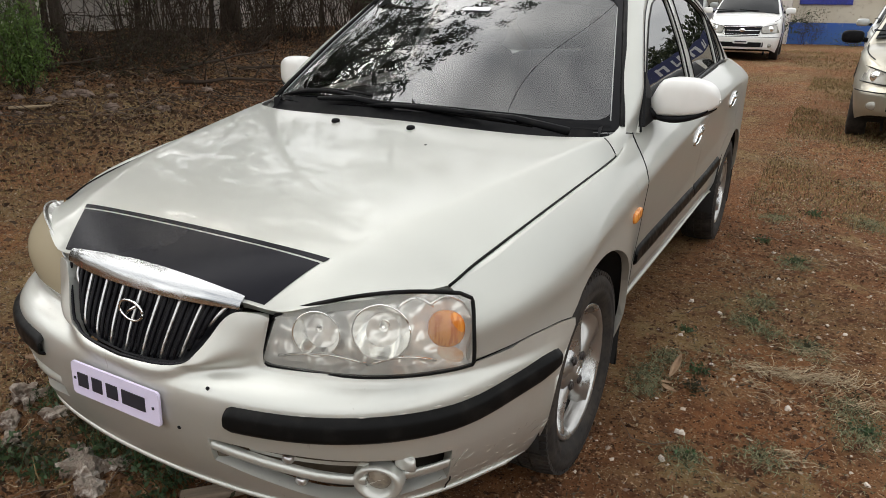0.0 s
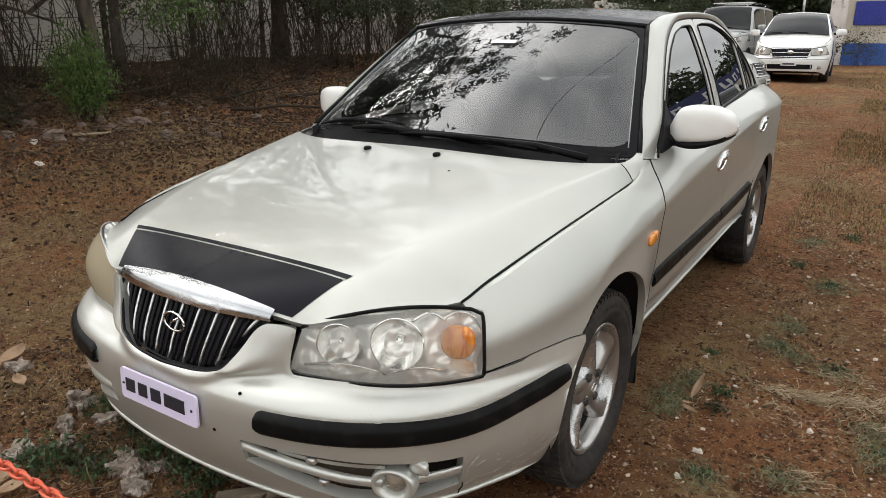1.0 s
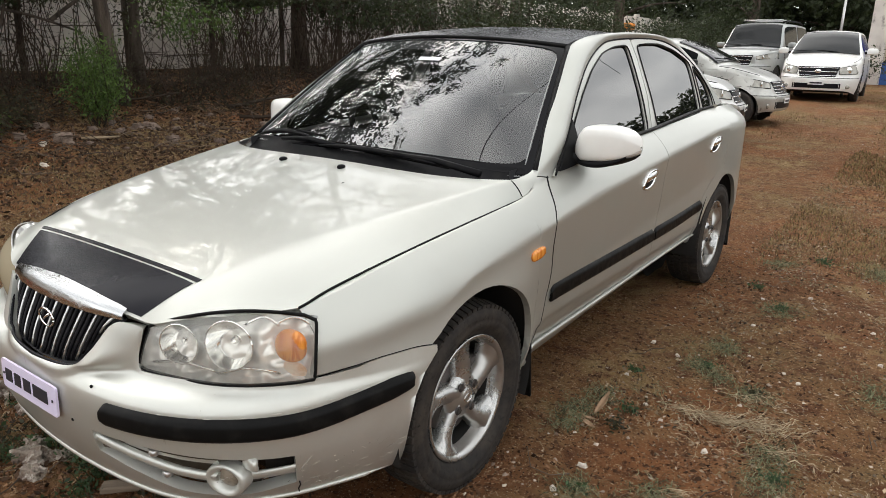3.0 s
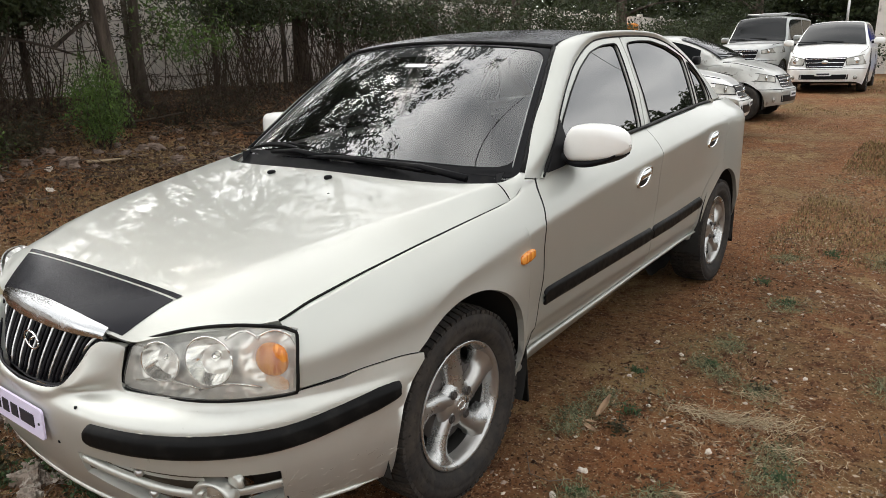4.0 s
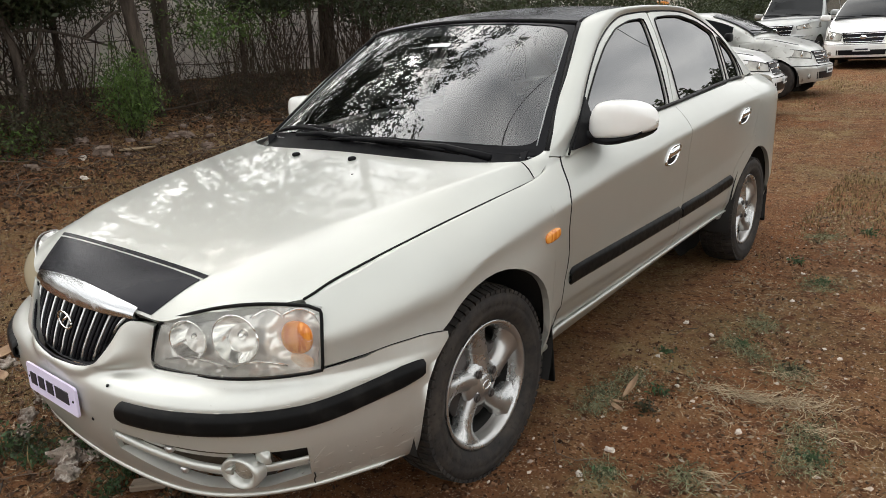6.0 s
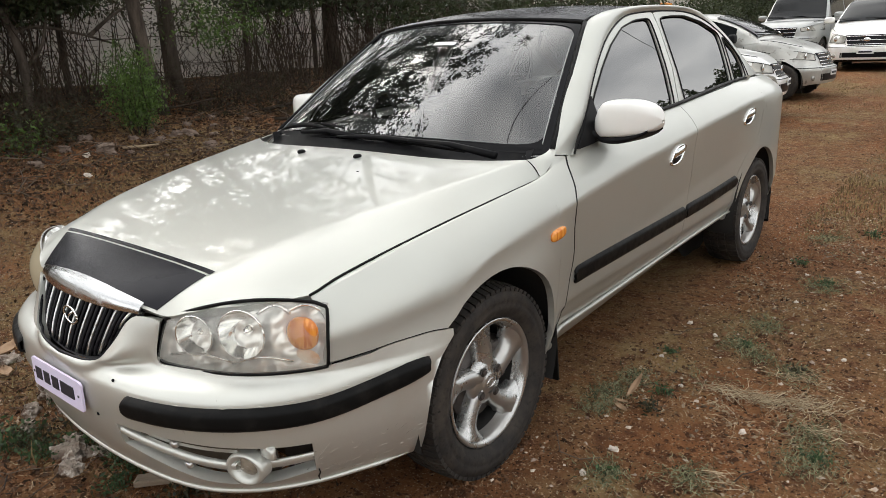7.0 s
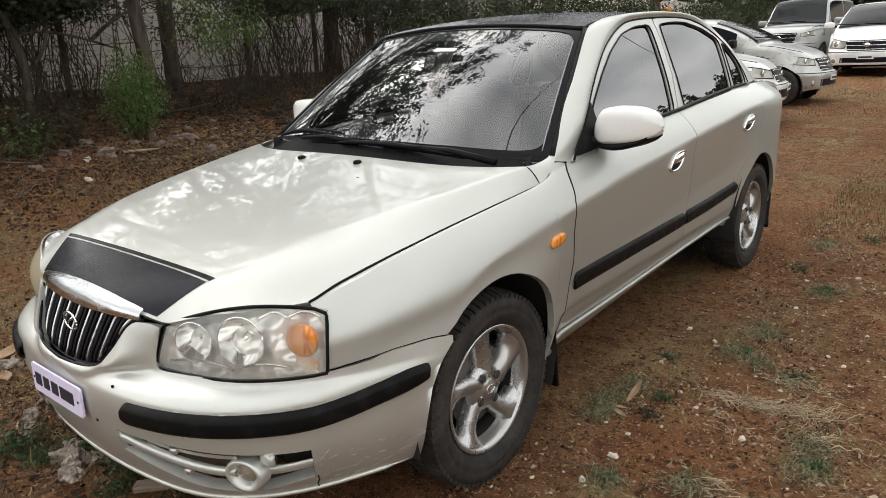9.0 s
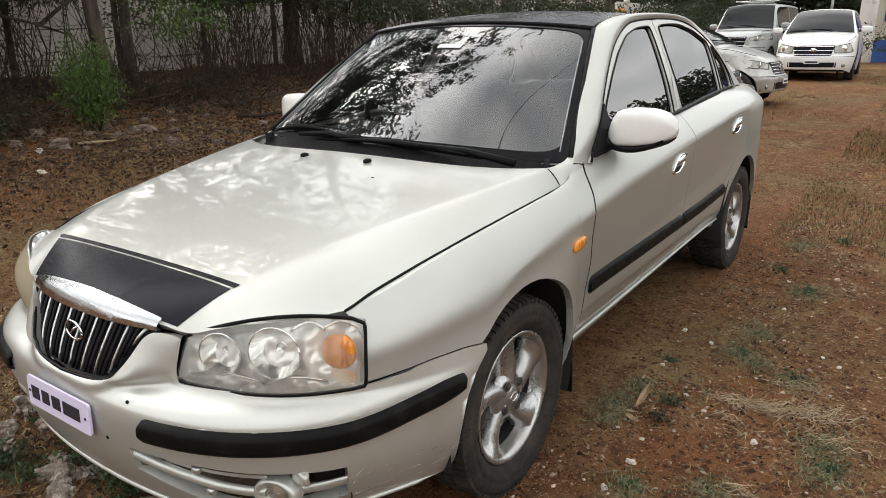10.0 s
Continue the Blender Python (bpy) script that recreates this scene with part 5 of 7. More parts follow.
    for v0, u0, u1 in ((0.16, 0.08, 0.5), (0.13, 0.5, 0.82), (0.80, 0.62, 0.80), (0.82, 0.78, 0.97)):
        tube("reflector_rib", [lamp_point(sg, u, v0 + 0.10 * math.sin(math.pi * (u - u0) / (u1 - u0)), 0.022) for u in lin(u0, u1, 9)], 0.004, reflector, hl, 6)

# wipers
for a, b, c in (((-0.05, 1.215), (-0.40, 1.235), (-0.66, 1.315)), ((0.62, 1.222), (0.26, 1.185), (-0.14, 1.19))):
    wp = new("wiper")
    wp.parent = car
    def over(q, lift):
        x, y = q
        return (x, y, 0.962 - 0.034 * (x / 0.748) ** 2 + max(0.0, y - 1.205 - 0.135 * abs(x / 0.748) ** 2.2) * 0.7 + lift)
    tube("wiper_arm", [over(a, 0.012), over(((a[0] + b[0]) / 2, (a[1] + b[1]) / 2), 0.03), over(b, 0.03)], [0.014, 0.011, 0.008], plastic, wp, 8, "black wiper arm")
    m0 = (a[0] + 0.75 * (b[0] - a[0]) + 0.10, b[1] - 0.006)
    tube("wiper_blade", [over((m0[0] + (c[0] - m0[0]) * t, m0[1] + (c[1] - m0[1]) * t + 0.012), 0.020 + 0.008 * math.sin(math.pi * t)) for t in lin(0, 1, 9)], [0.004, 0.007, 0.009, 0.010, 0.011, 0.010, 0.009, 0.007, 0.004], plastic, wp, 6, "black wiper blade")
    tube("wiper_blade", [over((m0[0] + 0.05 + (c[0] - m0[0]) * t * 0.98, m0[1] + (c[1] - m0[1]) * t + 0.03), 0.012) for t in lin(0, 1, 9)], 0.005, rubber, wp, 6)

# cabin
rbox("dashboard", (1.36, 0.46, 0.14), (0, 1.55, 0.865), dark_trim, car, 0.05, seg=3)
blob("instrument_hood", (-0.36, 1.60, 0.955), (0.20, 0.14, 0.045), dark_trim, car)
rbox("floor_pan", (1.30, 3.7, 0.06), (0, 2.2, 0.24), under_m, car, 0.01)
rbox("firewall", (1.36, 0.04, 0.62), (0, 1.24, 0.56), under_m, car, 0.01)
rbox("engine_bay", (0.98, 0.72, 0.34), (0, 0.72, 0.42), under_m, car, 0.05)
rbox("parcel_shelf", (1.24, 0.60, 0.03), (0, 3.62, 1.0), dark_trim, car, 0.01)
for sg in (1, -1):
    panel("door_lining", lambda y, t: (sg * (0.70 - 0.01 * t), y, 0.30 + 0.66 * t), lin(1.30, 3.6, 12), lin(0, 1, 5), dark_trim, car, 0.0, out=(0, 2.2, 0.6))
for sx in (-0.36, 0.36):
    seat = new("front_seat")
    seat.parent = car
    blob("cushion", (sx, 2.15, 0.52), (0.25, 0.27, 0.09), seat_cloth, seat, 0.5, 0.5)
    blob("backrest", (sx, 2.46, 0.84), (0.24, 0.085, 0.33), seat_cloth, seat, 0.55, 0.6, turn=Matrix.Rotation(radians(-14), 3, "X"))
    blob("headrest", (sx, 2.555, 1.225), (0.135, 0.055, 0.085), seat_cloth, seat, 0.55, 0.6)
    for d in (-0.05, 0.05):
        tube("headrest_post", [(sx + d, 2.54, 1.10), (sx + d, 2.55, 1.22)], 0.006, dull_metal, seat, 6)
bench = new("rear_seat")
bench.parent = car
blob("cushion", (0, 3.0, 0.52), (0.62, 0.27, 0.10), seat_cloth, bench, 0.4, 0.5)
blob("backrest", (0, 3.32, 0.82), (0.62, 0.09, 0.28), seat_cloth, bench, 0.4, 0.5, turn=Matrix.Rotation(radians(-20), 3, "X"))
wheel_ring = [Vector((-0.36, 1.83, 0.955)) + Matrix.Rotation(radians(-62), 3, "X") @ Vector((0.185 * math.cos(a), 0.185 * math.sin(a), 0)) for a in lin(0, 2 * math.pi, 33)]
sw = tube("steering_wheel", wheel_ring, 0.015, dark_trim, car, 8)
blob("steering_hub", (-0.36, 1.82, 0.95), (0.075, 0.05, 0.06), dark_trim, sw, 0.7, 0.7)
for a in (0.2, 2.94, 4.7):
    tube("steering_spoke", [Vector((-0.36, 1.82, 0.95)), Vector((-0.36, 1.83, 0.955)) + Matrix.Rotation(radians(-62), 3, "X") @ Vector((0.185 * math.cos(a), 0.185 * math.sin(a), 0))], 0.014, dark_trim, sw, 6)
blob("rear_view_mirror", (0, 1.93, 1.30), (0.115, 0.018, 0.033), dark_trim, car, 0.5, 0.6)
panel("white_patch", lambda u, v: screen_point(0.0 + 0.185 * u, 0.728 + 0.034 * v, 0.0045), lin(0, 1, 5), lin(0, 1, 3), sign_white, ws, 0.0, out=(0, 2.2, 0.6), label="small white patch on the windscreen")


# wheels
def build_wheel(side, at):
    w = new("wheel")
    w.parent = car
    w.matrix_basis = pose(*at)
    tw = [(0.205, -0.155), (0.235, -0.172), (0.275, -0.168), (0.298, -0.150), (0.303, -0.13), (0.3055, -0.085), (0.3055, -0.07), (0.3055, -0.045), (0.3025, 0.002), (0.297, 0.018), (0.286, 0.030), (0.262, 0.034), (0.258, 0.0315), (0.252, 0.034), (0.235, 0.030), (0.215, 0.016), (0.203, 0.004)]
    tyre = lathe("tyre", tw, tyre_m, w, n=96, side=side, label="worn black tyre")
    V, F = [], []
    for k in range(72):
        for row, (o0, o1, sk) in enumerate(((0.026, -0.022, 0.35), (-0.03, -0.063, -0.25), (-0.071, -0.105, 0.25), (-0.113, -0.15, -0.35))):
            a = 2 * math.pi * (k + 0.25 * row) / 72
            da = 2 * math.pi / 72 * 0.36
            q = len(V)
            for o, sh in ((o0, sk), (o1, -sk)):
                edge_r = 0.3125 if -0.14 < o < 0.0 else 0.3035
                for rr in (0.292, edge_r):
                    for aa in (a - da + sh * da, a + da + sh * da):
                        V.append((side * o, rr * math.cos(aa), rr * math.sin(aa)))
            F += [(q, q + 1, q + 3, q + 2), (q + 4, q + 6, q + 7, q + 5), (q + 2, q + 3, q + 7, q + 6), (q, q + 2, q + 6, q + 4), (q + 1, q + 5, q + 7, q + 3)]
    tagged(link("tread", V, F, tyre_m, tyre, False), kind="stuff")
    lathe("barrel", [(0.195, -0.15), (0.186, -0.10), (0.176, -0.06), (0.178, -0.034)], under_m, w, n=48, side=side, label="dark inside of the wheel")
    rim = lathe("rim", [(0.179, -0.034), (0.188, -0.006), (0.2, 0.004), (0.207, 0.010), (0.206, 0.015), (0.200, 0.016), (0.192, 0.010), (0.186, -0.004), (0.181, -0.03)], alloy, w, n=72, side=side, label="dusty silver alloy rim")
    for k in range(5):
        a0 = 2 * math.pi * k / 5 + 0.25
        V, F = [], []
        st = lin(0, 1, 11)
        for t in st:
            r = 0.040 + 0.150 * t
            sweep = side * 0.30 * t * t
            half = 0.045 - 0.011 * math.sin(math.pi * min(1, t * 0.9 + 0.08)) + 0.030 * (max(0.0, t - 0.74) / 0.26) ** 1.5
            h = 0.000 - 0.010 * math.sin(math.pi * t * 0.8) + 0.010 * t
            for q, o in ((-1.0, -0.050), (-0.93, -0.018), (-0.62, 0.004), (0.0, 0.002), (0.55, -0.006), (0.92, -0.022), (1.0, -0.052)):
                aa = a0 + sweep + q * half / max(r, 0.05)
                V.append((side * (h + o), r * math.cos(aa), r * math.sin(aa)))
        for i in range(len(st) - 1):
            for j in range(6):
                F.append((i * 7 + j, i * 7 + j + 1, (i + 1) * 7 + j + 1, (i + 1) * 7 + j))
        link("spoke", V, F, alloy, rim)
    lathe("hub_face", [(0.080, -0.03), (0.074, -0.012), (0.058, -0.002), (0.036, 0.001), (0.030, 0.005), (0.024, 0.008), (0.001, 0.009)], alloy, rim, n=32, side=side)
    for k in range(4):
        a = 2 * math.pi * k / 4 + 0.6
        V, F = tube_data([(side * -0.01, 0.053 * math.cos(a), 0.053 * math.sin(a)), (side * 0.009, 0.053 * math.cos(a), 0.053 * math.sin(a))], 0.010, 6)
        link("wheel_nut", V, F, brake_m, rim, False)
        ring = [(side * 0.003, 0.053 * math.cos(a) + 0.0125 * math.cos(b), 0.053 * math.sin(a) + 0.0125 * math.sin(b)) for b in lin(0, 2 * math.pi, 13)]
        tube("nut_seat", ring, 0.0025, brake_m, rim, 6)
    tube("cap_ring", [(side * 0.009, 0.020 * math.cos(b), 0.013 * math.sin(b)) for b in lin(0, 2 * math.pi, 25)], 0.002, chrome, rim, 6)
    lathe("brake_disc", [(0.13, -0.055), (0.13, -0.045), (0.07, -0.044), (0.06, -0.03)], brake_m, w, n=32, side=side)
    rbox("brake_caliper", (0.07, 0.08, 0.14), (side * -0.075, 0.115, 0.02), brake_m, w, 0.015)
    lathe("hub_back", [(0.185, -0.12), (0.001, -0.118)], under_m, w, n=24, side=side)
    return w


for sg in (1, -1):
    for cy in (AXLE_F, AXLE_R):
        build_wheel(sg, (sg * 0.806, cy, HUB_Z))


# ---------------------------------------------------------------- ground
bank = curve((-60, 1.1), (-11, 0.95), (-8, 0.82), (-7, 0.63), (-6.1, 0.40), (-5.1, 0.21), (-4.2, 0.08), (-3.2, 0.0), (4, 0.0), (60, 0.3))
rise = curve((-60, 0.0), (5, 0.0), (9, 0.09), (14, 0.18), (17.5, 0.31), (19.5, 0.33), (32, 0.30), (80, 0.4))


def ground_z(x, y):
    z = bank(x) + rise(y) * (1 - 0.6 * smooth(-5, -9, x))
    near = 1 - smooth(0.0, 0.35, max(abs(x) - 0.95, 0) + max(-0.1 - y, 0) + max(y - 4.6, 0))
    z += (0.030 * noise.noise(Vector((x * 0.8, y * 0.8, 0))) + 0.014 * noise.noise(Vector((x * 2.7, y * 2.7, 4)))) * (1 - 0.75 * near)
    z += 0.007 * noise.noise(Vector((x * 9, y * 9, 7)))
    if -2 < x < 4 and y < 7:
        z += 0.006 * noise.noise(Vector((x * 21, y * 21, 3)))
    if x < -4.2:
        z += 0.07 * noise.noise(Vector((x * 1.7, y * 1.7, 11))) * smooth(-4.2, -6, x)
    return z - 0.004


def spread(lo, hi, mid_lo, mid_hi, step, grow=1.16):
    """Even steps in the middle, ever wider ones outward."""
    mid = list(np.arange(mid_lo, mid_hi + 1e-6, step))
    a, s = [], step
    while mid_lo - sum(a) > lo:
        s *= grow
        a.append(s)
    left = [mid_lo - sum(a[:i + 1]) for i in range(len(a))][::-1]
    b, s = [], step
    while mid_hi + sum(b) < hi:
        s *= grow
        b.append(s)
    return left + mid + [mid_hi + sum(b[:i + 1]) for i in range(len(b))]


gx = spread(-900, 900, -1.6, 3.0, 0.025, 1.05)
gy = spread(-900, 2500, -0.5, 4.3, 0.025, 1.05)
V, F = grid(lambda x, y: (x, y, ground_z(x, y)), gx, gy)
tagged(link("ground", V, F, soil_m), "bare red-brown earth with dry grass, stones and litter", "ground", kind="structure")


# ---------------------------------------------------------------- plants, stones and litter
def raw(name, V, F4, mat, parent=None, smooth_shade=False, kind="", label="", category=""):
    """Large joined mesh from numpy arrays of vertices and quads."""
    me = bpy.data.meshes.new(name)
    V = np.asarray(V, np.float32)
    F4 = np.asarray(F4, np.int32)
    me.vertices.add(len(V))
    me.vertices.foreach_set("co", V.ravel())
    me.loops.add(F4.size)
    me.loops.foreach_set("vertex_index", F4.ravel())
    me.polygons.add(len(F4))
    me.polygons.foreach_set("loop_start", np.arange(0, F4.size, F4.shape[1], dtype=np.int32))
    me.polygons.foreach_set("use_smooth", np.full(len(F4), smooth_shade))
    me.update(calc_edges=True)
    me.materials.append(mat)
    ob = new(name, me)
    if parent is not None:
        ob.parent = parent
    return tagged(ob, label, category, "", kind)


def leaf_quads(C, size, rng, elong=2.2, flat=0.0, droop=0.0):
    """Rhombic leaves with a folded midrib at the centres C."""
    n = len(C)
    d = rng.normal(size=(n, 3))
    d[:, 2] = d[:, 2] * (1 - flat) - droop
    d /= np.linalg.norm(d, axis=1, keepdims=True)
    r = rng.normal(size=(n, 3))
    if flat:
        r[:, 2] *= 1 - flat
    s = np.cross(d, r)
    s /= np.maximum(np.linalg.norm(s, axis=1, keepdims=True), 1e-6)
    L = (size * rng.uniform(0.6, 1.3, n))[:, None]
    W = L / elong
    V = np.stack([C - d * L / 2, C + s * W / 2 + d * L * 0.05, C + d * L / 2, C - s * W / 2 + d * L * 0.05], 1).reshape(-1, 3)
    return V, np.arange(4 * n).reshape(-1, 4)


def blades(P, height, width, rng, lean=0.5, z_of=None):
    """Bent grass blades: two quads each."""
    n = len(P)
    a = rng.uniform(0, 2 * np.pi, n)
    h = height * rng.uniform(0.4, 1.3, n)
    l = rng.uniform(0.1, 1.0, n) * lean
    out = np.stack([np.cos(a), np.sin(a), np.zeros(n)], 1)
    sd = np.stack([-np.sin(a), np.cos(a), np.zeros(n)], 1) * (width * rng.uniform(0.6, 1.4, n))[:, None]
    up = np.array([0, 0, 1.0])
    m = P + up * (h * 0.6 * np.sqrt(np.maximum(1 - l * l * 0.6, 0.1)))[:, None] + out * (h * l * 0.5)[:, None]
    t = P + up * (h * np.sqrt(np.maximum(1 - l * l, 0.02)))[:, None] + out * (h * l * 1.1)[:, None]
    V = np.stack([P - sd, P + sd, m + sd * 0.8, m - sd * 0.8, t + sd * 0.15, t - sd * 0.15], 1).reshape(-1, 3)
    b = np.arange(n)[:, None] * 6
    F = np.concatenate([b + np.array([0, 1, 2, 3]), b + np.array([3, 2, 4, 5])], 0)
    return V, F


def ground_pts(n, x0, x1, y0, y1, rng, keep=None):
    out = []
    while len(out) < n:
        x, y = rng.uniform(x0, x1), rng.uniform(y0, y1)
        if keep is None or rng.uniform() < keep(x, y):
            out.append((x, y, ground_z(x, y)))
    return np.array(out)


def outside_car(x, y):
    return 0.0 if abs(x) < 0.72 and 0.25 < y < 4.3 else 1.0


def clump(x, y, scale=0.7, off=0.0, cut=0.0):
    return smooth(cut, cut + 0.35, noise.noise(Vector((x * scale + off, y * scale, 20))))


def ribbons(P, length, width, rng, bend=0.6, lift=0.010, turn=None):
    """Dry stalks lying on the ground: three quads each."""
    n = len(P)
    a = rng.uniform(0, 2 * np.pi, n) if turn is None else turn + rng.normal(size=n) * 0.45
    L = length * rng.uniform(0.4, 1.4, n)
    pts = [np.array(P, float)]
    for k in range(3):
        pts.append(pts[-1] + np.stack([np.cos(a), np.sin(a), np.zeros(n)], 1) * (L / 3)[:, None])
        a = a + rng.normal(size=n) * bend
    V = []
    for k, p in enumerate(pts):
        z = np.array([ground_z(x, y) for x, y in p[:, :2]]) + 0.003 + lift * rng.uniform(size=n) * (1.6 if k in (1, 2) else 0.8)
        sd = np.stack([-np.sin(a), np.cos(a), rng.normal(size=n) * 0.5], 1) * (width * (1.0, 1.0, 0.8, 0.3)[k])
        c = np.stack([p[:, 0], p[:, 1], z], 1)
        V += [c - sd, c + sd]
    V = np.stack(V, 1).reshape(-1, 3)
    b = np.arange(n)[:, None] * 8
    F = np.concatenate([b + np.array([2 * k, 2 * k + 1, 2 * k + 3, 2 * k + 2]) for k in range(3)], 0)
    return V, F


OCT_V = np.array([(1, 0, 0), (0, 1, 0), (-1, 0, 0), (0, -1, 0), (0, 0, 1), (0, 0, -1)], float)
OCT_F = np.array([(0, 1, 4), (1, 2, 4), (2, 3, 4), (3, 0, 4), (1, 0, 5), (2, 1, 5), (3, 2, 5), (0, 3, 5)])


def crumbs(P, r, rng, flat=0.65):
    """Angular grains with uneven corners."""
    n = len(P)
    a = rng.uniform(0, 6.28, n)
    q = OCT_V[None] * rng.uniform(0.55, 1.35, (n, 6, 1)) + rng.normal(size=(n, 6, 3)) * 0.16
    q = np.stack([q[..., 0] * np.cos(a)[:, None] - q[..., 1] * np.sin(a)[:, None], q[..., 0] * np.sin(a)[:, None] + q[..., 1] * np.cos(a)[:, None], q[..., 2] * flat], -1)
    V = (np.array(P)[:, None, :] + q * np.asarray(r).reshape(-1, 1, 1)).reshape(-1, 3)
    return V, (np.arange(n)[:, None, None] * 6 + OCT_F[None]).reshape(-1, 3)


rng = np.random.default_rng(4)
# short dry grass
P = np.concatenate([
    ground_pts(15000, -6.5, -0.9, -1.2, 6.5, rng, lambda x, y: (0.15 + 0.85 * clump(x, y)) * outside_car(x, y) * smooth(-7.5, -4.5, x)),
    ground_pts(44000, 0.9, 4.8, 3.2, 16, rng, lambda x, y: (0.06 + 0.94 * clump(x, y, 0.55, 4, -0.15)) * (0.25 + 0.75 * smooth(3, 6, y))),
    ground_pts(9000, -0.9, 5.0, 11, 30, rng, lambda x, y: 0.05 + clump(x, y, 0.4, 1, 0.0))])
V, F = blades(P, 0.036, 0.0018 + 0.00022 * np.maximum(P[:, 1], 0), rng, 1.0)
raw("dry_grass", V, F, straw, kind="stuff", label="short dry straw-coloured grass on bare earth", category="grass")
# low dusty grass in patches between the stones
P = np.concatenate([
    ground_pts(5200, 0.9, 4.2, 0.2, 9, rng, lambda x, y: clump(x, y, 2.2, 9, 0.18) * (0.35 + 0.65 * smooth(0.5, 4, y))),
    ground_pts(3000, -5.5, -0.9, -0.8, 5, rng, lambda x, y: clump(x, y, 1.6, 5, 0.1))])
V, F = ribbons(P, 0.035, 0.0011, rng, 0.7, 0.010)
raw("dusty_grass", V, F, dusty_grass, kind="stuff", label="thin grey-green ground grass in patches", category="grass")
for k, (x, y, r) in enumerate(((0.90, 1.56, 0.075), (0.90, 1.44, 0.06), (0.93, 1.73, 0.06), (1.16, 2.27, 0.07), (1.25, 2.22, 0.05), (1.41, 2.13, 0.08), (1.20, 2.55, 0.07), (1.30, 3.22, 0.10), (1.33, 1.22, 0.06), (1.60, 1.52, 0.08), (1.58, 1.70, 0.08), (1.12, 1.08, 0.06), (1.85, 2.4, 0.08), (1.95, 3.0, 0.10), (1.12, 4.2, 0.10), (1.7, 4.4, 0.12))):
    q = np.random.default_rng(800 + k)
    n = int(3600 * r)
    P = np.array([(x + q.normal() * r * 0.6, y + q.normal() * r * 0.75, 0) for _ in range(n)])
    P[:, 2] = [ground_z(a, b) for a, b in P[:, :2]]
    V, F = ribbons(P, 0.042, 0.0011, q, 0.7, 0.014)
    tagged(raw("grass_patch", V, F, dusty_grass), "low patch of dusty grey-green grass", "grass", "grass patches", "stuff")
# matted straw lying flat
for k, (x, y, rx, ry, n, ang) in enumerate(((1.19, 1.815, 0.035, 0.012, 26, 0.1), (1.28, 1.818, 0.05, 0.016, 80, 0.05), (1.37, 1.842, 0.05, 0.022, 120, 0.2), (1.46, 1.862, 0.05, 0.022, 110, 0.3), (1.54, 1.905, 0.045, 0.022, 60, 0.6), (1.25, 1.675, 0.03, 0.016, 26, 0.5), (1.41, 2.10, 0.07, 0.03, 60, -0.3), (1.57, 1.71, 0.05, 0.035, 60, 0.4), (1.38, 1.25, 0.03, 0.02, 40, 0.2), (2.25, 3.1, 0.16, 0.10, 80, 0.3), (1.75, 3.45, 0.14, 0.09, 70, -0.6))):
    q = np.random.default_rng(300 + k)
    P = [(x + q.normal() * rx, y + q.normal() * ry, 0) for _ in range(n)]
    V, F = ribbons(P, 0.085, 0.0011, q, 0.45, 0.016, ang)
    tagged(raw("straw_mat", V, F, pale_straw), "flattened mat of withered pale grass", "grass", "straw mats", "stuff")
# loose stalks
P = np.concatenate([ground_pts(1900, -6.5, -0.5, -1.2, 6, rng, lambda x, y: outside_car(x, y) * (0.2 + clump(x, y, 1.1, 2))), ground_pts(5000, 0.9, 3.6, 0, 8, rng, lambda x, y: 0.12 + clump(x, y, 1.4, 6, 0.1)), ground_pts(420, -1.2, 0.9, -0.4, 0.6, rng, lambda x, y: smooth(0.9, -0.2, x))])
V, F = ribbons(P, 0.045, 0.0010, rng, 0.7)
raw("fallen_straw", V, F, pale_straw, kind="stuff", label="scattered dry stalks lying on the earth", category="straw")
# leaf litter, laid thick on the bank so its dark colour deepens the tree shade
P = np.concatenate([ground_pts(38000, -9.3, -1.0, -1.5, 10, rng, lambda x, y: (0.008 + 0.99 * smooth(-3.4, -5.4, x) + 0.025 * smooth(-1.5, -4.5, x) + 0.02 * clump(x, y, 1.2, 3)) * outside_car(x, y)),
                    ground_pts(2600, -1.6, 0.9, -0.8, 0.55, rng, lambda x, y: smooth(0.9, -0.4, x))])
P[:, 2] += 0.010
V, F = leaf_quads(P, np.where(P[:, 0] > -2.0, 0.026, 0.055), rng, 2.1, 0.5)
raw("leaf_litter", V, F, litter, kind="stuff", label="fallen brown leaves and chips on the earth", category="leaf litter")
P = np.concatenate([ground_pts(6000, -0.5, 5.0, 5, 15, rng), ground_pts(8000, 0.86, 4, 0.0, 8, rng, lambda x, y: 0.10 + clump(x, y, 1.6, 3)), ground_pts(16000, -5.8, -0.8, -0.8, 6, rng, outside_car)])
P[:, 2] += 0.005
V, F = leaf_quads(P, 0.019, rng, 2.0, 0.6)
raw("leaf_chips", V, F, chip_m, kind="stuff", label="small broken bits of dry leaf on the earth", category="leaf litter")
# crumbs of soil and pebbles
P = np.concatenate([ground_pts(9000, 0.80, 3.0, 0.2, 4.2, rng, lambda x, y: 0.05 + 0.95 * clump(x, y, 2.3, 12, 0.0) ** 2), ground_pts(12000, 0.8, 4.6, 4.2, 10, rng, lambda x, y: 0.2 + 0.8 * clump(x, y, 1.3, 2, 0.0)), ground_pts(7000, -1.6, 0.9, -0.6, 0.9, rng, outside_car), ground_pts(6000, -6, -1.0, 0, 6, rng)])
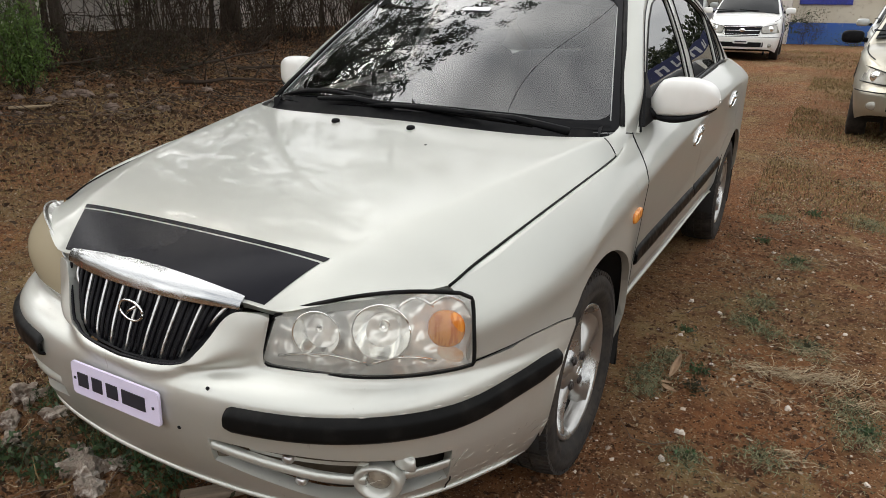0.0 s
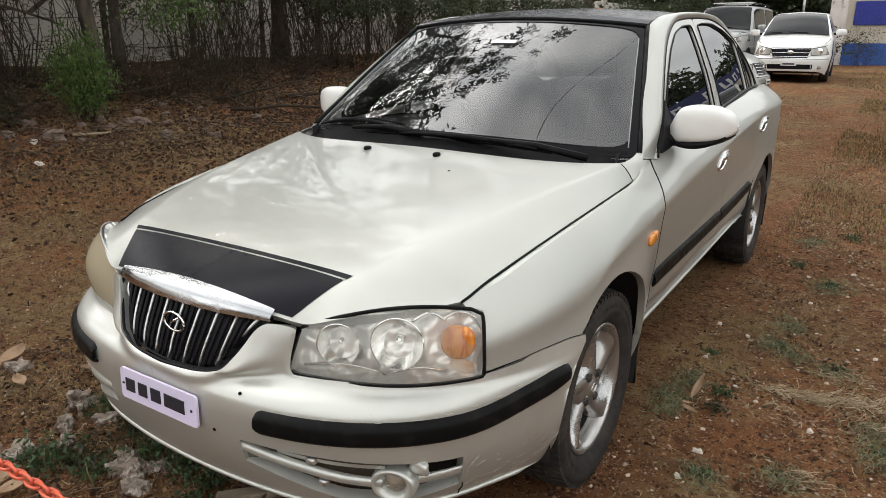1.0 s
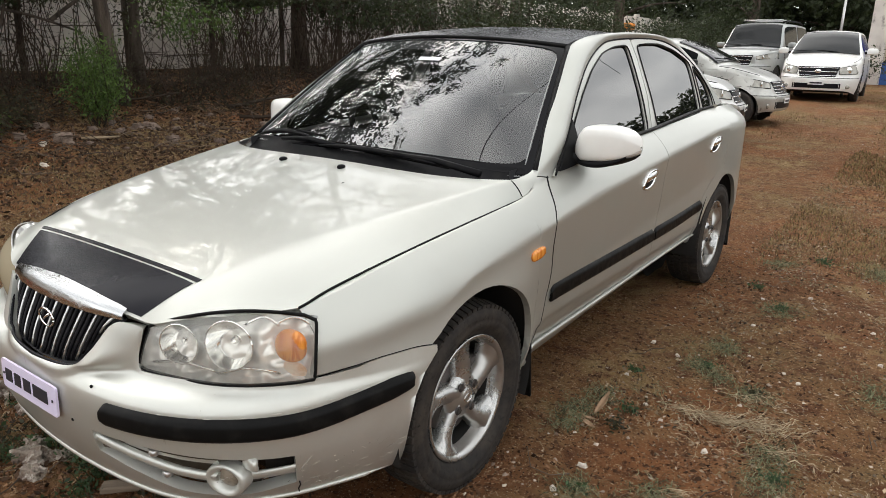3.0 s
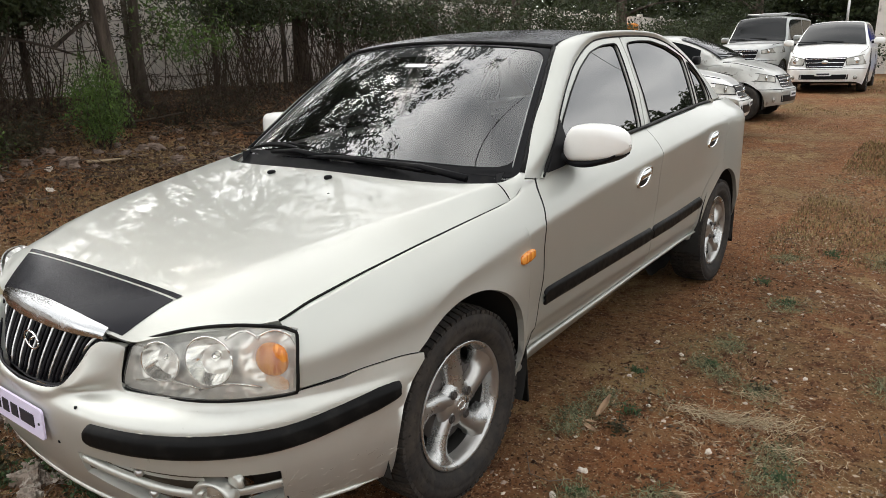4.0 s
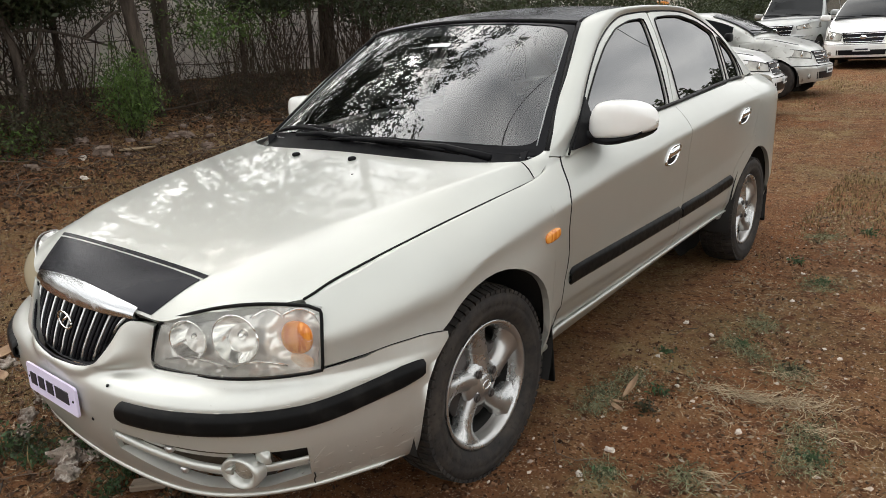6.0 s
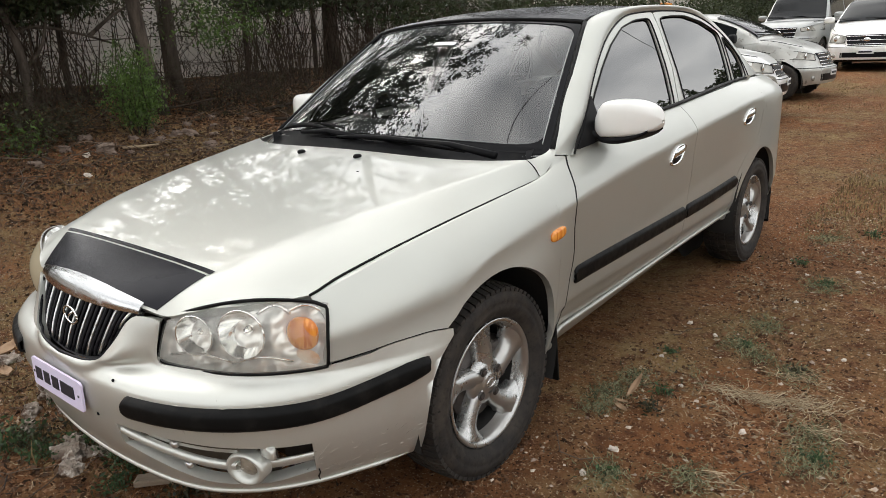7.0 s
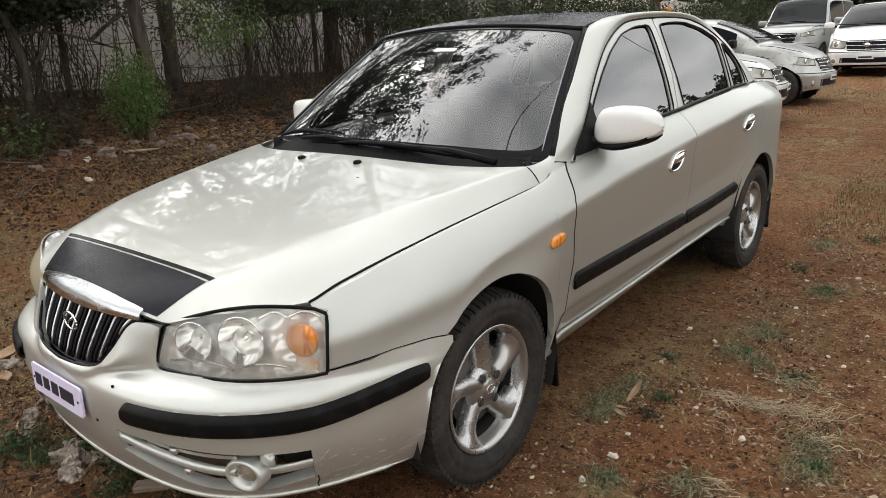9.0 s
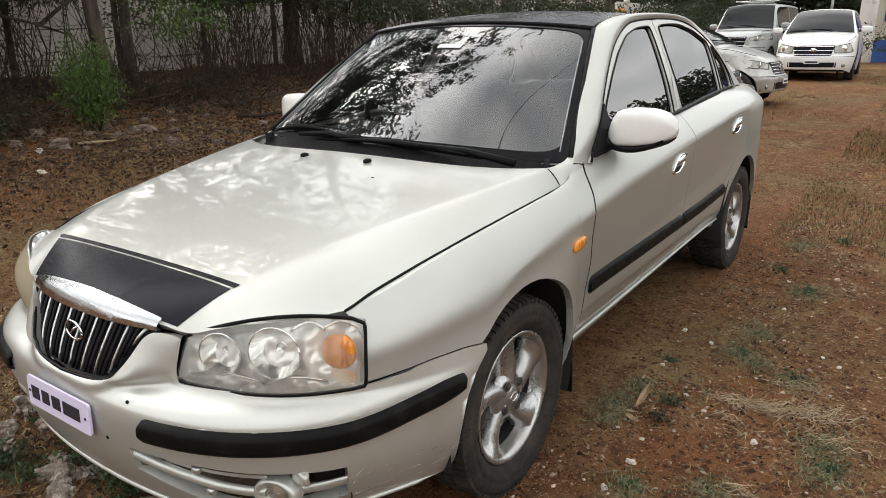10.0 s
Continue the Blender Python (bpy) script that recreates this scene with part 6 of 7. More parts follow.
V, F = crumbs(P, 0.0024 + 0.0110 * rng.uniform(size=len(P)) ** 3.4, rng, 0.8)
raw("soil_crumbs", V, F, crumb_m, kind="stuff", label="loose crumbs of red-brown soil", category="soil")
P = np.concatenate([ground_pts(1500, 0.82, 2.6, 0.2, 4.5, rng), ground_pts(3000, 0.82, 4.2, 3.5, 12, rng), ground_pts(900, -6.5, 0.8, -0.8, 6, rng, outside_car), ground_pts(420, -1, 5, 9, 20, rng)])
P[:, 2] += 0.001
V, F = crumbs(P, 0.0022 + 0.0100 * rng.uniform(size=len(P)) ** 3.0, rng, 0.6)
raw("pebbles", V, F, pebble_m, kind="stuff", label="small pale pebbles in red earth", category="pebbles")


def stone(name, x, y, r, mat, label, flat=0.6, dz=0.0, category="stone", group="", e=0.85, rough=0.3):
    V, F = blob_data((0, 0, 0), (r, r * 0.72, r * flat), e, e, 18, 12, 0.55, None, Matrix.Rotation(x * 9 + y * 5, 3, "Z"))
    ob = link(name, V, F, mat, None, False)
    for v in ob.data.vertices:
        d = v.co / r
        v.co *= 1 + rough * noise.noise(d * 1.3 + Vector((x * 7, y * 3, 0))) + rough * 0.6 * noise.noise(d * 3.1 + Vector((x, y, 4)))
    ob.matrix_basis = pose(x, y, ground_z(x, y) + r * flat * 0.25 + dz)
    return tagged(ob, label, category, group)


# stones that show singly
for x, y, r in ((1.08, 1.22, 0.017), (1.06, 1.04, 0.013), (1.38, 1.59, 0.014), (1.09, 1.78, 0.010), (0.90, 2.39, 0.013), (1.04, 2.32, 0.012), (1.31, 2.54, 0.009), (0.93, 1.98, 0.010), (1.75, 3.2, 0.012), (1.62, 1.25, 0.010), (2.1, 2.4, 0.013), (1.85, 5.2, 0.025), (1.24, 2.9, 0.012), (-5.70, 2.565, 0.05), (-5.095, 2.275, 0.045), (1.55, 2.35, 0.011), (1.48, 2.42, 0.009), (1.82, 2.75, 0.013), (1.40, 3.6, 0.016), (1.95, 3.7, 0.014), (2.3, 4.4, 0.018), (1.66, 2.9, 0.008), (1.18, 3.4, 0.012)):
    stone("pale_stone", x, y, r, white_stone, "small whitish stone lying on red earth", 0.55, rough=0.16, group="loose pale stones")
for x, y, r in ((-6.08, 3.82, 0.085), (-6.05, 3.98, 0.105), (-6.26, 2.79, 0.09), (-5.76, 2.80, 0.125), (-5.73, 2.05, 0.09), (-6.36, 4.15, 0.06), (-6.25, 4.99, 0.05), (-5.53, 3.94, 0.085), (-5.27, 4.41, 0.095), (-5.64, 5.40, 0.08), (-6.2, 3.35, 0.07), (-5.95, 2.45, 0.07), (-6.5, 4.6, 0.06), (-5.9, 4.6, 0.045), (-5.45, 4.85, 0.05), (-5.4, 3.3, 0.05), (-6.1, 1.7, 0.12), (-5.98, 3.55, 0.075), (-6.32, 3.66, 0.065), (-5.86, 4.22, 0.07), (-6.15, 4.42, 0.06), (-5.62, 3.0, 0.055)):
    stone("bank_stone", x, y, r, stone_m, "rough brown stone on the earth bank", 0.5, -0.01, group="stones on the bank", e=0.75)
# rubble by the bumper
for x, y, r, f in ((-0.95, 0.25, 0.075, 0.75), (-0.86, 0.14, 0.055, 0.7), (-0.75, 0.08, 0.042, 0.8), (-0.79, 0.24, 0.06, 0.35), (-0.82, -0.04, 0.07, 0.5), (-0.92, -0.10, 0.05, 0.5), (-0.42, 0.10, 0.085, 0.4), (-0.33, 0.06, 0.06, 0.4), (-0.50, 0.14, 0.055, 0.5), (-0.36, 0.17, 0.05, 0.4), (-1.45, 0.26, 0.06, 0.5)):
    stone("rubble_piece", x, y, r * 0.8, rubble_m, "broken crusty piece of concrete rubble on earth", f, group="rubble before the bumper", category="rubble", e=0.7, rough=0.55)
# a plank, a stick, dry leaves and twigs
bm = rbox_bm((0.045, 0.24, 0.022), 0.006)
ob = part("wood_offcut", bm, wood_grey)
ob.matrix_basis = pose(0.03, 0.23, ground_z(0.03, 0.23) + 0.022, 4, 3, -48)
tagged(ob, "weathered grey-brown wood offcut under the bumper", "wood")
ob = tube("fallen_stick", [(-5.74, 2.98, ground_z(-5.74, 2.98) + 0.03), (-5.71, 3.2, ground_z(-5.71, 3.2) + 0.05), (-5.69, 3.38, ground_z(-5.69, 3.38) + 0.04)], [0.016, 0.015, 0.010], pale_straw)
tagged(ob, "pale dry stick lying on the bank", "stick")


def curled_leaf(x, y, L, turn, tilt=0.0, wide=0.30, mat=dry_leaf):
    V, F = grid(lambda u, v: ((v - 0.5) * L * wide * math.sin(math.pi * (0.06 + 0.88 * u)), (u - 0.5) * L, 0.008 + 0.12 * L * wide * 2 * (2 * v - 1) ** 2 + 0.05 * L * (2 * u - 1) ** 2), lin(0, 1, 10), lin(0, 1, 7))
    ob = link("dry_leaf", V, F, mat)
    ob.modifiers.new("thick", "SOLIDIFY").thickness = 0.002
    ob.matrix_basis = pose(x, y, ground_z(x, y) + 0.004 + 0.5 * L * abs(math.sin(math.radians(tilt))), tilt, 0, turn)
    return tagged(ob, "curled brown dry leaf on the ground", "leaf", "dry leaves")


curled_leaf(0.985, 1.60, 0.11, -12, 35, 0.26)
curled_leaf(0.985, 1.465, 0.075, 62, 0, 0.34)
curled_leaf(0.965, 1.51, 0.055, 100)
curled_leaf(-0.71, -0.13, 0.10, 40, 8, 0.55)
curled_leaf(-0.62, -0.15, 0.10, -20, 10, 0.6)
curled_leaf(-1.52, 0.29, 0.14, 20, 12, 0.6)
curled_leaf(-1.30, 0.20, 0.10, 80, 5, 0.5)
curled_leaf(-1.15, 0.42, 0.10, 150, 10, 0.5)
chunks = []
P = np.concatenate([ground_pts(620, -8.2, -4.8, -1, 9, rng), ground_pts(90, -1.6, 0.9, -0.5, 0.5, rng, lambda x, y: smooth(0.9, 0.0, x)), ground_pts(30, 0.95, 3, 0.8, 5, rng)])
for p in P:
    far_off = p[0] < -4
    L = rng.uniform(0.1, 0.7) if far_off else rng.uniform(0.06, 0.22)
    a = rng.uniform(0, 6.28)
    pts = []
    for k in range(4):
        q = (p[0] + math.cos(a) * L * k / 3, p[1] + math.sin(a) * L * k / 3)
        pts.append((q[0], q[1], ground_z(*q) + 0.008 + (0.25 if far_off else 0.06) * L * rng.uniform()))
        a += rng.normal() * 0.3
    chunks.append(tube_data(pts, [0.006, 0.005, 0.004, 0.001] if far_off else [0.0025, 0.002, 0.002, 0.001], 4))
V, F = joined(chunks)
tagged(link("twigs", V, F, twig_m), "scattered dry twigs on the ground", "twigs", kind="stuff")
# long dry stalks standing by the wheel and the bumper
for x, y, h, lean in ((0.74, 0.10, 0.17, 0.12), (0.47, 0.02, 0.12, -0.05), (0.86, 0.33, 0.12, 0.1), (-0.45, 0.0, 0.06, -0.07), (-0.40, 0.0, 0.05, 0.06)):
    ob = tube("grass_stalk", [(x, y, ground_z(x, y) - 0.005), (x + lean * 0.4, y, h * 0.55), (x + lean, y + 0.02, h)], [0.003, 0.0025, 0.001], straw, None, 5)
    tagged(ob, "single dry grass stalk standing upright", "grass", "dry stalks")


def weed(x, y, r, seed, mat=weed_m, n=70, size=0.02):
    q = np.random.default_rng(seed)
    w = thing("weed", (x, y, ground_z(x, y)), 0, "small green weed growing from red earth", "weed", "weeds")
    P = np.zeros((n // 2, 3))
    V, F = blades(P + q.normal(size=(n // 2, 3)) * [r * 0.35, r * 0.35, 0], r * 0.7, 0.0014, q, 1.0)
    tagged(raw("stem", V, F, mat, w), kind="stuff")
    C = q.normal(size=(n, 3)) * [r * 0.5, r * 0.5, r * 0.22] + [0, 0, r * 0.3]
    C[:, 2] = np.abs(C[:, 2])
    V, F = leaf_quads(C, size, q, 2.0, 0.35)
    tagged(raw("foliage", V, F, mat, w), kind="stuff")
    return w


for k, (x, y, r) in enumerate(((1.07, 1.53, 0.045), (1.06, 1.68, 0.045), (0.95, 2.03, 0.035), (1.18, 2.30, 0.04), (1.42, 2.15, 0.04), (1.62, 1.55, 0.05), (1.3, 3.25, 0.05), (1.1, 3.6, 0.05), (1.85, 3.3, 0.06), (1.35, 4.4, 0.06), (1.12, 1.10, 0.04), (-0.69, -0.02, 0.12), (-0.62, 0.05, 0.09), (-0.50, 0.04, 0.08), (-0.45, 0.20, 0.10), (-0.28, 0.22, 0.09), (-0.62, 0.26, 0.10), (-0.15, 0.20, 0.09), (-0.85, 0.30, 0.09), (-0.10, 0.10, 0.06), (0.15, 0.20, 0.07))):
    weed(x, y, r, 100 + k, weed_m if k % 4 else dull_leaf, int(1500 * r), 0.013 + 0.10 * r)


# ---------------------------------------------------------------- trees and hedge along the bank
def tree(x, y, h, r, crown_r, crown_h, seed, leaves=9000, lean=(0, 0), size=0.13, first=2.6, kick=(0, 0), label="tall tree with dark bark and hanging leafy crown"):
    q = np.random.default_rng(seed)
    z0 = ground_z(x, y) - 0.05
    t = thing("tree", (x, y, z0), 0, label, "tree", "trees on the bank")
    pts, rad = [], []
    for k in range(13):
        f = k / 12
        b = math.sin(math.pi * min(f / 0.45, 1.0))
        pts.append((lean[0] * f + 0.10 * (math.sin(3 * f + seed) - math.sin(seed)) + kick[0] * b, lean[1] * f + 0.10 * (math.sin(4 * f + 2 * seed) - math.sin(2 * seed)) + kick[1] * b, h * f * 0.92))
        rad.append(r * (1 - 0.72 * f) * (1.35 if k == 0 else 1.0) + 0.01)
    tube("trunk", pts, rad, bark, t, 12)
    tips = []
    for k in range(15):
        f = first / h + (0.95 - first / h) * (k + q.uniform()) / 15
        base = np.array([np.interp(f, np.linspace(0, 1, 13), [p[j] for p in pts]) for j in range(3)])
        a = q.uniform(0, 6.28) + k * 2.4
        L = crown_r * q.uniform(0.6, 1.1) * (1 - 0.4 * abs(f - 0.6))
        lp = [base]
        for m in range(1, 5):
            s = m / 4
            lp.append(base + np.array([math.cos(a + 0.3 * s) * L * s, math.sin(a + 0.3 * s) * L * s, L * (0.55 * s - 0.35 * s * s)]))
        tube("limb", lp, [r * 0.34 * (1 - 0.85 * s / 4) for s in range(5)], bark, t, 6)
        tips += [lp[j] + (lp[j + 1] - lp[j]) * q.uniform() for j in (1, 2, 3) for _ in range(4)]
    tips = np.array(tips)
    per = leaves // 160
    C = []
    for k in range(160):
        c = tips[q.integers(len(tips))] + q.normal(size=3) * crown_r * 0.16
        C.append(c + q.normal(size=(per, 3)) * [0.18, 0.18, 0.2])
    C = np.concatenate(C)
    V, F = leaf_quads(C, size, q, 2.8, 0.0, 0.5)
    raw("crown", V, F, leaf_m, t)
    return t


tree(-6.90, 4.12, 10.3, 0.085, 3.8, 6, 1, 11500, (1.4, -0.1), 0.21, kick=(-0.22, -0.14))
tree(-7.75, 4.90, 8.6, 0.070, 2.7, 6, 2, 3800, (0.3, 0.5), 0.19, kick=(-0.03, -0.04))
tree(-7.2, 2.05, 8.2, 0.12, 3.0, 6, 3, 6400, (0.9, 0.1), 0.20)
tree(-8.2, 8.4, 10.0, 0.14, 3.2, 6, 4, 9000, (0.2, 0.2), 0.17)
tree(-7.6, 0.2, 9.0, 0.14, 2.8, 6, 5, 4500)
tree(-8.4, 12.5, 9.5, 0.18, 3.0, 6, 6, 11000)
tree(-9.0, 17.5, 9.0, 0.2, 3.2, 6, 7, 10000, first=1.6)
tree(-8.5, 24.0, 10.0, 0.2, 3.6, 6, 8, 10000, first=1.6)
tree(-5.5, 31.0, 9.0, 0.2, 3.4, 6, 9, 9000, first=1.4, size=0.18)
tree(-2.5, 36.0, 9.0, 0.2, 3.6, 6, 10, 9000, first=1.2, size=0.18)
tree(-14.0, 34.0, 10.0, 0.22, 4.0, 6, 11, 9000, first=3.4, size=0.18)


slim = thing("tree", (-7.40, 2.68, ground_z(-7.40, 2.68) - 0.05), 0, "slim crooked dark tree leaning over the bank", "tree", "trees on the bank")
tube("trunk", spline([(0, 0, 0), (0.02, 0.05, 0.45), (0, 0.03, 0.9), (0.05, -0.08, 1.2), (0.1, -0.28, 1.5), (0.2, -0.5, 2.1), (0.3, -0.55, 3.0)], 4), [0.062 - 0.0016 * i for i in range(25)], bark, slim, 10)
for pts in ([(0, -0.05, 0.95), (0, 0.25, 1.05), (0.05, 0.7, 0.98), (0.1, 1.25, 0.80)], [(0, 0.9, 0.93), (0.1, 1.15, 1.15), (0.15, 1.4, 1.30)], [(0.05, -0.3, 1.35), (0, -0.1, 1.7), (0.1, 0.1, 2.2)], [(0, 0.0, 0.5), (0.05, 0.3, 0.85), (0.1, 0.45, 1.5)], [(0, 0.02, 0.3), (0.15, -0.35, 0.75), (0.15, -0.5, 1.3)]):
    sp = spline(pts, 4)
    tube("limb", sp, [0.030 - 0.020 * i / len(sp) for i in range(len(sp))], bark, slim, 6)


def shrub(x, y, h, w, seed, mat, n_stems=14, n_leaves=900, size=0.06, label="leafy shrub on the bank", spread_=0.5, stem_r=0.010, droop=0.2, group="shrubs on the bank"):
    q = np.random.default_rng(seed)
    s = thing("shrub", (x, y, ground_z(x, y) - 0.03), 0, label, "shrub", group)
    chunks, tips = [], []
    for k in range(n_stems):
        a = q.uniform(0, 6.28)
        b = np.array([math.cos(a), math.sin(a), 0]) * w * 0.35 * q.uniform()
        top = b + np.array([math.cos(a) * w * spread_ * q.uniform(0.2, 1), math.sin(a) * w * spread_ * q.uniform(0.2, 1), h * q.uniform(0.6, 1.05)])
        j = 0.11 * w + 0.02
        way = [b + (top - b) * f + q.normal(size=3) * [j, j, 0.03] for f in (0.25, 0.5, 0.75)]
        pts = spline([b, *way, top], 2)
        thick = stem_r * q.uniform(0.45, 1.0)
        chunks.append(tube_data(pts, [thick * (1 - 0.8 * i / 8) for i in range(9)], 4))
        tips += pts[3:]
        for m in range(4):
            c = pts[2 + int(1.6 * m)]
            d = c + q.normal(size=3) * [0.30 * w, 0.30 * w, 0.16] + [0, 0, 0.14]
            chunks.append(tube_data([c, (c + d) / 2 + q.normal(size=3) * 0.02, d], [thick * 0.5, thick * 0.35, thick * 0.15], 3))
            tips += [d, (c + d) / 2]
    V, F = joined(chunks)
    tagged(link("brushwood", V, F, stem_m, s), kind="stuff")
    if n_leaves:
        tips = np.array(tips)
        if h > 1.5:
            tips = tips[tips[:, 2] > np.quantile(tips[:, 2], 0.5)]
        C = tips[q.integers(len(tips), size=n_leaves)] + q.normal(size=(n_leaves, 3)) * [0.09 * w + 0.03, 0.09 * w + 0.03, 0.07]
        C[:, 2] = np.maximum(C[:, 2], 0.03)
        V, F = leaf_quads(C, size, q, 2.6, 0.1, droop)
        tagged(raw("foliage", V, F, mat, s), kind="stuff")
    return s


# the bright bush under the trunks and its neighbours
shrub(-6.30, 3.48, 1.0, 0.42, 20, bush_m, 20, 5200, 0.045, "bright green drooping bush on the bank", 0.55, 0.008, 1.4)
shrub(-6.27, 2.42, 0.36, 0.6, 21, dull_leaf, 14, 900, 0.05, "low dusty green bush on the bank")
shrub(-6.1, 1.95, 0.34, 0.6, 22, bush_m, 12, 700, 0.05, "low green bush on the bank")
shrub(-7.0, 5.25, 1.9, 0.9, 23, bush_m, 14, 1100, 0.07, "tall thin green bush beside the trunks")
for k, (x, y, h) in enumerate(((-5.75, 1.25, 0.35), (-6.2, 1.0, 0.5), (-5.5, 0.7, 0.3), (-6.6, 1.5, 0.6), (-6.5, 2.75, 0.35), (-6.7, 2.2, 0.55), (-6.6, 4.75, 0.3), (-6.4, 5.7, 0.35), (-6.9, 5.6, 0.5))):
    shrub(x, y, h, 0.7, 740 + k, dull_leaf, 22, 420, 0.045, "low dark brush of weeds on the bank", 0.8, 0.006)
for k, (x, y, h, n) in enumerate(((-7.35, 1.55, 2.5, 2600), (-7.55, 2.15, 2.7, 2600), (-7.8, 0.85, 2.7, 2200), (-7.9, 2.75, 2.6, 1200), (-7.6, 6.35, 2.7, 1700), (-7.5, 7.1, 2.6, 1700), (-7.8, 7.9, 2.7, 1700), (-7.6, 8.7, 2.6, 1700), (-7.7, 9.6, 2.6, 1500))):
    shrub(x, y, h, 1.0, 760 + k, leaf_m, 14, n, 0.085, "tall dark leafy shrub before the wall", 0.55, 0.014, 0.5)
for k in range(5):
    shrub(-5.9 - 0.75 * (k % 3) * 0.5, 0.2 + 0.23 * k, 0.28 + 0.1 * (k % 3), 0.55, 780 + k, leaf_m if k % 2 else dull_leaf, 14, 700, 0.045, "low dark weeds on the bank", 0.8, 0.005)
for k, (x, y, h) in enumerate(((-8.1, 2.45, 2.7), (-8.2, 3.0, 2.6), (-8.0, 2.0, 2.7))):
    shrub(x, y, h, 0.9, 800 + k, leaf_m, 12, 3600, 0.10, "tall dark leafy shrub before the wall", 0.5, 0.014, 0.5)
for k, (x, y, h, n) in enumerate(((-7.55, 2.95, 2.3, 3800), (-7.7, 3.45, 2.5, 2600), (-7.45, 6.75, 2.5, 3600))):
    shrub(x, y, h, 0.85, 820 + k, leaf_m, 12, n, 0.085, "tall dark leafy shrub before the wall", 0.5, 0.012, 0.6)
hq = np.random.default_rng(77)
for k in range(40):
    y = -1.5 + 0.42 * k + hq.uniform(-0.2, 0.2)
    x = -7.9 + hq.uniform(-0.55, 0.5)
    tall = k % 2 == 0
    if 3.4 < y < 6.0 and not tall:
        continue
    shrub(x, y, hq.uniform(1.7, 2.6), 0.8, 400 + k, dull_leaf if k % 3 else leaf_m, 14, 760 if tall else 380, 0.07, "thin dusty shrub with bare upright stems", 0.45, 0.012)
for k in range(20):
    y, x = -0.5 + 0.5 * k + hq.uniform(-0.3, 0.3), -7.1 + hq.uniform(-0.4, 0.3)
    shrub(x, y, hq.uniform(0.5, 1.0), 0.9, 500 + k, dull_leaf, 16, 120, 0.05, "leafless brush of tangled brown twigs", 0.9, 0.008)
for k in range(16):
    y, x = 9 + 1.5 * k + hq.uniform(-0.4, 0.4), -7.6 + 0.12 * k + hq.uniform(-0.8, 0.6)
    shrub(x, y, hq.uniform(1.3, 2.3), 1.4, 600 + k, leaf_m, 14, 1500, 0.10, "dense dark green roadside shrub", 0.6, 0.014)
for k in range(8):
    shrub(-9 + 1.0 * k, 29.5 + hq.uniform(-1, 2), hq.uniform(1.4, 2.2), 1.7, 700 + k, leaf_m, 14, 1500, 0.13, "dense dark green shrub before the far wall", 0.6, 0.016, group="far shrubs")
shrub(-0.1, 31.0, 1.5, 0.9, 720, dull_leaf, 12, 900, 0.07, "green weeds against the blue wall", group="far shrubs")
shrub(1.6, 31.2, 0.4, 0.9, 721, bush_m, 12, 400, 0.06, "green weeds against the blue wall", group="far shrubs")
# bare fallen branches on the bank
for k, (x, y, dx, dy) in enumerate(((-5.9, 5.2, 1.2, 1.4), (-6.4, 5.4, 0.2, 1.8), (-6.2, 6.5, 0.9, 1.2), (-6.8, 3.7, 0.5, 0.9))):
    b = thing("fallen_branch", (x, y, ground_z(x, y)), 0, "bare fallen branch with forked twigs on the bank", "branch", "fallen branches")
    pts = [(dx * t, dy * t, ground_z(x + dx * t, y + dy * t) - ground_z(x, y) + 0.05 + 0.25 * t) for t in lin(0, 1, 7)]
    tube("limb", pts, [0.026 - 0.003 * i for i in range(7)], stem_m, b, 6)
    for m in range(5):
        p = pts[1 + m]
        e = (p[0] + hq.normal() * 0.3, p[1] + hq.normal() * 0.3, p[2] + 0.25 + 0.2 * hq.uniform())
        tube("twig", [p, ((p[0] + e[0]) / 2 + 0.03, (p[1] + e[1]) / 2, (p[2] + e[2]) / 2 + 0.03), e], [0.010, 0.007, 0.003], stem_m, b, 5)

# woods beyond the wall and at the end of the yard
q2 = np.random.default_rng(91)
C = np.stack([q2.uniform(-14.5, -10.4, 26000), q2.uniform(-8, 21, 26000), q2.uniform(0.9, 3.8, 26000)], 1)
keep = np.array([noise.noise(Vector((c[0] * 0.8, c[1] * 0.8, c[2] * 0.9))) > -0.18 for c in C])
V, F = leaf_quads(C[keep], 0.26, q2, 1.9, 0.0, 0.3)
tagged(raw("far_woods", V, F, leaf_m), "dark leafy woods beyond the compound wall", "woods", kind="stuff")
C = np.stack([q2.uniform(-26, -1.2, 95000), q2.uniform(33.0, 38, 95000), q2.uniform(0.2, 8.0, 95000)], 1)
keep = np.array([noise.noise(Vector((c[0] * 0.45, c[1] * 0.4, c[2] * 0.6 + 9))) > (-0.25 if c[0] > -9 else 0.0) for c in C])
V, F = leaf_quads(C[keep], 0.25, q2, 1.7, 0.0, 0.3)
tagged(raw("distant_woods", V, F, leaf_m), "dark trees at the end of the yard", "woods", kind="stuff")

# trees right of the yard; the row near y -16 is unseen, added for reflections
C = np.concatenate([np.stack([q2.uniform(15.5, 18.5, 52000), q2.uniform(-20, 34, 52000), 4.4 * q2.uniform(0, 1, 52000) ** 0.8], 1),
                    np.stack([q2.uniform(-16, 18, 16000), q2.uniform(-19.5, -16, 16000), 2.6 * q2.uniform(0, 1, 16000) ** 0.8], 1)])
keep = np.array([c[2] < 2.7 + 1.8 * noise.noise(Vector((c[0] * 0.3, c[1] * 0.35, 3))) + 0.8 * noise.noise(Vector((c[0], c[1] * 1.2, 5))) for c in C])
V, F = leaf_quads(C[keep], 0.27, q2, 1.7, 0.0, 0.3)
